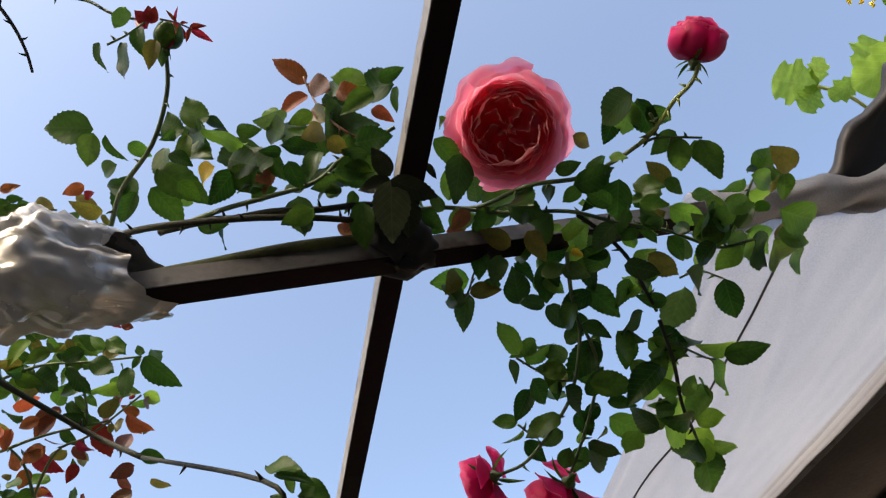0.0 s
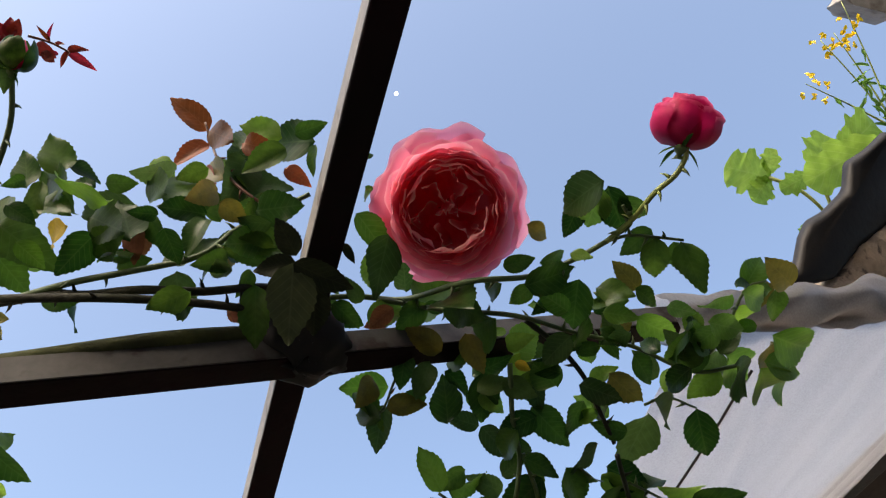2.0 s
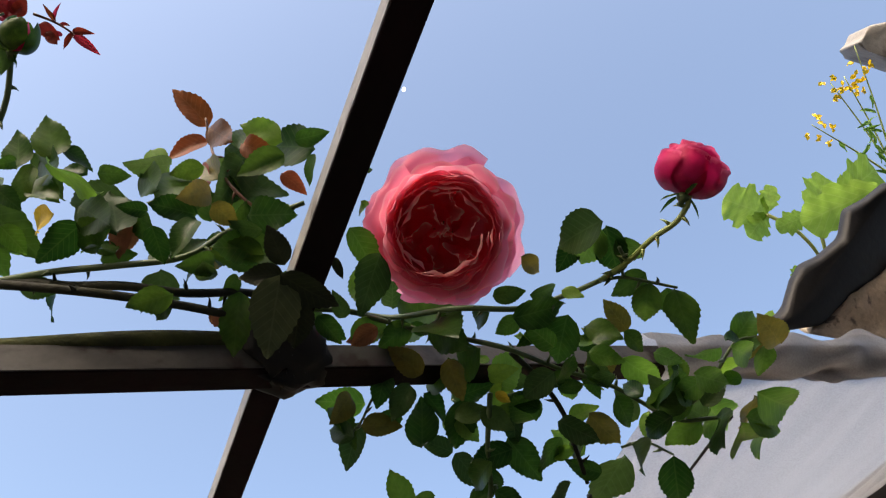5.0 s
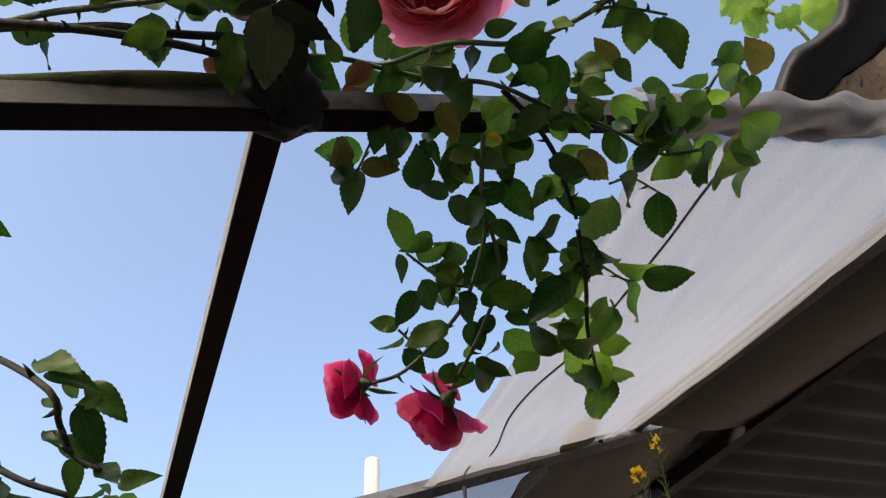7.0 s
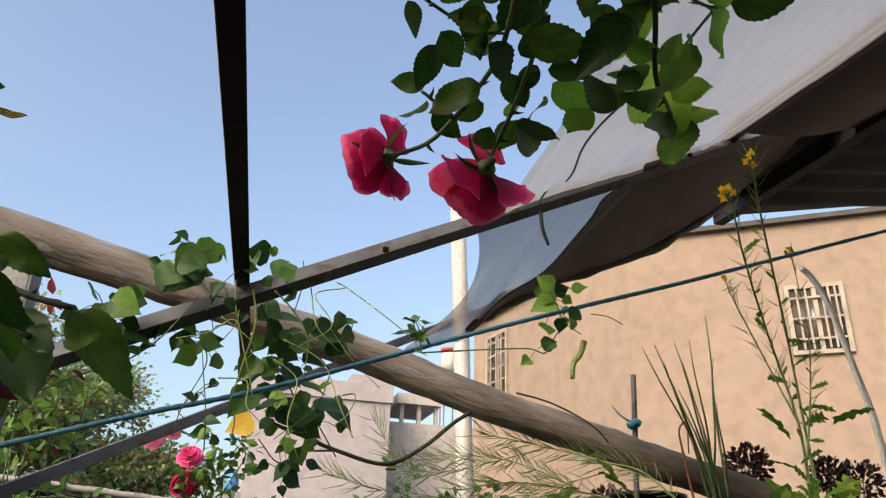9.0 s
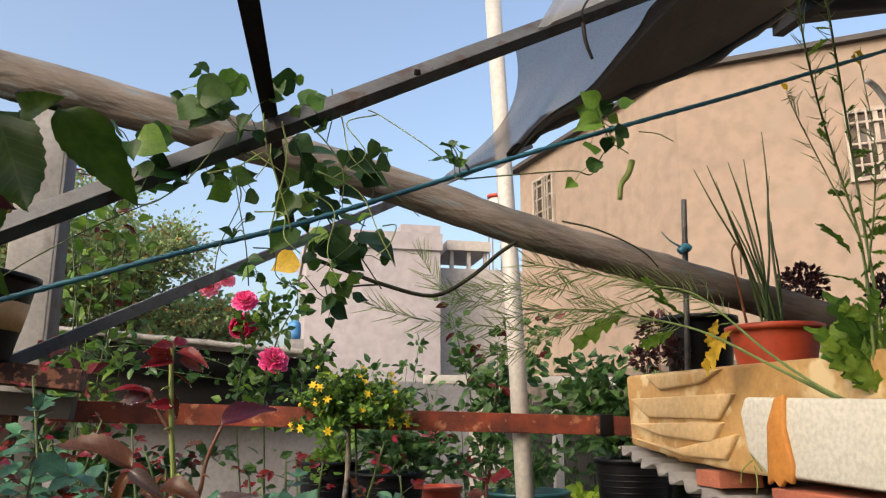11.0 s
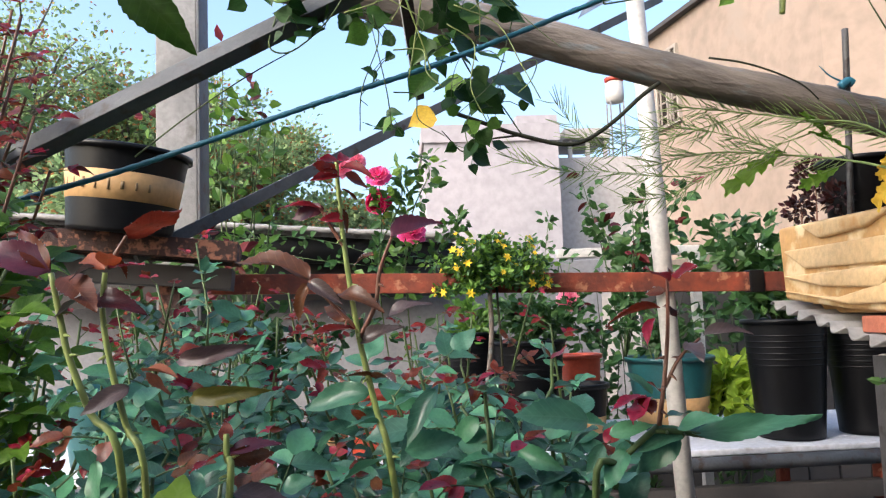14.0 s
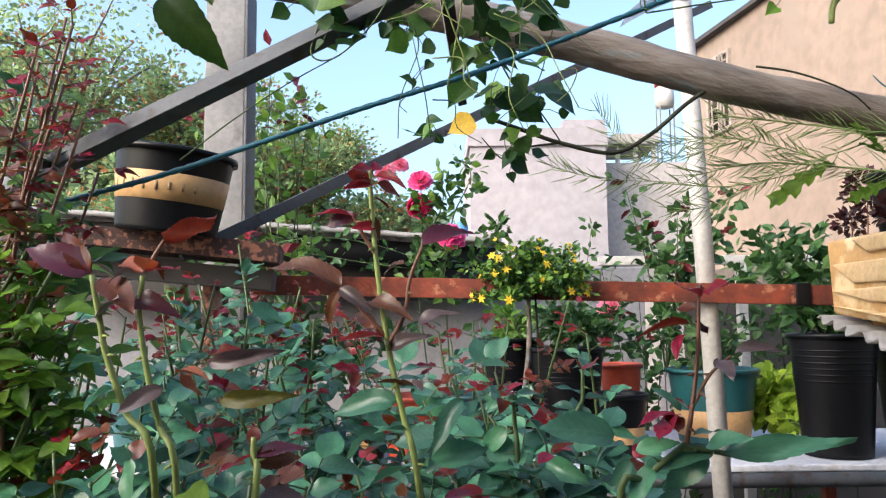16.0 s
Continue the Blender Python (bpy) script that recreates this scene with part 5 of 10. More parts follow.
lf(rose, LEAF_PALE, (0.169, 0.320, 1.690), (0.204, 0.348, 1.686), -25)
lf(rose, LEAF, (0.177, 0.341, 1.709), (0.173, 0.372, 1.698), 21)
lf(rose, LEAF, (0.142, 0.315, 1.699), (0.131, 0.339, 1.698), 1)
lf(rose, LEAF, (0.156, 0.300, 1.716), (0.176, 0.324, 1.704), 16)
lf(rose, LEAF, (0.296, 0.218, 1.764), (0.259, 0.223, 1.744), -32)
lf(rose, LEAF, (0.282, 0.222, 1.748), (0.313, 0.195, 1.737), 27)
lf(rose, LEAF, (0.277, 0.237, 1.754), (0.312, 0.270, 1.746), -34)
lf(rose, LEAF, (0.248, 0.230, 1.757), (0.269, 0.226, 1.783), 8)
lf(rose, LEAF, (0.265, 0.249, 1.737), (0.288, 0.269, 1.733), -28)
lf(rose, LEAF_LIGHT, (0.239, 0.247, 1.706), (0.250, 0.230, 1.720), -8)
lf(rose, LEAF_LIGHT, (0.239, 0.256, 1.711), (0.216, 0.270, 1.703), -24)
lf(rose, LEAF, (0.264, 0.278, 1.712), (0.235, 0.270, 1.686), -23)
lf(rose, LEAF, (0.273, 0.286, 1.719), (0.305, 0.282, 1.729), -1)
lf(rose, LEAF, (0.302, 0.332, 1.738), (0.311, 0.391, 1.754), -9)
lf(rose, LEAF, (0.342, 0.375, 1.779), (0.390, 0.381, 1.778), 12)
lf(rose, LEAF, (0.339, 0.378, 1.769), (0.379, 0.430, 1.752), -26)
lf(rose, LEAF, (0.173, 0.291, 1.721), (0.164, 0.309, 1.706), 12)
lf(rose, LEAF, (0.131, 0.253, 1.755), (0.139, 0.227, 1.757), -20)
lf(rose, LEAF, (0.129, 0.210, 1.734), (0.156, 0.207, 1.724), -29)
lf(rose, LEAF, (0.112, 0.268, 1.722), (0.147, 0.289, 1.729), -9)
lf(rose, LEAF, (0.154, 0.275, 1.712), (0.166, 0.250, 1.726), -15)
lf(rose, LEAF, (0.186, 0.310, 1.709), (0.186, 0.342, 1.709), -23)
lf(rose, LEAF, (-0.211, 0.186, 1.802), (-0.187, 0.155, 1.790), -30)
lf(rose, LEAF_OLIVE, (-0.125, 0.162, 1.897), (-0.096, 0.159, 1.899), 30)
lf(rose, LEAF, (-0.144, 0.142, 1.885), (-0.148, 0.136, 1.921), 0)
lf(rose, LEAF, (-0.142, 0.134, 1.925), (-0.140, 0.121, 1.963), -21)
lf(rose, LEAF, (-0.131, 0.175, 1.858), (-0.114, 0.180, 1.835), 33)
lf(rose, LEAF, (-0.258, 0.168, 1.861), (-0.280, 0.160, 1.896), 4)
lf(rose, LEAF_PALE, (-0.185, 0.164, 1.797), (-0.208, 0.161, 1.841), 34)
lf(rose, LEAF_PALE, (-0.181, 0.147, 1.882), (-0.202, 0.145, 1.849), -25)
lf(rose, LEAF, (-0.266, 0.186, 1.847), (-0.237, 0.176, 1.826), 0)
lf(rose, LEAF, (-0.216, 0.208, 1.827), (-0.220, 0.183, 1.848), -13)
lf(rose, LEAF_LIGHT, (-0.123, 0.163, 1.864), (-0.108, 0.137, 1.872), -24)
lf(rose, LEAF, (-0.124, 0.164, 1.816), (-0.107, 0.173, 1.839), -8)
lf(rose, LEAF, (-0.270, 0.179, 1.875), (-0.242, 0.170, 1.836), 2)
lf(rose, LEAF_PALE, (-0.154, 0.146, 1.942), (-0.118, 0.149, 1.920), 31)
lf(rose, LEAF, (-0.164, 0.145, 1.871), (-0.173, 0.138, 1.825), 8)
lf(rose, LEAF, (-0.216, 0.224, 1.795), (-0.208, 0.245, 1.779), 30)
lf(rose, LEAF_PALE, (-0.134, 0.130, 1.903), (-0.130, 0.138, 1.848), -31)
lf(rose, LEAF, (-0.155, 0.129, 1.868), (-0.176, 0.142, 1.861), -5)
lf(rose, LEAF, (-0.236, 0.228, 1.787), (-0.209, 0.216, 1.780), -19)
lf(rose, LEAF, (-0.234, 0.175, 1.868), (-0.258, 0.177, 1.872), 21)
lf(rose, LEAF, (-0.105, 0.157, 1.846), (-0.093, 0.139, 1.848), 23)
lf(rose, LEAF, (-0.208, 0.168, 1.928), (-0.187, 0.169, 1.902), 17)
lf(rose, LEAF, (-0.172, 0.143, 1.805), (-0.186, 0.138, 1.792), 7)
lf(rose, LEAF_OLIVE, (-0.136, 0.174, 1.816), (-0.109, 0.175, 1.829), -1)
lf(rose, LEAF_OLIVE, (-0.141, 0.164, 1.887), (-0.113, 0.156, 1.907), 2)
lf(rose, LEAF, (-0.121, 0.141, 1.874), (-0.151, 0.142, 1.886), -33)
lf(rose, LEAF, (-0.114, 0.152, 1.840), (-0.105, 0.127, 1.862), 15)
lf(rose, LEAF_LIGHT, (-0.250, 0.231, 1.825), (-0.280, 0.224, 1.852), -20)
lf(rose, LEAF_PALE, (-0.151, 0.182, 1.799), (-0.139, 0.223, 1.802), 11)
lf(rose, LEAF, (-0.185, 0.189, 1.812), (-0.204, 0.193, 1.810), -27)
lf(rose, LEAF, (-0.136, 0.169, 1.863), (-0.152, 0.158, 1.887), 20)
lf(rose, LEAF, (-0.135, 0.126, 1.905), (-0.118, 0.106, 1.896), -30)
lf(rose, LEAF_PALE, (-0.143, 0.169, 1.798), (-0.134, 0.154, 1.823), 6)
lf(rose, LEAF_PALE, (-0.219, 0.167, 1.814), (-0.184, 0.151, 1.785), -26)
lf(rose, LEAF, (-0.155, 0.162, 1.823), (-0.141, 0.179, 1.821), -30)
lf(rose, LEAF_PALE, (-0.163, 0.193, 1.819), (-0.147, 0.193, 1.843), -18)
lf(rose, LEAF, (-0.118, 0.159, 1.800), (-0.132, 0.151, 1.773), -11)
lf(rose, LEAF, (-0.181, 0.175, 1.790), (-0.207, 0.182, 1.804), 29)
lf(rose, LEAF, (0.148, 0.141, 1.785), (0.160, 0.123, 1.779), -12)
lf(rose, LEAF_OLIVE, (0.027, 0.230, 1.771), (0.056, 0.218, 1.777), -34)
lf(rose, LEAF, (0.176, 0.178, 1.786), (0.202, 0.194, 1.792), -29)
lf(rose, LEAF, (0.126, 0.177, 1.796), (0.134, 0.204, 1.795), -21)
lf(rose, LEAF, (0.039, 0.193, 1.861), (0.045, 0.139, 1.826), -14)
lf(rose, LEAF, (0.058, 0.226, 1.789), (0.036, 0.225, 1.782), 15)
lf(rose, LEAF_PALE, (0.024, 0.232, 1.760), (0.001, 0.246, 1.775), -17)
lf(rose, LEAF, (0.044, 0.145, 1.806), (0.064, 0.124, 1.767), 4)
lf(rose, LEAF_PALE, (0.162, 0.165, 1.780), (0.188, 0.154, 1.759), 1)
lf(rose, LEAF, (0.144, 0.135, 1.781), (0.143, 0.106, 1.783), 19)
lf(rose, LEAF, (0.072, 0.215, 1.826), (0.081, 0.171, 1.811), -5)
lf(rose, LEAF, (0.135, 0.206, 1.815), (0.141, 0.188, 1.839), 17)
lf(rose, LEAF, (0.131, 0.128, 1.838), (0.120, 0.097, 1.838), -5)
lf(rose, LEAF, (0.031, 0.200, 1.807), (0.035, 0.222, 1.786), -29)
lf(rose, LEAF_PALE, (0.078, 0.116, 1.808), (0.072, 0.144, 1.820), 6)
lf(rose, LEAF, (-0.005, 0.181, 1.802), (0.019, 0.166, 1.827), -29)
lf(rose, LEAF_OLIVE, (0.013, 0.224, 1.793), (0.006, 0.225, 1.761), -27)
lf(rose, LEAF, (0.090, 0.156, 1.807), (0.093, 0.205, 1.830), -25)
lf(rose, LEAF, (-0.030, 0.200, 1.848), (-0.042, 0.207, 1.821), 18)
lf(rose, LEAF_OLIVE, (0.057, 0.188, 1.803), (0.025, 0.178, 1.807), 13)
lf(rose, LEAF, (0.142, 0.158, 1.777), (0.120, 0.168, 1.790), -9)
lf(rose, LEAF, (0.098, 0.224, 1.830), (0.125, 0.197, 1.838), 6)
lf(rose, LEAF, (0.113, 0.183, 1.806), (0.142, 0.190, 1.817), -14)
lf(rose, LEAF_LIGHT, (0.097, 0.208, 1.795), (0.120, 0.217, 1.786), 4)
lf(rose, LEAF, (0.001, 0.237, 1.786), (0.030, 0.234, 1.765), -15)
lf(rose, LEAF_PALE, (0.135, 0.183, 1.804), (0.143, 0.205, 1.780), 20)
lf(rose, LEAF_LIGHT, (0.118, 0.184, 1.819), (0.123, 0.140, 1.812), -31)
lf(rose, LEAF_PALE, (0.123, 0.177, 1.819), (0.146, 0.173, 1.826), 10)
lf(rose, LEAF_LIGHT, (-0.013, 0.222, 1.814), (-0.031, 0.232, 1.792), 31)
lf(rose, LEAF_PALE, (-0.015, 0.172, 1.813), (-0.031, 0.156, 1.815), 1)
lf(rose, LEAF_PALE, (0.091, 0.201, 1.783), (0.116, 0.184, 1.792), -16)
lf(rose, LEAF_PALE, (0.024, 0.185, 1.867), (0.011, 0.151, 1.866), 10)
lf(rose, LEAF, (0.130, 0.113, 1.792), (0.102, 0.104, 1.792), -4)
lf(rose, LEAF_OLIVE, (0.068, 0.166, 1.803), (0.089, 0.182, 1.782), 5)
lf(rose, LEAF, (0.268, 0.044, 1.796), (0.282, 0.069, 1.790), 11)
lf(rose, LEAF, (0.222, 0.120, 1.774), (0.205, 0.082, 1.756), 24)
lf(rose, LEAF, (0.233, 0.100, 1.795), (0.213, 0.081, 1.794), -27)
lf(rose, LEAF_PALE, (0.286, 0.134, 1.813), (0.252, 0.123, 1.801), -11)
lf(rose, LEAF, (0.233, 0.043, 1.779), (0.247, 0.020, 1.800), -6)
lf(rose, LEAF_OLIVE, (0.275, 0.051, 1.820), (0.276, 0.070, 1.807), -2)
lf(rose, LEAF_OLIVE, (0.178, 0.144, 1.819), (0.189, 0.114, 1.809), -9)
lf(rose, LEAF, (0.176, 0.139, 1.818), (0.190, 0.145, 1.800), 34)
lf(rose, LEAF_PALE, (0.239, 0.099, 1.803), (0.255, 0.130, 1.800), 26)
lf(rose, LEAF_OLIVE, (0.264, 0.031, 1.779), (0.233, 0.015, 1.769), -13)
lf(rose, LEAF_OLIVE, (0.296, 0.091, 1.801), (0.309, 0.125, 1.800), -23)
lf(rose, LEAF_LIGHT, (0.217, 0.067, 1.754), (0.211, 0.096, 1.757), 13)
lf(rose, LEAF, (0.222, 0.041, 1.770), (0.247, 0.038, 1.781), -17)
lf(rose, LEAF, (0.224, 0.110, 1.778), (0.209, 0.076, 1.771), 13)
lf(rose, LEAF_PALE, (0.231, 0.097, 1.782), (0.260, 0.123, 1.795), 0)
lf(rose, LEAF, (0.326, 0.119, 1.810), (0.348, 0.154, 1.815), -14)
lf(rose, LEAF, (0.247, 0.155, 1.822), (0.245, 0.169, 1.801), 31)
lf(rose, LEAF_PALE, (0.239, 0.163, 1.816), (0.212, 0.146, 1.821), 16)
lf(rose, LEAF_PALE, (0.226, 0.104, 1.768), (0.198, 0.099, 1.779), 2)
lf(rose, LEAF, (0.197, 0.076, 1.752), (0.213, 0.115, 1.777), -23)
lf(rose, LEAF_PALE, (0.180, 0.124, 1.788), (0.158, 0.110, 1.795), -18)
lf(rose, LEAF_OLIVE, (0.183, 0.090, 1.816), (0.158, 0.077, 1.825), 5)
lf(rose, LEAF, (0.184, 0.105, 1.823), (0.164, 0.119, 1.845), 2)
lf(rose, LEAF, (0.154, 0.133, 1.793), (0.135, 0.144, 1.786), -4)
lf(rose, LEAF_LIGHT, (0.275, 0.080, 1.798), (0.256, 0.086, 1.798), 23)
lf(rose, LEAF_PALE, (0.232, 0.089, 1.756), (0.238, 0.065, 1.768), -20)
lf(rose, LEAF, (0.157, 0.118, 1.789), (0.181, 0.121, 1.783), -32)
lf(rose, LEAF, (0.167, 0.129, 1.828), (0.177, 0.107, 1.840), 13)
lf(rose, LEAF_PALE, (0.177, 0.108, 1.782), (0.163, 0.129, 1.785), -20)
lf(rose, LEAF_PALE, (0.262, 0.104, 1.773), (0.295, 0.142, 1.794), -5)
lf(rose, LEAF, (0.212, 0.260, 1.731), (0.230, 0.236, 1.747), 5)
lf(rose, LEAF, (0.245, 0.299, 1.726), (0.318, 0.337, 1.766), -28)
lf(rose, LEAF, (0.176, 0.211, 1.741), (0.203, 0.228, 1.740), 31)
lf(rose, LEAF, (0.242, 0.278, 1.748), (0.209, 0.295, 1.740), -9)
lf(rose, LEAF_LIGHT, (0.279, 0.257, 1.738), (0.257, 0.278, 1.711), 29)
lf(rose, LEAF, (0.199, 0.251, 1.748), (0.213, 0.254, 1.720), -14)
lf(rose, LEAF_LIGHT, (0.208, 0.181, 1.798), (0.182, 0.183, 1.797), -29)
lf(rose, LEAF, (0.122, 0.202, 1.753), (0.117, 0.238, 1.750), 27)
lf(rose, LEAF_PALE, (0.240, 0.279, 1.707), (0.220, 0.259, 1.711), -13)
lf(rose, LEAF, (0.175, 0.275, 1.741), (0.140, 0.278, 1.755), 6)
lf(rose, LEAF, (0.105, 0.265, 1.763), (0.085, 0.270, 1.742), -11)
lf(rose, LEAF, (0.150, 0.311, 1.748), (0.124, 0.309, 1.730), 32)
lf(rose, LEAF_PALE, (0.226, 0.280, 1.690), (0.198, 0.285, 1.712), 0)
lf(rose, LEAF, (0.154, 0.261, 1.747), (0.164, 0.239, 1.765), -6)
lf(rose, LEAF, (0.141, 0.201, 1.773), (0.114, 0.220, 1.762), 30)
lf(rose, LEAF_LIGHT, (0.091, 0.217, 1.800), (0.115, 0.230, 1.795), 28)
lf(rose, LEAF, (0.090, 0.232, 1.798), (0.068, 0.225, 1.809), -14)
lf(rose, LEAF_PALE, (0.213, 0.244, 1.749), (0.250, 0.242, 1.761), 24)
lf(rose, LEAF, (0.117, 0.249, 1.727), (0.112, 0.272, 1.708), 19)
lf(rose, LEAF, (0.337, 0.351, 1.779), (0.331, 0.405, 1.782), 21)
lf(rose, LEAF, (0.166, 0.214, 1.740), (0.189, 0.230, 1.719), -21)
lf(rose, LEAF, (0.145, 0.325, 1.704), (0.126, 0.339, 1.711), 11)
lf(rose, LEAF_PALE, (0.145, 0.283, 1.768), (0.113, 0.275, 1.767), -11)
lf(rose, LEAF, (0.177, 0.201, 1.781), (0.191, 0.186, 1.784), -20)
lf(rose, LEAF, (0.328, 0.351, 1.762), (0.338, 0.396, 1.763), -26)
lf(rose, LEAF, (0.149, 0.320, 1.684), (0.151, 0.349, 1.677), 27)
lf(rose, LEAF, (0.210, 0.290, 1.694), (0.210, 0.326, 1.694), -7)
lf(rose, LEAF, (0.166, 0.334, 1.705), (0.177, 0.310, 1.729), 16)
lf(rose, LEAF, (0.239, 0.288, 1.705), (0.210, 0.288, 1.708), 13)
lf(rose, LEAF, (0.078, 0.231, 1.773), (0.071, 0.218, 1.812), 0)
lf(rose, LEAF, (0.248, 0.262, 1.725), (0.215, 0.250, 1.723), -19)
lf(rose, LEAF, (0.250, 0.254, 1.758), (0.211, 0.258, 1.734), -34)
lf(rose, LEAF, (0.133, 0.231, 1.778), (0.157, 0.261, 1.773), -25)
lf(rose, LEAF_LIGHT, (0.210, 0.203, 1.799), (0.180, 0.198, 1.811), 26)
cane(rose, STEM_DARK, 0.0036, 0.003, [(-0.268, 0.240, 1.780), (-0.224, 0.213, 1.776), (-0.200, 0.203, 1.774), (-0.167, 0.188, 1.776), (-0.127, 0.180, 1.783), (-0.088, 0.183, 1.813), (-0.053, 0.187, 1.825)])
cane(rose, STEM, 0.0026, 0.002, [(-0.267, 0.241, 1.779), (-0.216, 0.202, 1.779), (-0.179, 0.181, 1.783), (-0.137, 0.160, 1.795), (-0.120, 0.149, 1.825), (-0.099, 0.138, 1.848), (-0.076, 0.120, 1.860)])
cane(rose, STEM, 0.0024, 0.002, [(-0.052, 0.189, 1.823), (-0.019, 0.178, 1.828), (0.020, 0.169, 1.831), (0.047, 0.110, 1.785), (0.094, 0.096, 1.797), (0.122, 0.077, 1.808), (0.136, 0.055, 1.806)])
cane(rose, STEM_LIGHT, 0.002, 0.0019, [(0.136, 0.055, 1.806), (0.142, 0.029, 1.799), (0.142, 0.004, 1.790), (0.148, -0.014, 1.788), (0.150, -0.026, 1.792), (0.149, -0.032, 1.796)])
cane(rose, STEM, 0.0022, 0.0016, [(-0.002, 0.174, 1.827), (0.051, 0.161, 1.820), (0.093, 0.128, 1.789), (0.145, 0.133, 1.798), (0.193, 0.129, 1.797), (0.239, 0.126, 1.782), (0.264, 0.106, 1.776)])
cane(rose, STEM_DARK, 0.0024, 0.0017, [(0.103, 0.130, 1.790), (0.137, 0.146, 1.793), (0.166, 0.163, 1.788), (0.185, 0.180, 1.775), (0.206, 0.200, 1.765)])
cane(rose, STEM_DARK, 0.0022, 0.0015, [(0.211, 0.207, 1.761), (0.236, 0.240, 1.744), (0.249, 0.266, 1.713), (0.296, 0.324, 1.739), (0.341, 0.381, 1.771)])
cane(rose, STEM, 0.0022, 0.0016, [(0.108, 0.173, 1.792), (0.123, 0.208, 1.770), (0.138, 0.234, 1.751), (0.144, 0.278, 1.724), (0.138, 0.306, 1.708), (0.117, 0.347, 1.684), (0.094, 0.367, 1.677)])
cane(rose, STEM, 0.0018, 0.0016, [(0.138, 0.226, 1.756), (0.164, 0.260, 1.734), (0.165, 0.310, 1.703), (0.163, 0.346, 1.686), (0.161, 0.359, 1.677)])
cane(rose, STEM, 0.0012, 0.001, [(0.051, 0.202, 1.819), (0.032, 0.217, 1.800), (0.026, 0.231, 1.774), (0.017, 0.241, 1.761)])
cane(rose, STEM, 0.0012, 0.001, [(0.230, 0.227, 1.756), (0.250, 0.232, 1.757), (0.278, 0.237, 1.756), (0.292, 0.231, 1.761)])
cane(rose, STEM, 0.0012, 0.001, [(0.083, 0.267, 1.735), (0.104, 0.271, 1.728), (0.125, 0.276, 1.725), (0.144, 0.274, 1.727)])
cane(rose, STEM_RED, 0.0014, 0.001, [(-0.094, 0.138, 1.848), (-0.126, 0.134, 1.860), (-0.150, 0.135, 1.890), (-0.167, 0.131, 1.922), (-0.176, 0.125, 1.936)])
cane(rose, STEM, 0.0015, 0.001, [(0.239, 0.126, 1.782), (0.232, 0.081, 1.765), (0.233, 0.045, 1.776), (0.247, 0.035, 1.782)])
cane(rose, STEM, 0.0012, 0.001, [(0.217, 0.165, 1.777), (0.233, 0.155, 1.781), (0.268, 0.164, 1.791)])
cane(rose, STEM, 0.0012, 0.001, [(0.100, 0.323, 1.704), (0.116, 0.326, 1.699), (0.131, 0.312, 1.705)])
cane(rose, STEM, 0.0014, 0.001, [(0.136, 0.055, 1.806), (0.147, 0.043, 1.801), (0.164, 0.035, 1.795), (0.181, 0.030, 1.793)])
cane(rose, STEM, 0.0014, 0.001, [(0.131, 0.023, 1.801), (0.143, 0.034, 1.800), (0.136, 0.055, 1.806)])
flower(rose, (0.026, 0.088, 1.846), (-0.13, -0.36, -0.82), 0.0592, FULL, 20, 5, label="fully open layered pink rose bloom", seed=4, folds=FOLDS)
flower(rose, (0.146, -0.032, 1.798), (0.02, -0.70, 0.55), 0.0212, HALF, 75, 5, label="half-open crimson rose bud", seed=8)
flower(rose, (0.086, 0.372, 1.676), (-0.62, 0.74, 0.12), 0.0280, BACK, 10, 6, label="drooping crimson rose seen from behind", seed=15, long_sepals=1.0)
flower(rose, (0.158, 0.360, 1.670), (-0.22, 0.80, -0.36), 0.0345, BACK, 10, 6, label="drooping crimson rose seen from behind", seed=23)
cane(rose, MOSS, 0.007, 0.006, [(-0.33, 0.245, 1.665), (-0.22, 0.222, 1.715), (-0.14, 0.205, 1.752), (-0.075, 0.20, 1.782), (-0.03, 0.20, 1.80)], thorns=False, sides=9, name="mossy_cane")

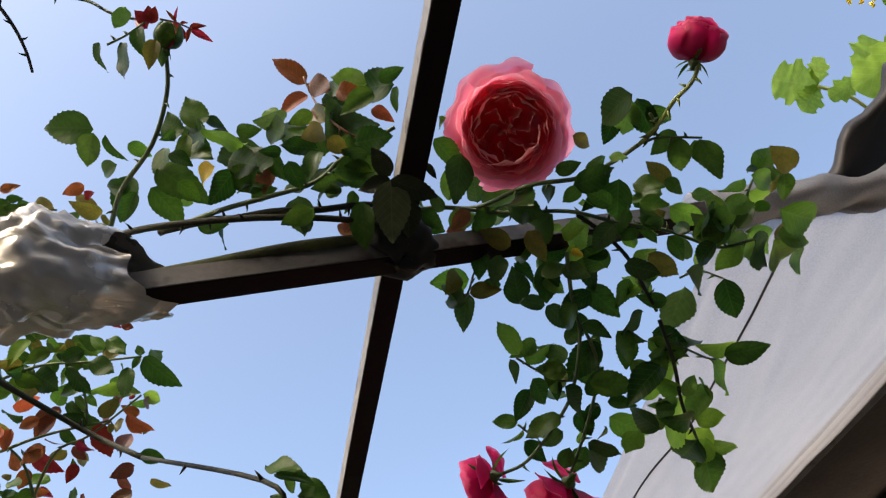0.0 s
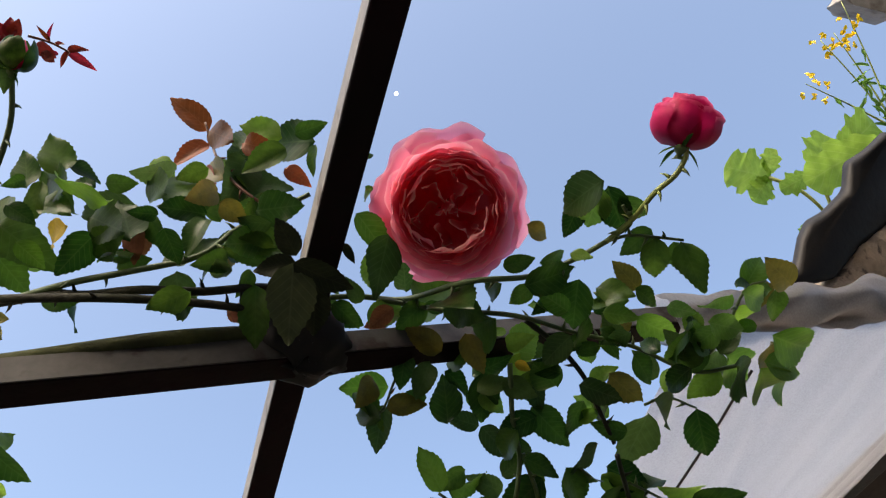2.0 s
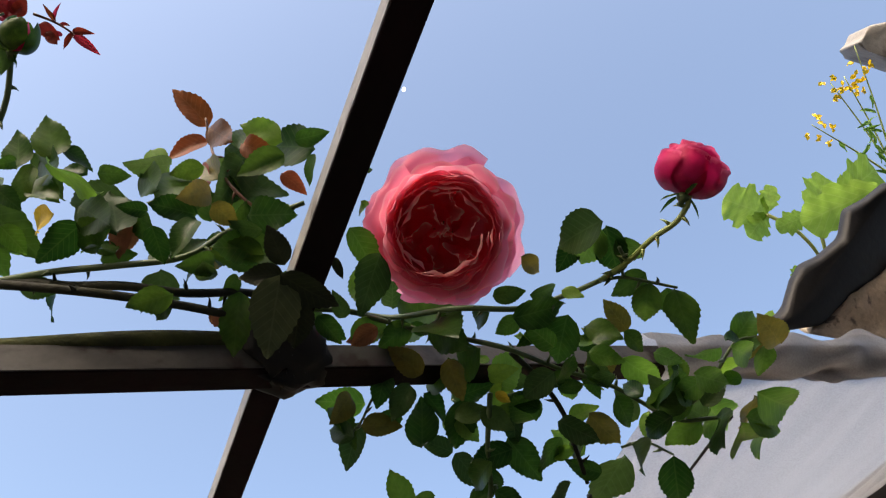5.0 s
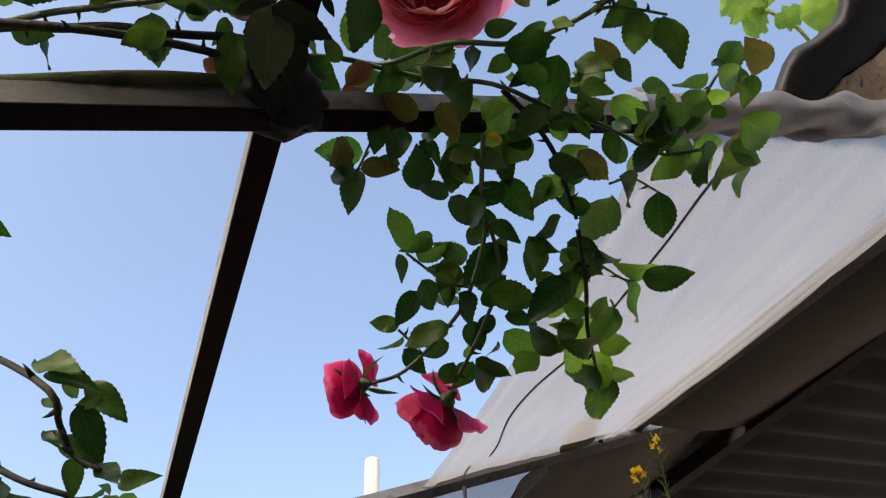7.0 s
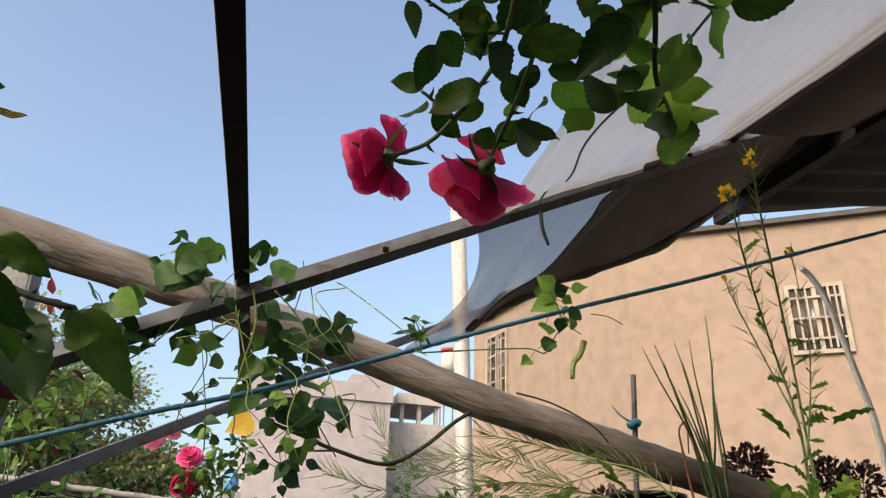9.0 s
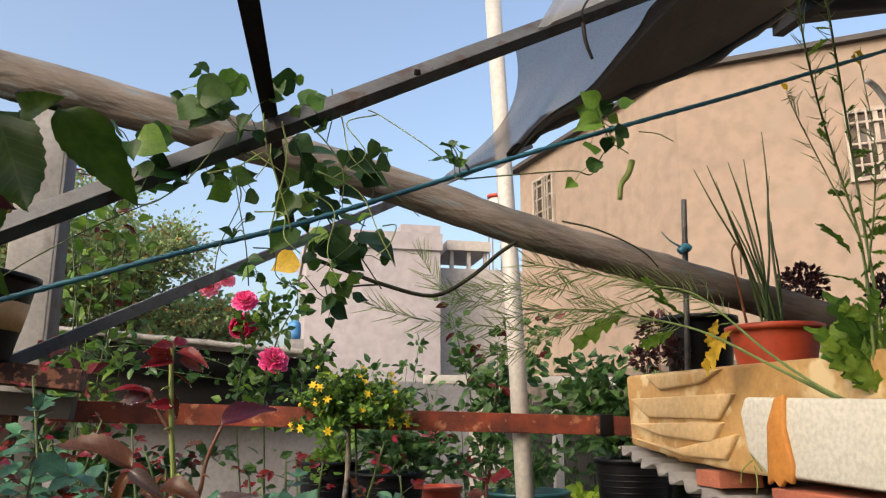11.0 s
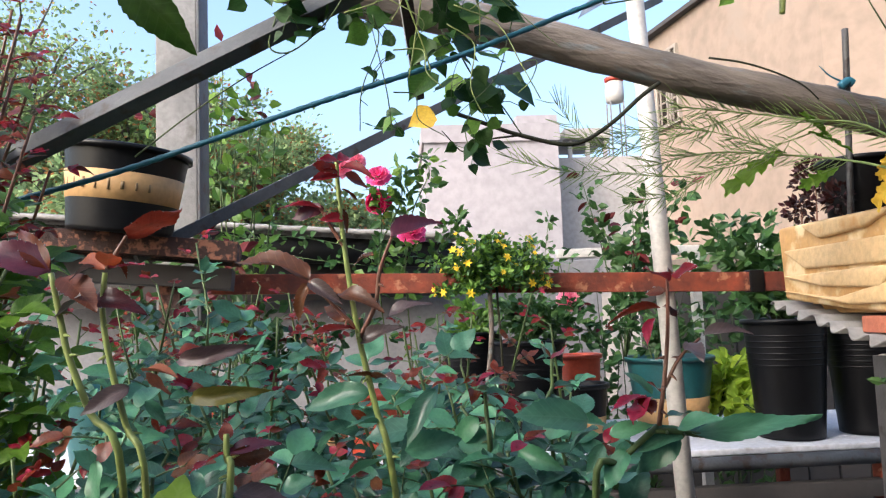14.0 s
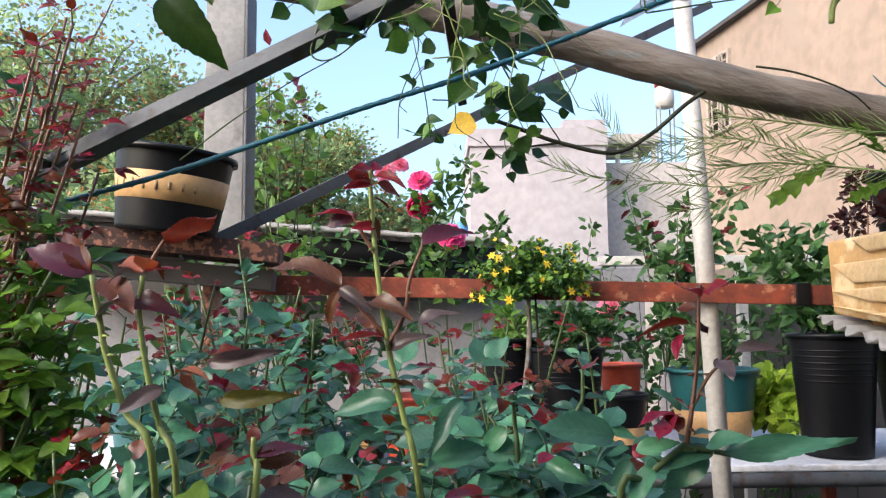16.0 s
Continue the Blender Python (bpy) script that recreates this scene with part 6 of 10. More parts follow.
# dark old leaves bunched where the beams cross
# Paler than LEAF_OLD, for the front leaf of the bunch.
LEAF_OLD_PALE = foliage("paler_old_leaf", (0.080, 0.095, 0.042), (0.055, 0.070, 0.028), vein=(0.13, 0.14, 0.08), through=0.15, rnd=0.2, spec=0.25)
JOINT_A, JOINT_B, JOINT_C = (-0.073, 0.120, 1.760), (-0.061, 0.163, 1.729), (-0.030, 0.125, 1.754)
for ma_, a_, b_, w_ in ((LEAF_OLD_PALE, JOINT_A, JOINT_B, 0.92), (LEAF_OLD, JOINT_A, JOINT_C, 0.8), (LEAF_OLD, (-0.071, 0.135, 1.783), (-0.097, 0.142, 1.773), 1.0),
                        (LEAF_OLD, (-0.054, 0.143, 1.774), (-0.044, 0.171, 1.755), 1.1), (LEAF, (-0.093, 0.163, 1.784), (-0.081, 0.193, 1.752), 0.9), (LEAF_OLD, (-0.072, 0.141, 1.803), (-0.094, 0.125, 1.818), 0.9),
                        (LEAF, (-0.110, 0.131, 1.830), (-0.079, 0.110, 1.822), 1.2), (LEAF, (-0.088, 0.147, 1.815), (-0.124, 0.157, 1.807), 1.1), (LEAF, (-0.073, 0.144, 1.814), (-0.128, 0.153, 1.822), 0.8),
                        (LEAF_PALE, (-0.014, 0.105, 1.809), (-0.013, 0.141, 1.777), 0.9), (LEAF, (-0.040, 0.106, 1.827), (-0.006, 0.122, 1.809), 0.9), (LEAF, (-0.037, 0.165, 1.793), (-0.013, 0.171, 1.783), 1.0),
                        (LEAF_DRY, (-0.094, 0.181, 1.786), (-0.101, 0.198, 1.778), 1.3), (LEAF_DRY, (0.004, 0.146, 1.781), (-0.009, 0.165, 1.774), 1.1), (LEAF_OLD, (-0.043, 0.122, 1.807), (-0.031, 0.131, 1.799), 0.7)):
    lf(rose, ma_, a_, b_, LRND.uniform(-18, 18), None, wide=w_)

# ---- left side overhead: foil-wrapped beam end, closed bud, further rose branch ----
fo = thing("foil_wrap", "crumpled silver plastic sheet wrapped round the beam end", "wrap", (-0.5, 0.25, 1.58))
def foil_fn(u, v):
    a = 2 * math.pi * v
    x, y, d = frame_of(Vector((-0.91, 0.10, -0.41)))
    way = x * math.cos(a) + y * math.sin(a)
    # the loose end is cut askew: longer underneath than on the near side
    k = 0.02 + 0.06 * max(0.0, -way.y) + 0.03 * noise.noise(way * 2.5)
    u = k + (1 - k) * u
    c = Vector((-0.226, 0.226, 1.700)).lerp(Vector((-0.80, 0.290, 1.442)), u)
    n1 = noise.noise(Vector((u * 6, way.x * 1.3, way.y * 1.3)))
    n2 = abs(noise.noise(Vector((u * 13 + 3, way.x * 2.6, way.z * 2.6 + way.y))))
    n3 = abs(noise.noise(Vector((u * 27 + 1, way.x * 4.5, way.y * 4.5))))
    n4 = abs(noise.noise(Vector((u * 60 + 5, way.x * 9, way.y * 9))))
    grow = min(1.0, u * 6)
    r = 0.028 + grow * (0.030 + 0.022 * n1 - 0.026 * n2 - 0.014 * n3) - 0.004 * n4
    return c + way * max(r, 0.0255) + Vector((0, -0.022, 0.004)) * grow
o = put(part("foil", sheet(foil_fn, 130, 70), FOIL, fo))
for p in o.data.polygons:
    p.use_smooth = True

tie2 = thing("moss_binding", "dark mossy binding where the beams cross", "binding", (-0.052, 0.20, 1.79))
def moss_fn(u, v):
    a, b = 2 * math.pi * u, math.pi * v
    n = noise.noise(Vector((math.cos(a) * 2, math.sin(a) * 2, b * 2)))
    r = 0.036 + 0.010 * n
    return Vector((-0.050, 0.205, 1.789)) + Vector((math.cos(a) * math.sin(b) * r * 1.1, math.sin(a) * math.sin(b) * r * 0.8, math.cos(b) * r * 0.8))
put(part("moss", sheet(moss_fn, 28, 18), BLACKSTEEL, tie2))
mb = bmesh.new()
MB = random.Random(6)
for k in range(90):
    d = Vector((MB.uniform(-1, 1), MB.uniform(-1, 1), MB.uniform(-1, 1))).normalized()
    p = Vector((-0.050, 0.205, 1.789)) + Vector((d.x * 0.024, d.y * 0.018, d.z * 0.018))
    tube(mb, [p, p + d * 0.006, p + d * 0.009 + Vector((0, 0, -0.003))], [0.0008, 0.0006, 0.0002], 4, cap=False)
put(part("fibres", mb, BLACKSTEEL, tie2))

cane(rose, STEM, 0.0024, 0.0018, [(-0.306, 0.232, 1.764), (-0.301, 0.199, 1.776), (-0.281, 0.156, 1.792), (-0.275, 0.112, 1.807), (-0.280, 0.078, 1.816)])
cane(rose, STEM_DARK, 0.0034, 0.0030, [(-0.445, 0.312, 1.760), (-0.373, 0.278, 1.759), (-0.319, 0.251, 1.757), (-0.270, 0.215, 1.748), (-0.190, 0.186, 1.752), (-0.120, 0.178, 1.768), (-0.065, 0.182, 1.785)])
cane(rose, STEM, 0.0018, 0.0014, [(-0.450, 0.115, 1.955), (-0.400, 0.107, 1.952), (-0.366, 0.107, 1.935), (-0.327, 0.104, 1.930)])
cane(rose, STEM_DARK, 0.0020, 0.0014, [(-0.493, 0.126, 1.955), (-0.466, 0.143, 1.939), (-0.446, 0.161, 1.923), (-0.435, 0.177, 1.911)])
cane(rose, STEM, 0.0012, 0.0009, [(-0.351, 0.114, 1.878), (-0.335, 0.102, 1.884), (-0.322, 0.089, 1.891)])
BUD = [(4, LEAF, [(0.05, -0.05), (0.75, 0.2), (1.0, 0.8), (0.82, 1.5), (0.5, 1.9)], 50, 0.02, 0.5), (3, PETAL_RED, [(0.05, 0), (0.6, 0.3), (0.75, 1.0), (0.3, 1.9)], 62, 0.02, 0.2)]
flower(rose, (-0.281, 0.076, 1.817), (-0.02, -0.75, 0.55), 0.0118, BUD, 0, 5, label="closed dark red rose bud", seed=12)
for a, b in (((-0.324, 0.099, 1.909), (-0.340, 0.090, 1.917)), ((-0.323, 0.096, 1.910), (-0.329, 0.083, 1.920)), ((-0.324, 0.101, 1.907), (-0.340, 0.096, 1.913)), ((-0.298, 0.097, 1.906), (-0.286, 0.100, 1.902)), ((-0.322, 0.097, 1.910), (-0.321, 0.083, 1.919)), ((-0.305, 0.094, 1.909), (-0.287, 0.097, 1.904))):
    lf(rose, LEAF_RED, a, b, 10)

# red young sprig and leaves beside the closed bud
cane(rose, STEM_RED, 0.0012, 0.0008, [(-0.324, 0.104, 1.943), (-0.309, 0.106, 1.949), (-0.295, 0.110, 1.952)], thorns=False)
lf(rose, LEAF_RED, (-0.309, 0.105, 1.949), (-0.319, 0.093, 1.944), 0, wide=0.35)
lf(rose, LEAF_RED, (-0.310, 0.104, 1.949), (-0.310, 0.090, 1.948), 0, wide=0.40)
lf(rose, LEAF_RED, (-0.306, 0.105, 1.950), (-0.297, 0.103, 1.948), 0, wide=0.50)
lf(rose, LEAF_RED, (-0.302, 0.113, 1.949), (-0.309, 0.112, 1.939), 0, wide=0.70)
lf(rose, LEAF_RED, (-0.297, 0.109, 1.952), (-0.283, 0.102, 1.953), 0, wide=0.70)
lf(rose, LEAF_RED, (-0.296, 0.110, 1.952), (-0.273, 0.116, 1.950), 0, wide=0.55)
lf(rose, LEAF_RED, (-0.295, 0.109, 1.953), (-0.298, 0.118, 1.941), 0, wide=0.60)
lf(rose, LEAF_DRY, (-0.194, 0.170, 1.832), (-0.181, 0.195, 1.810), 0, wide=0.75)
lf(rose, LEAF_ORANGE, (-0.120, 0.186, 1.834), (-0.121, 0.172, 1.836), 0, wide=0.90)

far_rose = thing("rose_branch", "rose branch with green and rusty young leaves", "rose branch", (-0.423, 0.761, 1.819))
for pts in ([(-0.425, 0.812, 1.784), (-0.426, 0.749, 1.827), (-0.410, 0.694, 1.862), (-0.371, 0.665, 1.875), (-0.317, 0.607, 1.906)], [(-0.482, 0.712, 1.861), (-0.429, 0.680, 1.874), (-0.353, 0.645, 1.886)], [(-0.550, 0.681, 1.917), (-0.462, 0.612, 1.925), (-0.391, 0.588, 1.930), (-0.327, 0.566, 1.935)],
            [(-0.426, 0.749, 1.827), (-0.450, 0.717, 1.853), (-0.485, 0.701, 1.870)], [(-0.412, 0.599, 1.926), (-0.389, 0.625, 1.905), (-0.378, 0.654, 1.883)], [(-0.619, 0.495, 2.091), (-0.550, 0.481, 2.089), (-0.495, 0.472, 2.087)], [(-0.440, 0.529, 2.039), (-0.406, 0.504, 2.050), (-0.365, 0.504, 2.044)]):
    cane(far_rose, STEM, 0.0024, 0.0014, pts)

# ---- right side overhead: gourd leaves, dark sheet, crumbling wall top, moon ----
go = thing("gourd_vine", "gourd vine with broad lobed light-green leaves", "vine", (1.343, 0.406, 3.261))
for a, b, w in (((1.202, 0.393, 3.362), (1.069, 0.411, 3.385), 1.25), ((1.191, 0.391, 3.366), (1.162, 0.452, 3.303), 1.2), ((1.191, 0.391, 3.366), (1.179, 0.321, 3.409), 1.0), ((1.276, 0.330, 3.321), (1.214, 0.395, 3.299), 1.0), ((1.276, 0.330, 3.321), (1.294, 0.220, 3.380), 1.3),
                ((1.305, 0.259, 3.296), (1.382, 0.127, 3.353), 1.2), ((1.367, 0.158, 3.279), (1.224, 0.325, 3.218), 0.8), ((1.157, 0.513, 2.891), (1.083, 0.509, 2.911), 1.1), ((1.120, 0.410, 2.959), (1.116, 0.372, 2.982), 1.0)):
    lf(go, LEAF_GOURD, a, b, 0, (-0.1, -0.4, -0.8), heart='broad', wide=w)
for pts in ([(1.193, 0.394, 3.363), (1.258, 0.384, 3.318), (1.308, 0.392, 3.277), (1.351, 0.410, 3.256)], [(1.308, 0.338, 3.309), (1.345, 0.374, 3.279), (1.372, 0.407, 3.253)], [(1.351, 0.410, 3.256), (1.393, 0.413, 3.126), (1.423, 0.449, 2.980)]):
    cane(go, STEM_LIGHT, 0.006, 0.005, pts, thorns=False)
yf = thing("yellow_flower_spray", "thin mustard stalks with pale yellow flowers above the roof", "plant", (1.587, 0.198, 3.439))
for tip in ((1.335, -0.102, 3.792), (1.341, -0.012, 3.738), (1.246, 0.138, 3.557), (1.308, 0.022, 3.727)):
    b0 = Vector((1.545, 0.153, 3.475))
    t0 = Vector(tip)
    cane(yf, STEM_LIGHT, 0.004, 0.0015, [b0, b0.lerp(t0, 0.5) + Vector((0.02, 0, 0.02)), t0], thorns=False, sides=5)
    for k in range(6):
        c = t0.lerp(b0, MB.uniform(0, 0.22)) + Vector((MB.uniform(-0.03, 0.03), MB.uniform(-0.03, 0.03), MB.uniform(-0.03, 0.03)))
        for q in range(3):
            lf(yf, PETAL_YEL, c, c + Vector((MB.uniform(-1, 1), MB.uniform(-1, 1), MB.uniform(-1, 1))).normalized() * 0.018, 0, name="petal", wide=1.2)
    for k in range(8):
        c = t0.lerp(b0, MB.uniform(0.3, 1))
        lf(yf, LEAF_LIGHT, c, c + Vector((MB.uniform(-1, 1), MB.uniform(-1, 1), MB.uniform(-1, 1))).normalized() * 0.05, 0, name="leaf", wide=0.4)
ds = thing("dark_sheet_edge", "dark corrugated sheet edge over a crumbling wall top", "sheet", (0.865, 0.247, 2.467))
soften(put(part("sheet_edge", slab([(0.720, 0.324, 2.399), (0.766, 0.282, 2.447), (0.780, 0.245, 2.501), (0.796, 0.222, 2.534), (0.835, 0.200, 2.561), (0.871, 0.161, 2.598), (0.879, 0.122, 2.654), (0.930, 0.092, 2.694), (0.970, 0.048, 2.733), (1.021, 0.171, 2.626), (0.923, 0.239, 2.540), (0.868, 0.289, 2.477)], 0.05, (0.3, 0.3, 0.9)), BLACKSTEEL, ds)), 0.012, 3)
rock = slab([(0.843, 0.304, 2.451), (0.866, 0.290, 2.477), (0.900, 0.262, 2.509), (0.923, 0.239, 2.540), (0.965, 0.205, 2.573), (1.032, 0.144, 2.638), (1.065, 0.257, 2.518)], 0.2, (0.3, 0.3, 0.9))
bmesh.ops.triangulate(rock, faces=rock.faces)
bmesh.ops.subdivide_edges(rock, edges=rock.edges, cuts=3, use_grid_fill=True)
for v in rock.verts:
    v.co += Vector((0, 0, 0.012)) * noise.noise(v.co * 30) + Vector((0.01, 0.01, 0)) * noise.noise(v.co * 22 + Vector((5, 1, 2)))
put(part("crumbling_edge", rock, FOAM_STONE, ds, "crumbling beige mortar"))
soften(put(part("ridge_tile", slab([(1.373, -0.115, 3.849), (1.415, -0.138, 3.911), (1.414, -0.173, 3.931), (1.525, -0.252, 3.949), (1.590, -0.126, 3.860), (1.443, -0.106, 3.885)], 0.2, (0.3, 0.3, 0.9)), GREYSHEET, ds, "grey ridge tile end")), 0.01)
# Ball flattened to the outline of the moon's lit part.
bm = bmesh.new()
bmesh.ops.create_uvsphere(bm, u_segments=24, v_segments=14, radius=1.35, matrix=Matrix.Diagonal((0.72, 0.85, 1.0, 1)))
moon = obj("moon", bm, MOON)
moon.location = (26.594, 124.909, 371.188)
tagged(moon, "pale daytime gibbous moon", "moon", kind="structure")

# more leaves of the further rose branch below the foil
FRR = random.Random(77)


def seen_at(x, y, d):
    """A place on the first camera pose's picture grid: pixel x and y, and depth."""
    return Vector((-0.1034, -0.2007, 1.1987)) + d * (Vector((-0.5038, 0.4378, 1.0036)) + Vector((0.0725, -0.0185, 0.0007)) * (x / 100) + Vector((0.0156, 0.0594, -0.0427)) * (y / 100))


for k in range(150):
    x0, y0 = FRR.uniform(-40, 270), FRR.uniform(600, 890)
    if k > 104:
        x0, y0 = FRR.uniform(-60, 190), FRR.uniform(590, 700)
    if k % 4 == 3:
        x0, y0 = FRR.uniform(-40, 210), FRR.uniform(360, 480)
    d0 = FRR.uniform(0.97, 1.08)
    p = seen_at(x0, y0, d0)
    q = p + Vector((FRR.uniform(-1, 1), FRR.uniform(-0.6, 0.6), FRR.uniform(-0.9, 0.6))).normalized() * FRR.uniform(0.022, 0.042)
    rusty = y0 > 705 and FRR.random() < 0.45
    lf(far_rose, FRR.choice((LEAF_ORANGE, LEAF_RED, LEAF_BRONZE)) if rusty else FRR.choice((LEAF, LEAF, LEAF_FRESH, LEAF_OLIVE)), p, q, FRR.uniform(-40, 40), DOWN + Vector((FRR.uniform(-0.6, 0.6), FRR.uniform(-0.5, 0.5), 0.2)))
lf(rose, LEAF_PALE, (-0.341, 0.092, 1.831), (-0.341, 0.118, 1.826), 1)
lf(rose, LEAF, (-0.318, 0.082, 1.820), (-0.305, 0.103, 1.798), 24)
lf(rose, LEAF, (-0.301, 0.061, 1.810), (-0.293, 0.072, 1.787), -11)
lf(rose, LEAF_LIGHT, (-0.314, 0.050, 1.818), (-0.317, 0.064, 1.801), -11)
lf(rose, LEAF_OLIVE, (-0.282, 0.060, 1.792), (-0.282, 0.076, 1.774), -9)
lf(rose, LEAF_PALE, (-0.287, 0.074, 1.825), (-0.279, 0.083, 1.804), -21)
lf(rose, LEAF, (-0.339, 0.166, 1.812), (-0.388, 0.178, 1.815), -5)
lf(rose, LEAF, (-0.331, 0.157, 1.790), (-0.336, 0.190, 1.782), -4)
lf(rose, LEAF, (-0.325, 0.164, 1.802), (-0.308, 0.186, 1.795), 12)
lf(rose, LEAF, (-0.311, 0.178, 1.819), (-0.289, 0.185, 1.818), -10)
lf(rose, LEAF_PALE, (-0.330, 0.219, 1.845), (-0.350, 0.241, 1.850), 14)
lf(rose, LEAF, (-0.315, 0.226, 1.841), (-0.316, 0.258, 1.807), 2)
lf(rose, LEAF, (-0.289, 0.220, 1.819), (-0.252, 0.246, 1.810), -5)
lf(rose, LEAF, (-0.294, 0.197, 1.778), (-0.321, 0.205, 1.783), -19)
lf(rose, LEAF, (-0.284, 0.186, 1.839), (-0.278, 0.201, 1.804), -2)
lf(rose, LEAF, (-0.281, 0.193, 1.812), (-0.234, 0.194, 1.785), 0)
lf(rose, LEAF, (-0.297, 0.216, 1.801), (-0.303, 0.237, 1.781), 19)
lf(rose, LEAF, (-0.279, 0.185, 1.855), (-0.293, 0.173, 1.884), -12)
lf(rose, LEAF, (-0.265, 0.159, 1.788), (-0.243, 0.159, 1.779), -19)
lf(rose, LEAF_ORANGE, (-0.350, 0.233, 1.818), (-0.365, 0.239, 1.805), -18)
lf(far_rose, LEAF, (-0.320, 0.552, 1.922), (-0.270, 0.573, 1.895), 11)
lf(far_rose, LEAF, (-0.327, 0.564, 1.932), (-0.335, 0.573, 1.918), 8)
lf(far_rose, LEAF, (-0.333, 0.553, 1.900), (-0.325, 0.576, 1.869), 9)
lf(far_rose, LEAF, (-0.381, 0.574, 1.963), (-0.350, 0.571, 1.940), -21)
lf(far_rose, LEAF, (-0.382, 0.567, 1.944), (-0.421, 0.575, 1.952), -24)
lf(far_rose, LEAF, (-0.390, 0.584, 1.927), (-0.352, 0.580, 1.912), -20)
lf(far_rose, LEAF, (-0.394, 0.557, 1.919), (-0.423, 0.571, 1.905), -1)
lf(far_rose, LEAF, (-0.409, 0.576, 1.903), (-0.375, 0.602, 1.886), 18)
lf(far_rose, LEAF, (-0.450, 0.600, 1.949), (-0.477, 0.608, 1.928), 7)
lf(far_rose, LEAF, (-0.464, 0.627, 1.929), (-0.417, 0.619, 1.902), -5)
lf(far_rose, LEAF, (-0.400, 0.637, 1.913), (-0.391, 0.675, 1.909), 21)
lf(far_rose, LEAF_LIGHT, (-0.392, 0.624, 1.913), (-0.374, 0.628, 1.911), 22)
lf(far_rose, LEAF_LIGHT, (-0.379, 0.605, 1.888), (-0.365, 0.614, 1.880), -21)
lf(far_rose, LEAF_LIGHT, (-0.391, 0.662, 1.907), (-0.382, 0.677, 1.903), -14)
lf(far_rose, LEAF_RED, (-0.412, 0.637, 1.871), (-0.436, 0.663, 1.859), 12)
lf(far_rose, LEAF_ORANGE, (-0.431, 0.639, 1.867), (-0.454, 0.651, 1.854), 0)
lf(far_rose, LEAF_RED, (-0.379, 0.658, 1.858), (-0.364, 0.685, 1.855), 11)
lf(far_rose, LEAF_ORANGE, (-0.379, 0.703, 1.895), (-0.353, 0.707, 1.895), 9)
lf(far_rose, LEAF_OLIVE, (-0.341, 0.631, 1.872), (-0.345, 0.645, 1.864), -3)
lf(far_rose, LEAF_OLIVE, (-0.335, 0.636, 1.887), (-0.335, 0.637, 1.864), 17)
lf(far_rose, LEAF_ORANGE, (-0.323, 0.609, 1.871), (-0.291, 0.622, 1.855), 21)
lf(far_rose, LEAF_ORANGE, (-0.325, 0.635, 1.889), (-0.309, 0.662, 1.886), -11)
lf(far_rose, LEAF_BRONZE, (-0.389, 0.680, 1.864), (-0.369, 0.687, 1.851), -8)
lf(far_rose, LEAF_ORANGE, (-0.423, 0.682, 1.859), (-0.446, 0.705, 1.844), 17)
lf(far_rose, LEAF_RED, (-0.451, 0.735, 1.886), (-0.410, 0.737, 1.859), 8)
lf(far_rose, LEAF_ORANGE, (-0.442, 0.723, 1.850), (-0.449, 0.747, 1.831), -22)
lf(far_rose, LEAF_ORANGE, (-0.470, 0.675, 1.871), (-0.475, 0.696, 1.849), -6)
lf(far_rose, LEAF, (-0.411, 0.675, 1.884), (-0.390, 0.684, 1.868), -10)
lf(far_rose, LEAF, (-0.499, 0.577, 1.933), (-0.486, 0.581, 1.952), -5)
lf(far_rose, LEAF, (-0.486, 0.606, 1.980), (-0.453, 0.582, 1.974), 8)
lf(far_rose, LEAF_RED, (-0.364, 0.654, 1.887), (-0.345, 0.697, 1.864), 0)
lf(far_rose, LEAF_OLIVE, (-0.472, 0.760, 1.863), (-0.487, 0.774, 1.861), -22)
lf(far_rose, LEAF, (-0.491, 0.624, 1.940), (-0.513, 0.639, 1.939), -12)
lf(far_rose, LEAF_RED, (-0.328, 0.624, 1.918), (-0.348, 0.632, 1.932), -11)
lf(far_rose, LEAF_RED, (-0.354, 0.518, 1.937), (-0.337, 0.511, 1.929), 4)
lf(far_rose, LEAF_RED, (-0.363, 0.540, 1.953), (-0.367, 0.523, 1.944), -2)
lf(far_rose, LEAF_ORANGE, (-0.578, 0.473, 2.103), (-0.559, 0.460, 2.113), -7)
lf(far_rose, LEAF, (-0.577, 0.493, 2.113), (-0.557, 0.489, 2.122), -12)
lf(far_rose, LEAF, (-0.545, 0.473, 2.079), (-0.530, 0.475, 2.096), -13)
lf(far_rose, LEAF_OLIVE, (-0.526, 0.469, 2.088), (-0.491, 0.463, 2.077), 4)
lf(far_rose, LEAF, (-0.550, 0.501, 2.105), (-0.565, 0.506, 2.085), -15)
lf(far_rose, LEAF_LIGHT, (-0.397, 0.474, 2.026), (-0.375, 0.457, 2.016), 1)
lf(far_rose, LEAF_OLIVE, (-0.395, 0.497, 2.052), (-0.378, 0.512, 2.061), -2)
lf(far_rose, LEAF_OLIVE, (-0.386, 0.504, 2.050), (-0.360, 0.482, 2.037), -13)
lf(far_rose, LEAF_LIGHT, (-0.410, 0.493, 2.040), (-0.385, 0.493, 2.023), 14)
lf(far_rose, LEAF_OLIVE, (-0.379, 0.503, 2.038), (-0.350, 0.497, 2.020), 1)
lf(far_rose, LEAF_RED, (-0.452, 0.431, 2.073), (-0.438, 0.415, 2.067), 5)
lf(far_rose, LEAF_OLIVE, (-0.441, 0.432, 2.064), (-0.429, 0.451, 2.062), -3)
lf(far_rose, LEAF_OLIVE, (-0.422, 0.439, 2.054), (-0.410, 0.453, 2.052), 23)

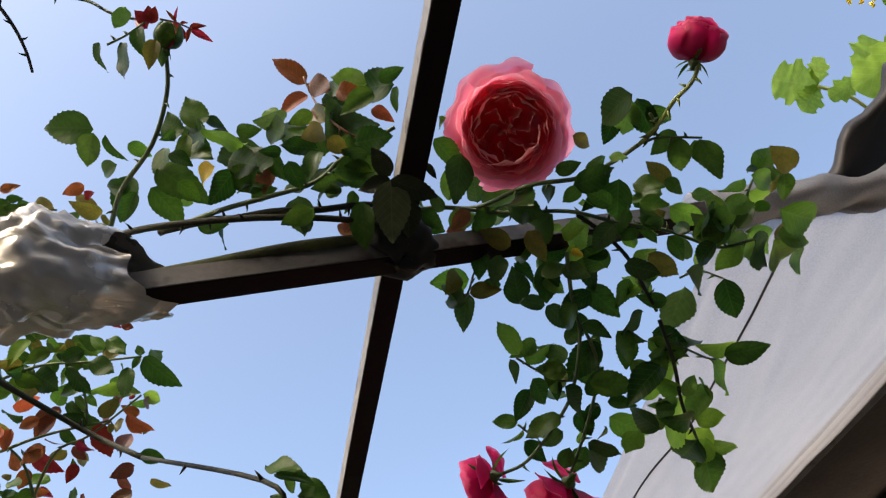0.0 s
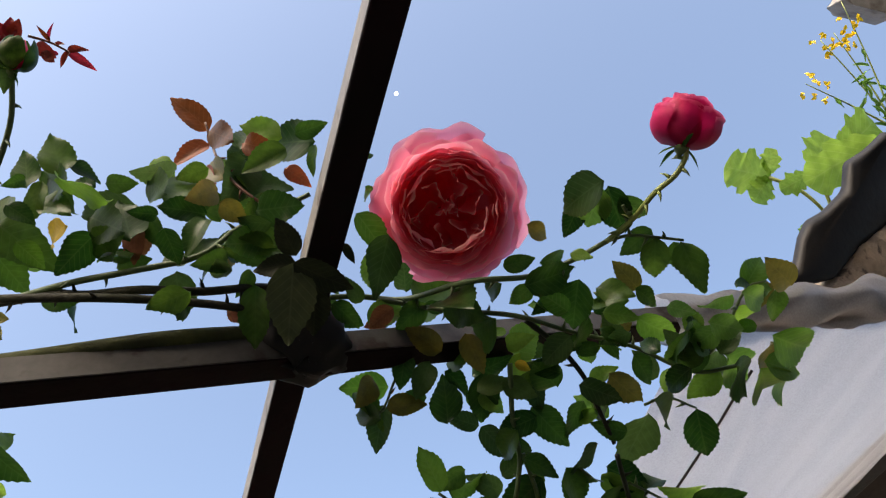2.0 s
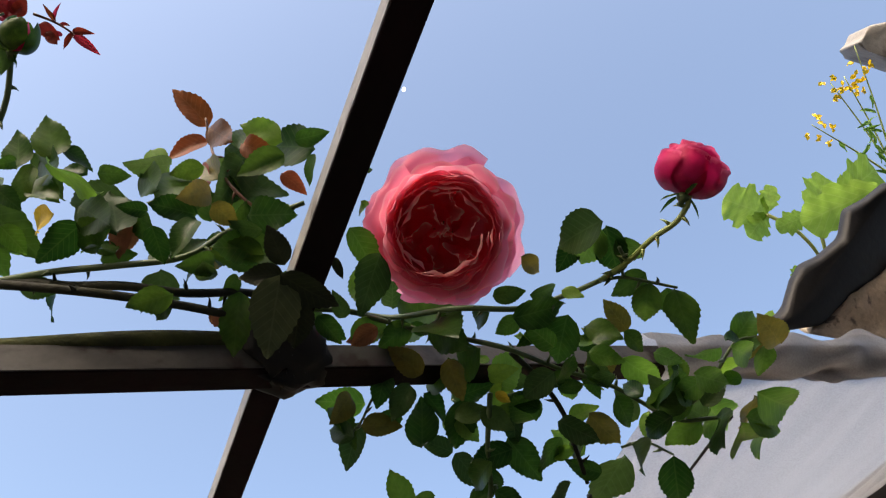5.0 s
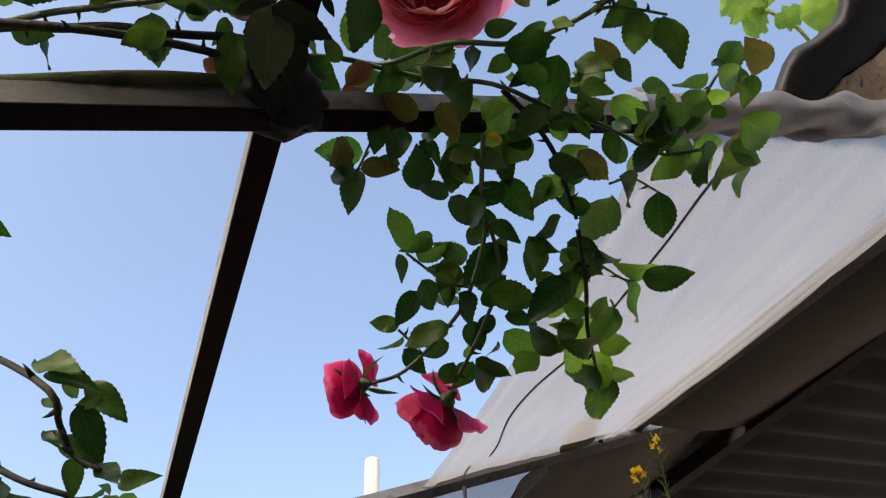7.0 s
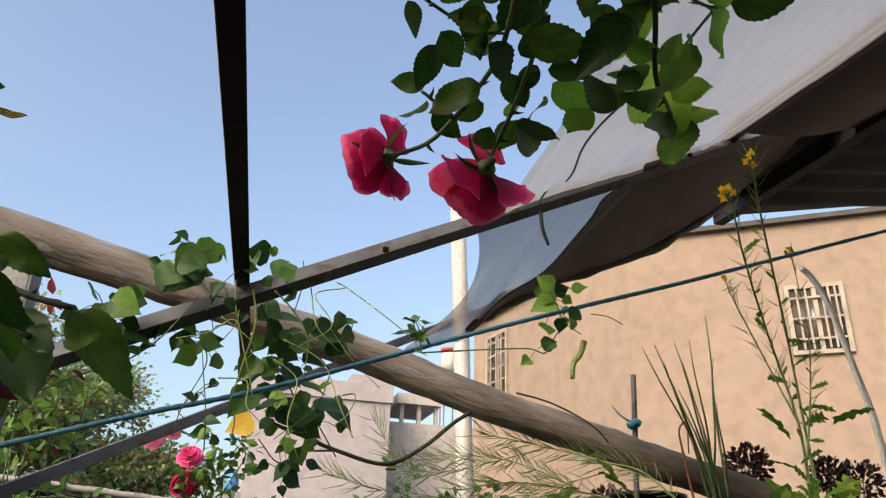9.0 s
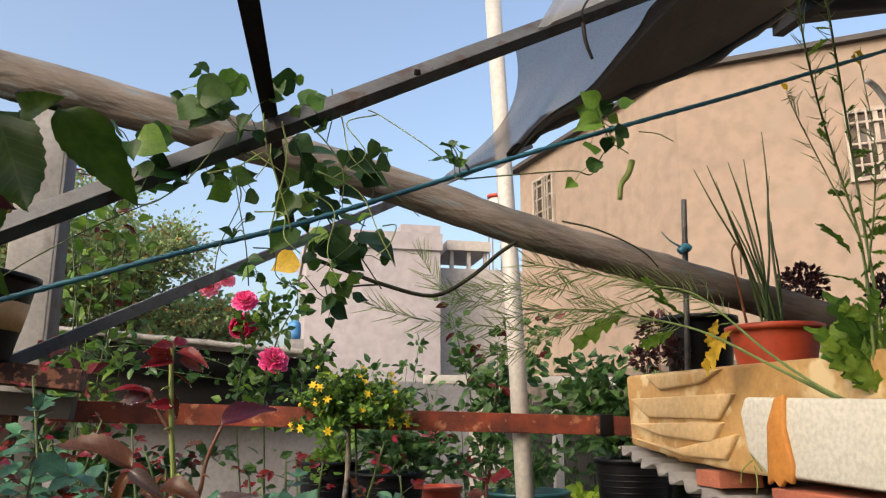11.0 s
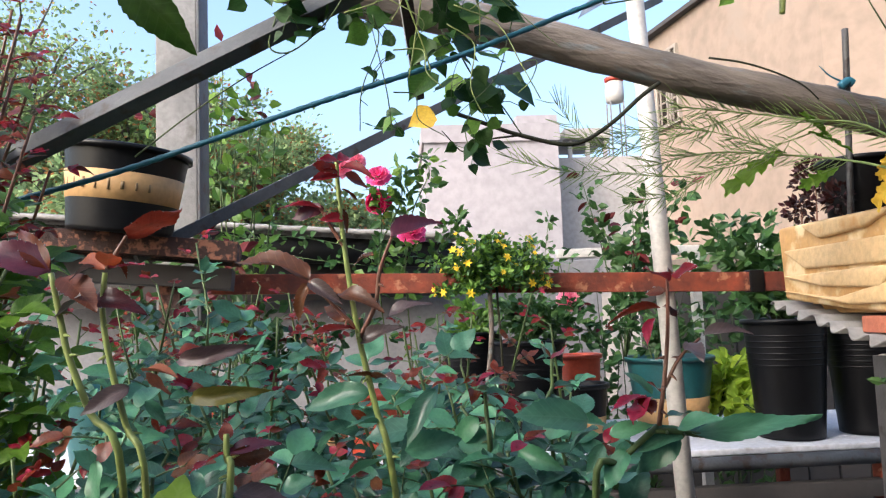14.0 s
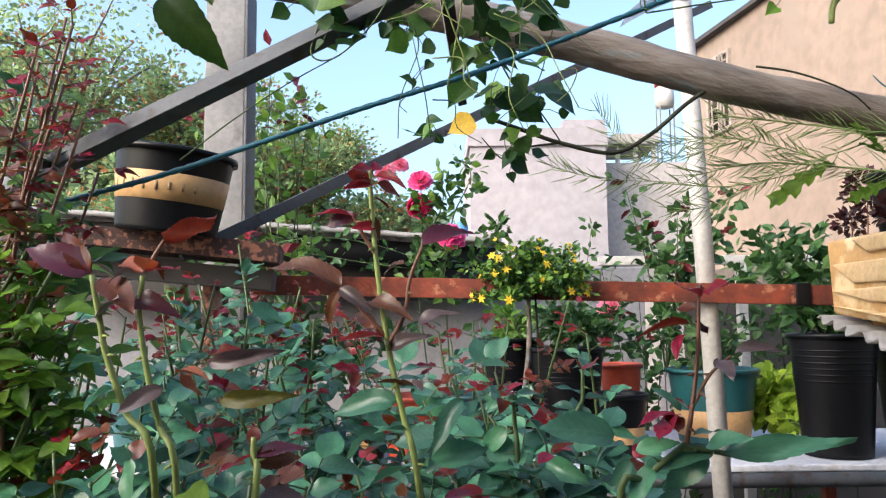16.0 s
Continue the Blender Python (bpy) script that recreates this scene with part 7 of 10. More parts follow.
# ---- shelf on the right: foam boxes, bricks, corrugated sheet, pots ----
SIDE = (1.0, 0.0, 0.0)      # the boxes stand in line along y; their sides face the terrace
fb = thing("foam_box", "yellowed foam planter box with layered chevron sides", "planter", (1.25, 1.45, 1.255))
FOAM_EDGE = [(0.990, 1.944, 1.487), (0.990, 1.930, 1.300), (0.990, 1.665, 1.274), (0.990, 1.451, 1.260), (0.990, 0.96, 1.252), (0.990, 0.94, 1.486), (0.990, 1.16, 1.480), (0.990, 1.435, 1.484)]
soften(put(part("body", slab(FOAM_EDGE, 0.07, SIDE), FOAM, fb)), 0.010)
put(part("bottom", box(bmesh.new(), (1.062, 0.95, 1.262), (1.72, 1.93, 1.30), 0.006), FOAM, fb))
put(part("end", box(bmesh.new(), (1.062, 1.86, 1.302), (1.72, 1.935, 1.478), 0.008), FOAM, fb))
put(part("back", box(bmesh.new(), (1.66, 0.95, 1.302), (1.72, 1.858, 1.478), 0.008), FOAM, fb))
for outline in ([(0.978, 1.816, 1.482), (0.978, 1.46, 1.478), (0.978, 1.555, 1.449), (0.978, 1.737, 1.441)],
                [(0.978, 1.907, 1.424), (0.978, 1.42, 1.424), (0.978, 1.486, 1.368), (0.978, 1.806, 1.373)],
                [(0.978, 1.920, 1.359), (0.978, 1.47, 1.363), (0.978, 1.516, 1.316), (0.978, 1.749, 1.328)],
                [(0.978, 1.926, 1.322), (0.978, 1.679, 1.300), (0.978, 1.42, 1.340), (0.978, 1.469, 1.284), (0.978, 1.632, 1.283)]):
    soften(put(part("rib", slab(outline, 0.03, SIDE), FOAM_PALE, fb, "pale raised rib")), 0.006)
rk = bmesh.new()
for pts in ([(0.972, 1.33, 1.27), (0.962, 1.345, 1.30), (0.955, 1.335, 1.33), (0.958, 1.30, 1.345)], [(0.962, 1.345, 1.29), (0.955, 1.37, 1.27), (0.953, 1.375, 1.245)], [(0.964, 1.342, 1.28), (0.956, 1.325, 1.25), (0.955, 1.33, 1.228)]):
    tube(rk, spline(pts, 5), 0.0016, 5)
put(part("dry_root", rk, STEM_LIGHT, fb, "pale dry root hanging from the box"))
put(part("soil", box(bmesh.new(), (1.063, 0.96, 1.302), (1.658, 1.857, 1.462), 0.004), SOIL, fb))

wf = thing("white_foam_box", "white foam planter with an orange sealant drip", "planter", (0.95, 1.1, 1.262))
soften(put(part("body", slab([(0.925, 1.300, 1.412), (0.925, 1.318, 1.383), (0.925, 1.305, 1.309), (0.925, 1.246, 1.270), (0.925, 0.90, 1.262), (0.925, 0.88, 1.398)], 0.028, SIDE), WHITEFOAM, wf)), 0.006)
soften(put(part("sealant", slab([(0.917, 1.228, 1.360), (0.917, 1.200, 1.408), (0.917, 1.172, 1.414), (0.917, 1.180, 1.356), (0.917, 1.165, 1.290), (0.917, 1.172, 1.258), (0.917, 1.190, 1.264), (0.917, 1.205, 1.250), (0.917, 1.222, 1.262), (0.917, 1.240, 1.252), (0.917, 1.232, 1.326)], 0.012, SIDE), ORANGEFOAM, wf, "cracked orange sealant")), 0.004)
put(part("soil", box(bmesh.new(), (0.954, 0.90, 1.30), (0.988, 1.27, 1.386), 0.003), SOIL, wf))

def brick_at(lo, hi, lab):
    return tagged(obj("brick", box(bmesh.new(), lo, hi, 0.004), BRICK, smooth=False), lab, "brick", group="loose bricks")
brick_at((0.925, 1.02, 1.188), (1.035, 1.240, 1.248), "loose red brick propping the foam boxes")
brick_at((0.985, 1.505, 1.222), (1.095, 1.600, 1.258), "loose red brick under the yellowed foam box")

cs = thing("corrugated_shelf_sheet", "weathered grey corrugated sheet under the foam boxes", "sheet", (1.1, 1.5, 1.203))
SHELF = spline([(0.972, 1.975, 1.292), (0.960, 1.80, 1.262), (0.955, 1.62, 1.225), (0.950, 1.42, 1.199), (0.945, 1.17, 1.182), (0.94, 0.85, 1.170)], 8)
def shelf_fn(u, v):
    k = u * (len(SHELF) - 1)
    p = SHELF[int(k)].lerp(SHELF[min(int(k) + 1, len(SHELF) - 1)], k - int(k)) + Vector((0.82, 0.0, -0.015)) * v
    p.z += 0.0085 * math.sin(u * 2 * math.pi * 13) + 0.003 * noise.noise(Vector((u * 9, v * 5, 0)))
    p.x += (0.016 * noise.noise(Vector((u * 12, 0, 2))) + 0.006 * math.sin(u * 2 * math.pi * 13)) * (1 - v)
    return p
solid(put(part("sheet", sheet(shelf_fn, 156, 8), GREYSHEET, cs)), 0.004)

pil = thing("shelf_pillar", "beige rendered pillar carrying the shelf", "pillar", (1.27, 1.53, 0))
part("shaft", box(bmesh.new(), (-0.285, -0.03, 0), (0.42, 0.03, 1.178), 0.008), PILLARWALL, pil)
part("edge_strip", box(bmesh.new(), (-0.299, -0.033, 0), (-0.2855, 0.02, 1.176), 0.001), STEEL, pil, "dark metal edge strip")


# ---- pots ----
def pot(name, at, r_top, r_bot, h, material, label, band=None, tilt=(0, 0), soil=True, ribs=0, group="", rim=0.008, turn=0.0, marks=False):
    e = thing(name, label, "pot", at, group)
    e.rotation_euler = (radians(tilt[0]), radians(tilt[1]), turn)
    t = 0.004
    prof = [(0.0, 0.0), (r_bot, 0.0)]
    n = 24
    for k in range(1, n + 1):
        z = h * k / n
        rr = r_bot + (r_top - r_bot) * k / n
        if ribs and 0.55 < k / n < 0.95:
            rr += 0.0015 * math.sin(k * math.pi)
        prof.append((rr, z))
    prof += [(r_top + rim, h - 0.012), (r_top + rim, h + 0.002), (r_top + rim * 0.3, h + 0.004), (r_top - t, h), (r_top - t - 0.004, h * 0.8), (r_bot, h * 0.72)]
    part("body", lathe(bmesh.new(), prof, 40), material, e)
    if soil:
        part("soil", lathe(bmesh.new(), [(0, h * 0.86), ((r_top) * 0.95, h * 0.85), (r_top * 0.9, h * 0.80), (0, h * 0.78)], 24), SOIL, e)
    if band:
        z0, z1, mb = band
        ra, rb = r_bot + (r_top - r_bot) * z0 + 0.0012, r_bot + (r_top - r_bot) * z1 + 0.0012
        part("band", lathe(bmesh.new(), [(ra - 0.003, h * z0), (ra, h * z0 + 0.001), (rb, h * z1 - 0.001), (rb - 0.003, h * z1)], 40), mb, e, "tan printed band")
        if marks:
            zc = h * (z0 + z1) / 2
            rm = r_bot + (r_top - r_bot) * (z0 + z1) / 2 + 0.0016
            for k in range(9):
                a = radians(-150 + k * 13)
                hh = h * (z1 - z0) * (0.19 if k < 6 else 0.14)
                bm = bmesh.new()
                w = 0.0022 if k % 3 else 0.0036
                box(bm, (-w, -0.0006, -hh), (w, 0.0006, hh), 0, Matrix.Translation((rm * math.cos(a), rm * math.sin(a), zc)) @ Matrix.Rotation(a + math.pi / 2, 4, 'Z'))
                part("print_bar", bm, INK, e)
    if ribs:
        for k in range(ribs):
            z = h * (0.62 + 0.30 * k / ribs)
            rr = r_bot + (r_top - r_bot) * z / h
            bm = bmesh.new()
            lathe(bm, [(rr - 0.001, z - 0.004), (rr + 0.0022, z), (rr - 0.001, z + 0.004)], 40)
            part("rib", bm, material, e)
    return e


pot("black_nursery_pot", (-0.643, 1.745, 1.503), 0.132, 0.112, 0.185, BLACKPLASTIC, "black nursery pot with a tan printed band on the rusted ledge", (0.36, 0.70, TAN), tilt=(2, 7), marks=True)
BT = 0.862
pot("teal_pot", (0.945, 2.70, BT), 0.150, 0.118, 0.25, TEAL, "teal plastic pot with a tan lower band", (0.10, 0.46, TAN), group="pots on the bench")
pot("small_black_pot", (0.565, 2.46, BT), 0.083, 0.066, 0.19, BLACKPLASTIC, "small black pot with a tan band", (0.2, 0.48, TAN), group="pots on the bench")
pot("tall_black_pot", (0.42, 2.62, BT), 0.125, 0.098, 0.33, BLACKPLASTIC, "tall black nursery pot on the bench", ribs=6, group="pots on the bench")
pot("tall_black_pot", (0.24, 2.78, BT), 0.11, 0.09, 0.36, BLACKPLASTIC, "tall black nursery pot on the bench", ribs=5, group="pots on the bench")
pot("tall_black_pot", (1.235, 2.42, BT), 0.128, 0.10, 0.375, BLACKPLASTIC, "tall black nursery pot on the bench", ribs=6, group="pots on the bench")
pot("tall_black_pot", (1.52, 2.44, BT), 0.128, 0.10, 0.35, BLACKPLASTIC, "tall black nursery pot on the bench", ribs=6, group="pots on the bench")
pot("clay_pot", (0.66, 2.86, BT), 0.075, 0.06, 0.26, TERRA, "brown-red pot behind the small black pot", group="pots on the bench")
pot("teal_pot", (0.10, 2.50, BT), 0.105, 0.085, 0.19, TEAL, "teal plastic pot with a tan lower band", (0.05, 0.4, TAN), group="pots on the bench")
pot("red_pot", (-0.10, 2.46, BT), 0.10, 0.08, 0.19, TERRA, "red plastic pot on the bench", group="pots on the bench")
pot("small_black_pot", (-0.24, 2.44, BT), 0.055, 0.046, 0.17, BLACKPLASTIC, "small black pot with a tan band", (0.2, 0.5, TAN), group="pots on the bench")
pot("red_pot", (-0.55, 2.5, BT), 0.11, 0.085, 0.20, TERRA, "red plastic pot on the bench", group="pots on the bench")
pot("grey_green_pot", (-0.95, 2.5, BT), 0.14, 0.11, 0.24, TEAL, "teal plastic pot at the end of the bench", group="pots on the bench")

rp = pot("red_chive_pot", (1.102, 1.430, 1.455), 0.096, 0.075, 0.112, TERRA, "red plastic pot of chives on the foam box")
bp = pot("black_lettuce_pot", (1.115, 1.76, 1.463), 0.095, 0.076, 0.165, BLACKPLASTIC, "black pot of dark red lettuce")

# chives
ch = thing("chives", "clump of tall green chives with one dry blade", "herb", (1.17, 1.42, 1.575))
CR = random.Random(5)
for tip in ((0.935, 1.430, 1.923), (0.969, 1.430, 1.935), (1.024, 1.430, 1.947), (1.041, 1.430, 1.901), (1.066, 1.430, 1.956), (1.120, 1.430, 2.028), (1.122, 1.430, 1.810), (1.003, 1.430, 1.857), (0.989, 1.430, 1.897), (1.129, 1.430, 1.921), (1.023, 1.430, 1.831)):
    b = Vector((1.100 + CR.uniform(-0.022, 0.022), 1.425 + CR.uniform(-0.022, 0.022), 1.555))
    t = Vector(tip)
    cane(ch, STEM if CR.random() > 0.4 else LEAF_VINE, 0.0034, 0.0009, [b, b.lerp(t, 0.4) + Vector((CR.uniform(-0.01, 0.01), 0, 0.02)), b.lerp(t, 0.75) + Vector((0, 0, 0.012)), t], thorns=False, sides=6, name="blade")
cane(ch, LEAF_DRY, 0.003, 0.0015, [(1.037, 1.430, 1.566), (1.009, 1.416, 1.682), (1.000, 1.409, 1.732), (1.020, 1.409, 1.749), (1.019, 1.409, 1.681)], thorns=False, name="dry_blade")
# upright iron stick with a blue tie
sk = thing("iron_stick", "thin iron stick with a blue string tie", "stick", (1.039, 1.680, 1.671))
cane(sk, STEEL, 0.0075, 0.0075, [(1.030, 1.68, 1.463), (1.038, 1.680, 1.613), (1.046, 1.680, 1.760), (1.054, 1.680, 1.930)], thorns=False, name="rod")
cane(sk, BLUECORD, 0.011, 0.010, [(1.024, 1.667, 1.788), (1.042, 1.667, 1.800), (1.054, 1.667, 1.795)], thorns=False, name="tie")
cane(sk, BLUECORD, 0.003, 0.001, [(1.037, 1.667, 1.796), (1.001, 1.667, 1.813), (0.973, 1.662, 1.836)], thorns=False, name="string_end")
# dark red lettuce tufts
lt = thing("red_lettuce", "dark red frilled lettuce leaves behind the pots", "plant", (1.3, 1.6, 1.465))
LETTUCE = (
    (1.040, 1.840, 1.617, 0.048, 14),
    (1.040, 1.730, 1.548, 0.034, 10),
    (1.318, 1.598, 1.709, 0.052, 22),
    (1.569, 1.598, 1.703, 0.042, 16),
    (1.672, 1.598, 1.699, 0.050, 14),
    (1.040, 1.915, 1.545, 0.035, 8),)
for tx, ty, tz, tr, tn in LETTUCE:
    cane(lt, STEM_RED, 0.002, 0.001, [(min(tx, 1.63), ty, 1.462), (tx + 0.005, ty, tz - tr * 0.5), (tx, ty, tz + tr * 0.4)], thorns=False, name="stalk")

# ---- cord, wires, twigs, creeper ----
bm = bmesh.new()
cp = spline([(-0.579, 1.080, 1.465), (-0.407, 1.080, 1.510), (-0.266, 1.080, 1.556), (-0.117, 1.080, 1.606), (0.041, 1.080, 1.655), (0.211, 1.085, 1.720), (0.395, 1.090, 1.792), (0.595, 1.100, 1.868), (0.822, 1.120, 1.953), (0.979, 1.130, 2.013), (1.477, 1.150, 2.202)], 24)
tube(bm, cp, [0.0042 + 0.0005 * math.sin(i * 1.9) for i in range(len(cp))], 8)
cord = thing("washing_line", "taut blue plastic-coated washing line", "washing line", (0.041, 1.080, 1.655))
put(part("cord", bm, BLUECORD, cord))

tie = thing("tie_wire", "thin dark twisted tie wire on the plastic sheet", "wire", (0.523, 1.040, 2.052))
for pts in ([(0.426, 0.217, 1.962), (0.437, 0.268, 1.972), (0.446, 0.333, 1.976), (0.458, 0.464, 1.983), (0.470, 0.567, 1.994), (0.456, 0.679, 1.994), (0.466, 0.781, 2.005), (0.513, 0.910, 2.041), (0.531, 0.976, 2.059)],
            [(0.512, 1.045, 2.022), (0.504, 1.030, 2.042), (0.526, 1.030, 2.074), (0.573, 1.040, 2.103)]):
    cane(tie, WIRE, 0.0019, 0.0019, pts, thorns=False, sides=5, name="strand")
cane(tie, WIRE, 0.004, 0.003, [(0.510, 1.045, 2.027), (0.513, 1.045, 1.993), (0.526, 1.050, 1.964)], thorns=False, sides=5, name="tail")
clip = thing("dark_rag", "small dark rag knotted on the slanted bar", "rag", (0.739, 1.040, 2.167))
put(part("rag", slab([(0.735, 1.045, 2.166), (0.764, 1.045, 2.218), (0.807, 1.045, 2.262), (0.850, 1.045, 2.282), (0.830, 1.045, 2.220), (0.787, 1.045, 2.188)], 0.02), CLOTH, clip))

tw = thing("dry_vine_twig", "dark dry vine hanging below the pole", "twig", (0.328, 1.420, 1.612))
cane(tw, STEM_DARK, 0.004, 0.0045, [(0.091, 1.360, 1.663), (0.158, 1.400, 1.650), (0.227, 1.420, 1.631), (0.330, 1.430, 1.613), (0.408, 1.440, 1.653), (0.477, 1.450, 1.711), (0.520, 1.460, 1.741)], thorns=False)
cane(tw, STEM_DARK, 0.0022, 0.001, [(0.227, 1.420, 1.631), (0.161, 1.420, 1.623), (0.118, 1.420, 1.600), (0.075, 1.400, 1.638)], thorns=False)
strip = thing("bark_strip", "peeling dark bark strip along the pole", "bark", (0.635, 1.440, 1.788))
cane(strip, STEM_DARK, 0.0024, 0.0016, [(0.631, 1.475, 1.796), (0.699, 1.472, 1.784), (0.761, 1.468, 1.762), (0.815, 1.462, 1.733), (0.847, 1.460, 1.701)], thorns=False)

vine = thing("creeper_vine", "twining creeper with heart-shaped leaves on the frame", "creeper", (0.042, 1.150, 1.704))
for ma, r, pts in ((STEM_LIGHT, 0.0016, [(-0.009, 1.050, 1.841), (-0.003, 1.040, 1.777), (0.015, 1.040, 1.719), (0.032, 1.050, 1.672), (0.041, 1.060, 1.642)]),
                   (STEM_LIGHT, 0.0016, [(0.020, 1.040, 1.804), (0.030, 1.040, 1.753), (0.020, 1.050, 1.689), (0.009, 1.060, 1.632)]),
                   (STEM_LIGHT, 0.0013, [(0.053, 1.040, 1.807), (0.088, 1.060, 1.783), (0.115, 1.080, 1.748), (0.118, 1.100, 1.701)]),
                   (STEM, 0.0018, [(0.038, 1.100, 1.804), (0.077, 1.150, 1.733), (0.118, 1.200, 1.675), (0.161, 1.240, 1.648), (0.206, 1.280, 1.598)]),
                   (STEM, 0.0016, [(-0.095, 1.060, 1.865), (-0.069, 1.050, 1.828), (-0.044, 1.050, 1.795), (-0.011, 1.050, 1.789)]),
                   (STEM, 0.0012, [(0.093, 1.060, 1.872), (0.097, 1.060, 1.837), (0.088, 1.060, 1.783)]),
                   (STEM, 0.0015, [(-0.172, 1.040, 1.723), (-0.184, 1.040, 1.674), (-0.153, 1.040, 1.667), (-0.102, 1.040, 1.711), (-0.059, 1.040, 1.781)]),
                   (STEM, 0.0013, [(-0.388, 1.100, 1.536), (-0.312, 1.100, 1.595), (-0.227, 1.080, 1.643), (-0.149, 1.060, 1.678)]),
                   (STEM, 0.0010, [(-0.017, 1.100, 1.565), (-0.023, 1.080, 1.619), (-0.036, 1.060, 1.680), (-0.041, 1.060, 1.705)]),
                   (STEM, 0.0014, [(0.301, 1.070, 1.742), (0.295, 1.070, 1.783), (0.284, 1.070, 1.800)]),
                   (STEM, 0.0014, [(0.304, 1.080, 1.746), (0.413, 1.090, 1.766), (0.503, 1.100, 1.781), (0.537, 1.100, 1.777), (0.558, 1.100, 1.812), (0.579, 1.100, 1.833), (0.608, 1.100, 1.820)]),
                   (STEM, 0.0014, [(0.574, 1.100, 1.838), (0.561, 1.100, 1.876), (0.547, 1.100, 1.910)]),
                   (STEM, 0.0011, [(0.630, 1.100, 1.862), (0.666, 1.100, 1.861), (0.696, 1.100, 1.849)]),
                   (STEM, 0.0012, [(0.119, 1.250, 1.644), (0.105, 1.250, 1.599), (0.117, 1.250, 1.551)])):
    cane(vine, ma, r, r * 0.7, pts, thorns=False, sides=5, name="vine")
# hanging seed pod
cane(vine, STEM_LIGHT, 0.006, 0.0045, [(0.614, 1.100, 1.807), (0.605, 1.100, 1.782), (0.591, 1.100, 1.763), (0.587, 1.100, 1.736)], thorns=False, sides=8, name="pod")
VF = Vector((0.1, -0.75, 0.4))
VR = random.Random(44)


def vl(plant, ma, a, b, roll, face, heart):
    """A creeper leaf, sometimes with a smaller one beside it on the same node."""
    a, b = Vector(a), Vector(b)
    f = face + Vector((VR.uniform(-0.5, 0.5), VR.uniform(-0.2, 0.4), VR.uniform(-0.5, 0.5)))
    lf(plant, ma, a, a.lerp(b, 0.5 if a.x > 0.4 else 0.82), roll, f, heart)
    for k in range(2):
        a2 = a + Vector((VR.uniform(-0.035, 0.035), VR.uniform(-0.02, 0.03), VR.uniform(-0.035, 0.03)))
        d = Vector((VR.uniform(-1, 1), VR.uniform(-0.5, 0.3), VR.uniform(-1, 0.3))).normalized() * VR.uniform(0.016, 0.034)
        lf(plant, LEAF_VINE if VR.random() < 0.7 else LEAF_LIGHT, a2, a2 + d, VR.uniform(-40, 40), f, heart)
        tube(VSTALK, [a2, a2.lerp(a, 0.5) + Vector((0, 0, 0.004)), a], [0.0007, 0.0007, 0.0008], 4, cap=False)


VSTALK = bmesh.new()
vl(vine, LEAF_LIGHT, (-0.082, 1.046, 1.864), (-0.131, 1.041, 1.832), 29, VF, True)
vl(vine, LEAF_VINE, (-0.066, 1.001, 1.839), (-0.106, 1.001, 1.794), -33, VF, True)
vl(vine, LEAF_LIGHT, (-0.047, 1.055, 1.876), (-0.082, 1.060, 1.832), -9, VF, True)
vl(vine, LEAF_VINE, (-0.062, 1.070, 1.829), (-0.114, 1.068, 1.817), -27, VF, True)
vl(vine, LEAF_VINE, (-0.074, 1.024, 1.807), (-0.117, 1.008, 1.765), 33, VF, True)
vl(vine, LEAF_VINE, (-0.031, 1.059, 1.870), (-0.046, 1.070, 1.848), 19, VF, True)
vl(vine, LEAF_VINE, (-0.027, 1.010, 1.796), (-0.042, 1.002, 1.766), 18, VF, True)
vl(vine, LEAF_VINE, (0.035, 1.042, 1.868), (-0.009, 1.026, 1.863), -23, VF, True)
vl(vine, LEAF_LIGHT, (0.060, 1.028, 1.828), (0.089, 1.040, 1.849), 30, VF, True)
vl(vine, LEAF_VINE, (0.071, 1.088, 1.875), (0.041, 1.070, 1.832), 0, VF, True)
vl(vine, LEAF_VINE, (-0.096, 1.002, 1.808), (-0.127, 0.999, 1.767), -31, VF, True)
vl(vine, LEAF_VINE, (-0.166, 1.060, 1.775), (-0.117, 1.045, 1.762), 31, VF, True)
vl(vine, LEAF_LIGHT, (-0.170, 1.020, 1.757), (-0.122, 1.001, 1.728), 3, VF, True)
vl(vine, LEAF_VINE, (-0.181, 1.002, 1.740), (-0.170, 0.985, 1.707), 33, VF, True)
vl(vine, LEAF_VINE, (-0.149, 1.042, 1.726), (-0.105, 1.038, 1.690), -32, VF, True)
vl(vine, LEAF_VINE, (-0.097, 1.058, 1.735), (-0.118, 1.045, 1.704), 36, VF, True)
vl(vine, LEAF_VINE, (-0.150, 1.005, 1.704), (-0.180, 1.008, 1.711), -28, VF, True)
vl(vine, LEAF_VINE, (-0.044, 1.027, 1.714), (-0.005, 1.047, 1.707), -30, VF, True)
vl(vine, LEAF_LIGHT, (-0.042, 1.071, 1.717), (-0.066, 1.089, 1.696), 8, VF, True)
vl(vine, LEAF_VINE, (-0.014, 1.004, 1.648), (-0.025, 0.999, 1.634), 7, VF, True)
vl(vine, LEAF_VINE, (-0.043, 1.077, 1.728), (-0.006, 1.061, 1.726), 29, VF, True)
vl(vine, LEAF_VINE, (0.040, 1.158, 1.819), (0.086, 1.156, 1.793), 38, VF, True)
vl(vine, LEAF_VINE, (0.058, 1.157, 1.801), (0.129, 1.138, 1.798), -13, VF, True)
vl(vine, LEAF_VINE, (0.076, 1.143, 1.778), (0.041, 1.132, 1.734), -14, VF, True)
vl(vine, LEAF_LIGHT, (0.092, 1.109, 1.748), (0.145, 1.114, 1.744), 22, VF, True)
vl(vine, LEAF_VINE, (0.126, 1.103, 1.766), (0.198, 1.114, 1.765), 0, VF, True)
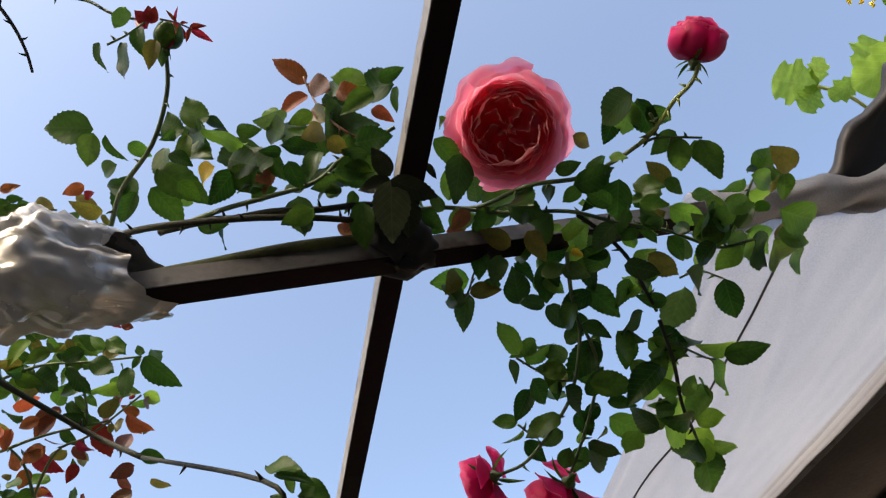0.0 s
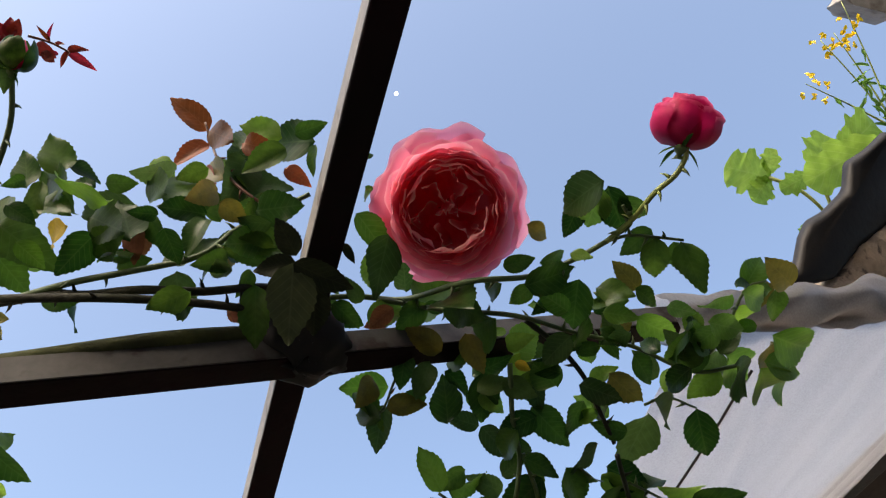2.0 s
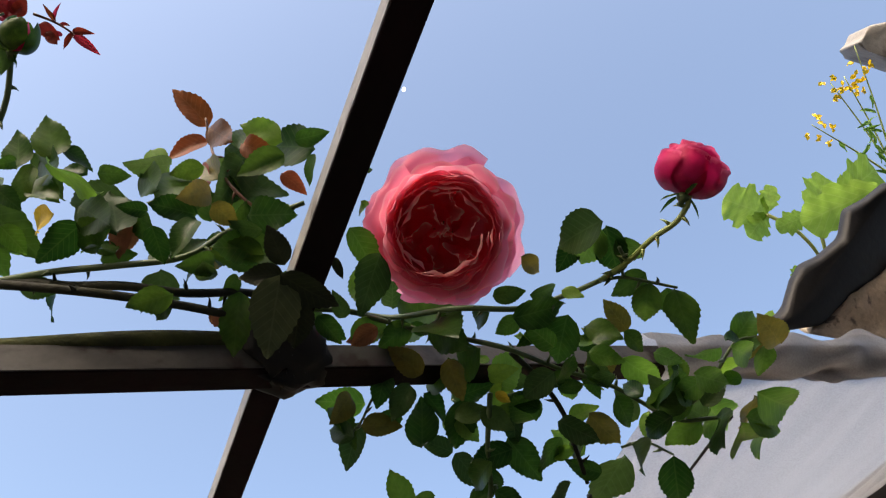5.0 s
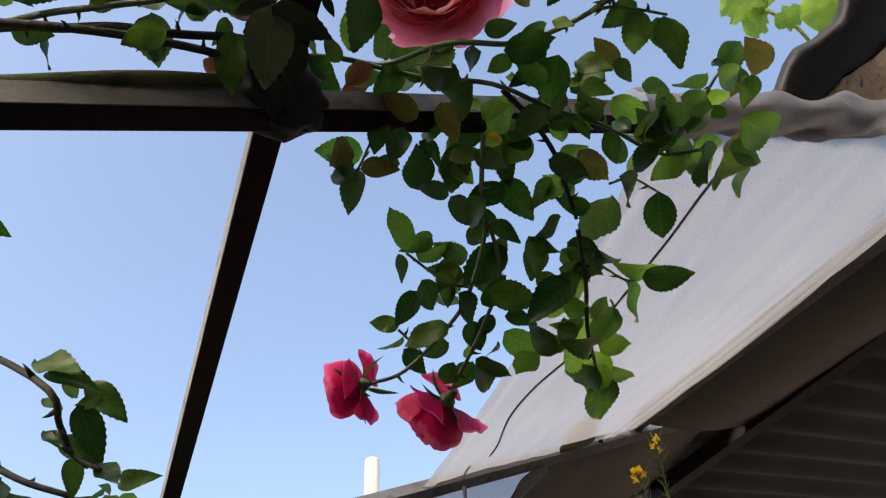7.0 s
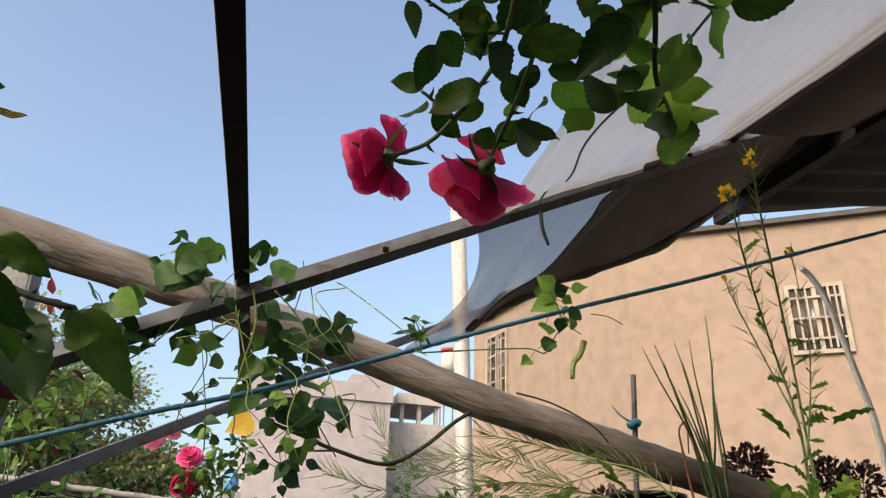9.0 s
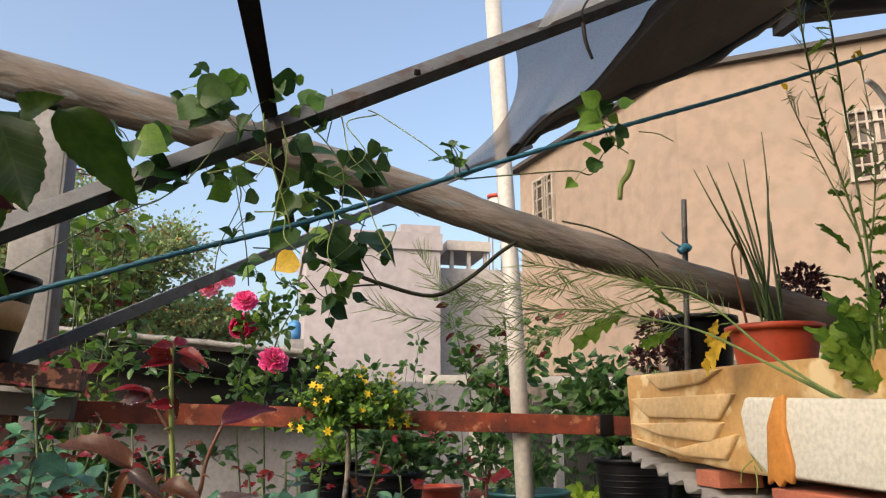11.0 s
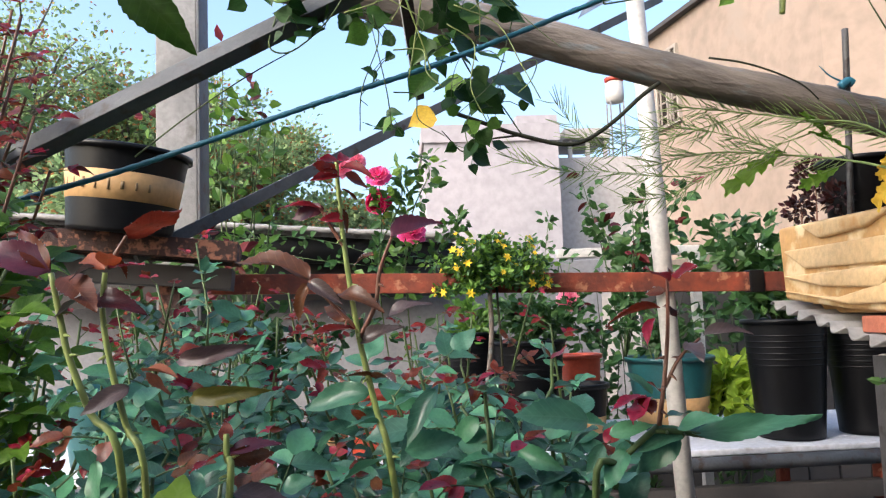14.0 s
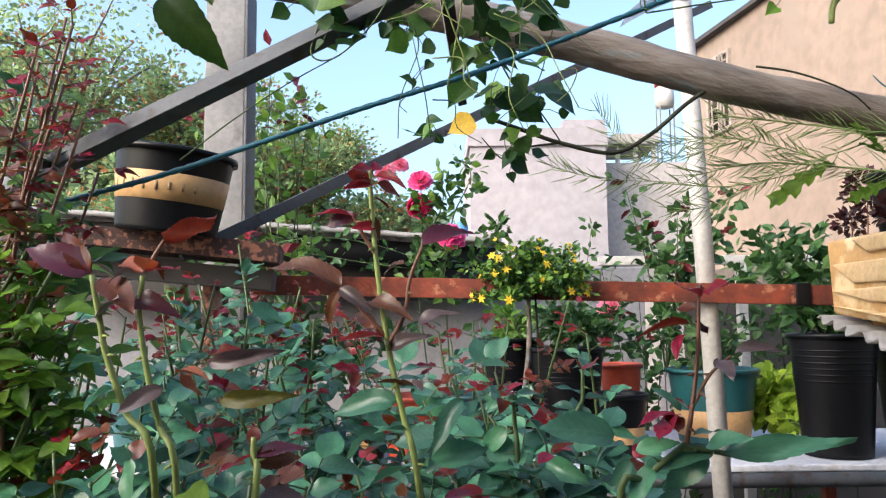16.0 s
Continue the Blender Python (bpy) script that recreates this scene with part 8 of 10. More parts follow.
vl(vine, LEAF_VINE, (0.151, 1.171, 1.778), (0.215, 1.161, 1.750), -5, VF, True)
vl(vine, LEAF_VINE, (0.075, 1.123, 1.743), (0.121, 1.142, 1.724), -10, VF, True)
vl(vine, LEAF_VINE, (0.043, 1.186, 1.734), (0.012, 1.181, 1.683), -26, VF, True)
vl(vine, LEAF_LIGHT, (0.052, 1.184, 1.724), (0.097, 1.175, 1.714), 38, VF, True)
vl(vine, LEAF_VINE, (0.084, 1.117, 1.705), (0.130, 1.135, 1.676), 8, VF, True)
vl(vine, LEAF_LIGHT, (0.118, 1.101, 1.684), (0.159, 1.084, 1.654), -8, VF, True)
vl(vine, LEAF_VINE, (0.123, 1.161, 1.730), (0.190, 1.180, 1.730), -28, VF, True)
vl(vine, LEAF_LIGHT, (0.043, 1.156, 1.669), (0.001, 1.142, 1.618), 4, VF, True)
vl(vine, LEAF_VINE, (0.080, 1.170, 1.665), (0.044, 1.152, 1.631), 16, VF, True)
vl(vine, LEAF_VINE, (0.089, 1.176, 1.648), (0.135, 1.172, 1.621), -26, VF, True)
vl(vine, LEAF_VINE, (0.107, 1.172, 1.648), (0.173, 1.182, 1.644), 0, VF, True)
vl(vine, LEAF_VINE, (0.157, 1.210, 1.679), (0.211, 1.192, 1.648), -26, VF, True)
vl(vine, LEAF_VINE, (0.183, 1.263, 1.685), (0.240, 1.246, 1.633), -22, VF, True)
vl(vine, LEAF_VINE, (0.128, 1.201, 1.637), (0.174, 1.188, 1.608), 4, VF, True)
vl(vine, LEAF_VINE, (0.141, 1.239, 1.657), (0.103, 1.226, 1.613), 35, VF, True)
vl(vine, LEAF_LIGHT, (0.104, 1.254, 1.688), (0.067, 1.271, 1.651), 39, VF, True)
vl(vine, LEAF_VINE, (0.172, 1.289, 1.660), (0.136, 1.291, 1.690), 2, VF, True)
vl(vine, LEAF_VINE, (-0.019, 1.291, 1.622), (-0.056, 1.274, 1.615), 3, VF, True)
vl(vine, LEAF_VINE, (-0.008, 1.230, 1.600), (-0.000, 1.239, 1.588), -31, VF, True)
vl(vine, LEAF_VINE, (0.135, 1.270, 1.604), (0.151, 1.268, 1.569), 10, VF, True)
vl(vine, LEAF_VINE, (0.116, 1.205, 1.567), (0.089, 1.209, 1.534), 30, VF, True)
vl(vine, LEAF_VINE, (0.115, 1.223, 1.551), (0.154, 1.236, 1.535), 9, VF, True)
vl(vine, LEAF_VINE, (0.147, 1.288, 1.598), (0.126, 1.269, 1.603), 9, VF, True)
vl(vine, LEAF_VINE, (0.275, 1.036, 1.786), (0.291, 1.031, 1.792), 2, VF, True)
vl(vine, LEAF_VINE, (0.279, 1.033, 1.767), (0.236, 1.044, 1.755), 22, VF, True)
vl(vine, LEAF_VINE, (0.274, 1.031, 1.784), (0.257, 1.049, 1.788), 38, VF, True)
vl(vine, LEAF_LIGHT, (0.570, 1.129, 1.895), (0.481, 1.142, 1.940), -12, VF, True)
vl(vine, LEAF_LIGHT, (0.533, 1.053, 1.853), (0.447, 1.064, 1.824), -22, VF, True)
vl(vine, LEAF_VINE, (0.533, 1.041, 1.872), (0.583, 1.026, 1.889), 38, VF, True)
vl(vine, LEAF_VINE, (0.573, 1.067, 1.839), (0.624, 1.077, 1.876), 1, VF, True)
vl(vine, LEAF_LIGHT, (0.567, 1.067, 1.829), (0.560, 1.072, 1.821), -19, VF, True)
vl(vine, LEAF_VINE, (0.524, 1.082, 1.784), (0.577, 1.070, 1.802), 35, VF, True)
vl(vine, LEAF_VINE, (0.177, 1.032, 1.752), (0.154, 1.016, 1.729), -35, VF, True)
vl(vine, LEAF_VINE, (-0.035, 1.055, 1.755), (-0.006, 1.069, 1.749), -22, VF, True)

lf(vine, LEAF_YELLOW, (0.056, 1.39, 1.668), (0.010, 1.386, 1.645), 8, (0.1, -0.9, 0.2), True, wide=1.0)
put(part("leaf_stalk", VSTALK, STEM, vine))["kind"] = "stuff"
# twining tendrils round the bars
for k in range(16):
    p = Vector((VR.uniform(-0.05, 0.22), VR.uniform(1.0, 1.2), VR.uniform(1.62, 1.88)))
    q = p + Vector((VR.uniform(-0.12, 0.12), VR.uniform(-0.04, 0.04), VR.uniform(-0.16, -0.04)))
    cane(vine, STEM_LIGHT if k % 3 else STEM, 0.0011, 0.0008, [p, p.lerp(q, 0.33) + Vector((VR.uniform(-0.03, 0.03), 0.01, 0.02)), p.lerp(q, 0.66) + Vector((VR.uniform(-0.03, 0.03), -0.01, 0)), q], thorns=False, sides=4, name="tendril")

# ---- rose bushes in pots in the foreground ----
LEAF_PURPLE = foliage("dark_purple_leaf", (0.085, 0.012, 0.020), (0.05, 0.010, 0.018), vein=(0.14, 0.04, 0.04), through=0.25, rough=0.35)
# Grey-mauve colour carries the sky's sheen on dark leaves.
LEAF_MAUVE = foliage("mauve_grey_leaf", (0.10, 0.072, 0.070), (0.075, 0.045, 0.042), vein=(0.20, 0.14, 0.13), through=0.15, rough=0.36, spec=0.45)
FGF = Vector((0.0, -0.50, 0.80))
BR = random.Random(21)
GRP = "potted rose bushes"


def bush(label, x, y, h=0.40):
    pot("floor_pot", (x, y, 0.0), 0.17, 0.13, h, BLACKPLASTIC, "black plastic pot of a rose bush standing on the floor", group="floor pots")
    return thing("rose_bush", label, "rose bush", (x, y, h * 0.86), GRP)


bush_a = bush("rose bush with a tall shoot of young dark red leaves", 0.02, 0.98)
bush_b = bush("rose bush with fresh pale stems and red tips", -0.36, 0.95)
bush_c = bush("rose bush with red tips and long green leaves", 0.34, 1.02)
bush_d, bush_e, bush_f = bush_b, bush_a, bush_c
cane(bush_a, STEM_LIGHT, 0.0036, 0.0020, [(0.02, 0.98, 0.35), (0.0, 0.80, 0.85), (-0.023, 0.700, 1.141), (-0.038, 0.700, 1.212), (-0.052, 0.700, 1.279), (-0.062, 0.700, 1.352), (-0.067, 0.700, 1.411), (-0.068, 0.700, 1.440)])
cane(bush_a, STEM_RED, 0.0025, 0.0015, [(-0.052, 0.700, 1.274), (-0.036, 0.700, 1.305), (-0.031, 0.700, 1.336), (-0.019, 0.700, 1.367)])
cane(bush_a, STEM_RED, 0.0022, 0.0014, [(-0.062, 0.700, 1.358), (-0.075, 0.700, 1.379), (-0.084, 0.700, 1.396)])
cane(bush_a, STEM_RED, 0.0022, 0.0014, [(-0.053, 0.700, 1.284), (-0.073, 0.700, 1.305), (-0.096, 0.700, 1.329)])
cane(bush_a, STEM, 0.004, 0.002, [(0.02, 0.98, 0.35), (0.08, 0.9, 0.9), (0.075, 0.800, 1.140), (0.073, 0.800, 1.186), (0.072, 0.800, 1.215)])
cane(bush_b, STEM_LIGHT, 0.0032, 0.0022, [(-0.36, 0.95, 0.35), (-0.26, 0.75, 0.85), (-0.215, 0.620, 1.159), (-0.231, 0.620, 1.217), (-0.244, 0.620, 1.271), (-0.249, 0.620, 1.308), (-0.247, 0.620, 1.337)])
cane(bush_b, STEM_LIGHT, 0.0036, 0.0024, [(-0.36, 0.95, 0.35), (-0.28, 0.75, 0.85), (-0.233, 0.620, 1.169), (-0.258, 0.620, 1.227), (-0.275, 0.620, 1.272), (-0.281, 0.620, 1.299), (-0.289, 0.620, 1.338)])
cane(bush_b, STEM_RED, 0.0022, 0.0015, [(-0.245, 0.620, 1.340), (-0.238, 0.620, 1.353), (-0.230, 0.620, 1.366)])
cane(bush_b, STEM_LIGHT, 0.0035, 0.0022, [(-0.36, 0.95, 0.35), (-0.2, 0.7, 0.85), (-0.143, 0.580, 1.158), (-0.144, 0.580, 1.195), (-0.144, 0.580, 1.212)])
cane(bush_c, STEM, 0.0036, 0.0028, [(0.34, 1.02, 0.35), (0.20, 0.80, 0.85), (0.144, 0.640, 1.140), (0.167, 0.640, 1.167), (0.200, 0.640, 1.194)])
cane(bush_c, STEM_RED, 0.0023, 0.0015, [(0.201, 0.640, 1.194), (0.207, 0.640, 1.226), (0.213, 0.640, 1.269), (0.216, 0.640, 1.317)])
cane(bush_c, STEM_RED, 0.0018, 0.0012, [(0.208, 0.640, 1.226), (0.222, 0.640, 1.250), (0.241, 0.640, 1.266)])
cane(bush_c, STEM, 0.0030, 0.0020, [(0.197, 0.640, 1.191), (0.221, 0.640, 1.188), (0.245, 0.640, 1.183)])
cane(bush_c, STEM, 0.003, 0.002, [(0.34, 1.02, 0.35), (0.2, 0.95, 0.9), (0.148, 0.850, 1.165), (0.153, 0.850, 1.209), (0.154, 0.850, 1.240)])

# leafy fill: shoots round each pot
def fill(label, x, y, tops, leaves=(LEAF_BLUE, LEAF_RED), size=0.075, stem=STEM, gap=0.055, young=2, spread=1.0):
    b = bush(label, x, y)
    sm = bmesh.new()
    for tx, ty, tz in tops:
        base = Vector((x + BR.uniform(-0.05, 0.05), y + BR.uniform(-0.05, 0.05), 0.35))
        t = Vector((tx, ty, tz))
        mid = base.lerp(t, 0.5) + Vector((BR.uniform(-0.05, 0.05), BR.uniform(-0.04, 0.04), 0.05))
        shoot(b, [base, mid, base.lerp(t, 0.8) + Vector((BR.uniform(-0.02, 0.02), 0, 0.02)), t], 0.0045, 0.0018, stem, leaves, BR, size, gap=gap, young=young, stems=sm, start=0.42, spread=spread)
    o = part("leaf_stalk", sm, STEM, b)
    o["kind"] = "stuff"
    o.matrix_parent_inverse = b.matrix_basis.inverted()
    return b


fill("dense rose bush with blue-green leaves and red tips", -0.72, 1.20, [(-0.508, 1.000, 1.306), (-0.509, 0.950, 1.250), (-0.509, 1.100, 1.242), (-0.524, 1.250, 1.307), (-0.583, 1.200, 1.379)])
fill("dense rose bush with blue-green leaves and red tips", -0.30, 1.35, [(-0.422, 1.300, 1.363), (-0.323, 1.250, 1.303), (-0.340, 1.150, 1.235), (-0.299, 1.350, 1.312), (-0.442, 1.200, 1.270), (-0.408, 1.500, 1.450)])
fill("dense rose bush with blue-green leaves and red tips", 0.02, 1.40, [(-0.241, 1.200, 1.248), (-0.183, 1.300, 1.261), (-0.181, 1.100, 1.194), (-0.125, 1.100, 1.169), (-0.254, 1.100, 1.204), (-0.010, 1.400, 1.276), (0.056, 1.450, 1.295)])
fill("dense rose bush with blue-green leaves and red tips", 0.30, 1.45, [(0.006, 1.200, 1.171), (0.086, 1.300, 1.207), (0.143, 1.300, 1.177), (0.052, 1.100, 1.132), (0.183, 1.200, 1.132), (0.263, 1.400, 1.269), (0.102, 1.200, 1.117)])
fill("dense rose bush with blue-green leaves", -0.50, 0.82, [(-0.450, 0.850, 1.218), (-0.377, 0.800, 1.187), (-0.381, 0.750, 1.173), (-0.343, 0.800, 1.163), (-0.266, 0.850, 1.158)], size=0.07)
fill("dense rose bush with blue-green leaves", 0.14, 0.86, [(-0.162, 0.850, 1.161), (-0.100, 0.850, 1.135), (0.011, 0.850, 1.120), (0.066, 0.900, 1.121), (0.124, 0.850, 1.111), (-0.066, 0.800, 1.121), (-0.112, 0.750, 1.122)], size=0.07)
fill("green leafy bush at the terrace edge", -0.92, 0.90, [(-0.463, 0.850, 1.449), (-0.440, 0.800, 1.380), (-0.421, 0.800, 1.326), (-0.403, 0.800, 1.279)], leaves=(LEAF_FRESH, LEAF_LIGHT), size=0.07)
fill("small light-green bush between the roses", -0.60, 1.0, [(-0.470, 0.900, 1.265), (-0.425, 0.900, 1.251), (-0.450, 0.900, 1.219)], leaves=(LEAF_LIGHT, LEAF_LIGHT), size=0.06, stem=STEM_LIGHT)

fill("tall rose bush with dark red young leaves on top", -0.90, 1.15, [(-0.512, 1.000, 1.715), (-0.480, 1.000, 1.637), (-0.497, 0.950, 1.561), (-0.484, 1.050, 1.509), (-0.520, 0.950, 1.635), (-0.489, 1.000, 1.424)], leaves=(LEAF_VINE, LEAF_RED), young=4, size=0.088, gap=0.055, stem=STEM_RED)
fill("leafy bush with fresh green leaves at the terrace edge", -0.80, 0.85, [(-0.430, 0.800, 1.422), (-0.395, 0.780, 1.371), (-0.422, 0.780, 1.326), (-0.386, 0.800, 1.302), (-0.403, 0.780, 1.257), (-0.373, 0.800, 1.227)], leaves=(LEAF_FRESH, LEAF_LIGHT), young=3, size=0.075, gap=0.035)
fill("dense rose bush with blue-green leaves and red tips", -0.12, 1.12, [(-0.350, 1.050, 1.241), (-0.275, 1.000, 1.198), (-0.246, 1.100, 1.252), (-0.197, 1.150, 1.299), (-0.289, 0.950, 1.163), (-0.234, 0.950, 1.148)], size=0.098, gap=0.06, young=1)
fill("dense rose bush with blue-green leaves and red tips", 0.22, 1.15, [(-0.089, 1.050, 1.219), (-0.027, 1.000, 1.192), (0.005, 1.100, 1.230), (0.050, 1.050, 1.185), (0.105, 1.000, 1.138), (-0.041, 0.950, 1.142)], size=0.098, gap=0.06, young=1)
fill("dense rose bush with bronze and mauve leaves", -0.20, 0.80, [(-0.284, 0.720, 1.195), (-0.236, 0.700, 1.162), (-0.181, 0.720, 1.152), (-0.129, 0.720, 1.145), (-0.312, 0.680, 1.159)], leaves=(LEAF_BLUE, LEAF_BRONZE), young=1, size=0.10, gap=0.05)
fill("dense rose bush with broad blue-green leaves", 0.38, 0.92, [(0.048, 0.820, 1.196), (0.090, 0.780, 1.154), (0.157, 0.850, 1.159), (0.176, 0.800, 1.137), (0.063, 0.750, 1.128)], leaves=(LEAF_BLUE, LEAF_RED), young=1, size=0.105, gap=0.05)
fill("rose bush full of small dark red young leaves", -0.10, 1.62, [(-0.410, 1.600, 1.330), (-0.318, 1.550, 1.269), (-0.253, 1.650, 1.352), (-0.175, 1.600, 1.277), (-0.477, 1.550, 1.307), (-0.550, 1.500, 1.353)], leaves=(LEAF_BRONZE, LEAF_RED), size=0.058, gap=0.06, young=4)

fill("tall rose shoots with glossy dark red leaves at the terrace edge", -0.62, 0.80, [(-0.440, 0.800, 1.600), (-0.415, 0.810, 1.560), (-0.402, 0.800, 1.625), (-0.448, 0.810, 1.500), (-0.395, 0.815, 1.520)], leaves=(LEAF_BRONZE, LEAF_RED), young=6, size=0.062, gap=0.045, stem=STEM_RED)


def spread_tops(x0, x1, y0, y1, z0, z1, n):
    return [(BR.uniform(x0, x1), BR.uniform(y0, y1), BR.uniform(z0, z1)) for _ in range(n)]


fill("rose bush with small green leaves and crimson sprigs", -0.62, 1.50, spread_tops(-0.72, -0.32, 1.15, 1.5, 1.18, 1.36, 5), size=0.062, gap=0.055, young=2)
fill("rose bush with small green leaves and crimson sprigs", -0.22, 1.22, spread_tops(-0.42, -0.05, 1.05, 1.35, 1.14, 1.28, 5), size=0.060, gap=0.055, young=2)
fill("rose bush with small green leaves and crimson sprigs", 0.14, 1.30, spread_tops(-0.10, 0.30, 1.05, 1.35, 1.10, 1.24, 5), size=0.060, gap=0.055, young=2)
fill("rose bush full of dark crimson young leaves", 0.10, 1.66, spread_tops(-0.25, 0.25, 1.45, 1.7, 1.22, 1.33, 5), leaves=(LEAF_BRONZE, LEAF_RED), size=0.052, gap=0.05, young=4)
fill("rose bush full of dark crimson young leaves", -0.52, 1.72, spread_tops(-0.80, -0.30, 1.5, 1.7, 1.26, 1.42, 5), leaves=(LEAF_BLUE, LEAF_RED), size=0.052, gap=0.05, young=4)

lf(bush_b, LEAF_GOURD, (-0.124, 0.325, 1.166), (-0.111, 0.35, 1.230), 10, (0, -0.8, 0.3), wide=0.95)

# ---- leaves that hang close by from the rose overhead on the left ----
nb = thing("hanging_rose_branch", "low hanging rose branch with broad dark leaves", "rose branch", (-0.126, 0.393, 1.558))
lf(bush_a, LEAF_RED, (-0.067, 0.700, 1.432), (-0.090, 0.678, 1.430), -39, FGF, wide=0.71)
lf(bush_a, LEAF_RED, (-0.067, 0.700, 1.437), (-0.074, 0.674, 1.442), -43, FGF, wide=0.71)
lf(bush_a, LEAF_RED, (-0.066, 0.700, 1.439), (-0.055, 0.715, 1.452), 30, FGF, wide=0.80)
lf(bush_a, LEAF_RED, (-0.064, 0.700, 1.433), (-0.035, 0.677, 1.427), 3, FGF, wide=0.68)
lf(bush_a, LEAF_RED, (-0.066, 0.700, 1.426), (-0.085, 0.674, 1.422), -39, FGF, wide=0.67)
lf(bush_a, LEAF_RED, (-0.061, 0.700, 1.426), (-0.038, 0.716, 1.419), 32, FGF, wide=0.81)
lf(bush_a, LEAF_RED, (-0.064, 0.700, 1.413), (-0.048, 0.709, 1.405), -30, FGF, wide=0.69)
lf(bush_a, LEAF_RED, (-0.081, 0.700, 1.394), (-0.117, 0.699, 1.410), 23, FGF, wide=0.82)
lf(bush_a, LEAF_PURPLE, (-0.081, 0.700, 1.396), (-0.113, 0.713, 1.389), -41, FGF, wide=0.76)
lf(bush_a, LEAF_BRONZE, (-0.069, 0.700, 1.396), (-0.056, 0.702, 1.374), 0, FGF, wide=0.66)
lf(bush_a, LEAF_RED, (-0.062, 0.700, 1.385), (-0.083, 0.691, 1.386), -41, FGF, wide=0.83)
lf(bush_a, LEAF_BRONZE, (-0.095, 0.700, 1.331), (-0.160, 0.713, 1.372), 4, FGF, wide=0.69)
lf(bush_a, LEAF_PURPLE, (-0.020, 0.700, 1.367), (0.028, 0.715, 1.392), 7, FGF, wide=0.82)
lf(bush_a, LEAF_BRONZE, (-0.036, 0.700, 1.351), (-0.059, 0.712, 1.350), 0, FGF, wide=0.72)
lf(bush_a, LEAF_BRONZE, (-0.096, 0.700, 1.327), (-0.113, 0.698, 1.295), -6, FGF, wide=0.66)
lf(bush_a, LEAF_MAUVE, (-0.096, 0.700, 1.328), (-0.067, 0.682, 1.311), 31, FGF, wide=0.63)
lf(bush_a, LEAF_BRONZE, (-0.068, 0.700, 1.316), (-0.034, 0.668, 1.313), 12, FGF, wide=0.68)
lf(bush_a, LEAF_MAUVE, (-0.025, 0.700, 1.293), (0.008, 0.694, 1.315), -2, FGF, wide=0.70)
lf(bush_a, LEAF_BRONZE, (-0.063, 0.700, 1.292), (-0.085, 0.720, 1.307), -30, FGF, wide=0.71)
lf(bush_a, LEAF_RED, (-0.052, 0.700, 1.283), (-0.092, 0.676, 1.288), 13, FGF, wide=0.68)
lf(bush_a, LEAF_MAUVE, (-0.051, 0.700, 1.271), (-0.020, 0.685, 1.291), 24, FGF, wide=0.69)
lf(bush_a, LEAF_BRONZE, (-0.036, 0.700, 1.238), (-0.063, 0.696, 1.249), 40, FGF, wide=0.64)
lf(bush_a, LEAF_BRONZE, (-0.038, 0.700, 1.238), (-0.019, 0.668, 1.247), -27, FGF, wide=0.80)
lf(bush_a, LEAF_BLUE, (-0.043, 0.700, 1.226), (-0.105, 0.699, 1.223), -26, FGF, wide=0.70)
lf(bush_a, LEAF_BLUE, (0.017, 0.700, 1.226), (-0.014, 0.675, 1.191), -4, FGF, wide=0.63)
lf(bush_a, LEAF_BLUE, (-0.013, 0.700, 1.173), (0.040, 0.703, 1.183), 39, FGF, wide=0.84)
lf(bush_a, LEAF_BLUE, (-0.026, 0.700, 1.170), (-0.086, 0.705, 1.143), 45, FGF, wide=0.62)
lf(bush_a, LEAF_BRONZE, (-0.044, 0.700, 1.149), (-0.032, 0.681, 1.144), 46, FGF, wide=0.80)
lf(bush_a, LEAF_BLUE, (-0.033, 0.700, 1.197), (-0.063, 0.688, 1.209), 44, FGF, wide=0.76)
lf(bush_a, LEAF_BLUE, (-0.022, 0.700, 1.212), (-0.001, 0.710, 1.225), -20, FGF, wide=0.66)
lf(bush_a, LEAF_BLUE, (-0.054, 0.700, 1.192), (-0.083, 0.689, 1.202), -36, FGF, wide=0.71)
lf(bush_b, LEAF_ORANGE, (-0.247, 0.620, 1.340), (-0.280, 0.638, 1.359), -16, FGF, wide=0.62)
lf(bush_b, LEAF_ORANGE, (-0.246, 0.620, 1.341), (-0.230, 0.587, 1.355), -33, FGF, wide=0.80)
lf(bush_b, LEAF_RED, (-0.244, 0.620, 1.342), (-0.211, 0.605, 1.339), -20, FGF, wide=0.64)
lf(bush_b, LEAF_RED, (-0.241, 0.620, 1.348), (-0.234, 0.639, 1.338), -7, FGF, wide=0.67)
lf(bush_b, LEAF_RED, (-0.230, 0.620, 1.366), (-0.178, 0.588, 1.376), -44, FGF, wide=0.66)
lf(bush_b, LEAF_RED, (-0.290, 0.620, 1.341), (-0.322, 0.622, 1.379), -35, FGF, wide=0.63)
lf(bush_b, LEAF_PURPLE, (-0.289, 0.620, 1.340), (-0.341, 0.612, 1.365), -25, FGF, wide=0.85)
lf(bush_b, LEAF_BRONZE, (-0.280, 0.620, 1.335), (-0.244, 0.592, 1.313), 2, FGF, wide=0.80)
lf(bush_b, LEAF_MAUVE, (-0.255, 0.620, 1.342), (-0.272, 0.608, 1.338), 48, FGF, wide=0.73)
lf(bush_b, LEAF_MAUVE, (-0.285, 0.620, 1.303), (-0.255, 0.598, 1.317), -8, FGF, wide=0.63)
lf(bush_b, LEAF_DRY, (-0.218, 0.620, 1.258), (-0.188, 0.608, 1.261), -25, FGF, wide=0.82)
lf(bush_b, LEAF_DRY, (-0.216, 0.620, 1.257), (-0.201, 0.631, 1.237), 0, FGF, wide=0.63)
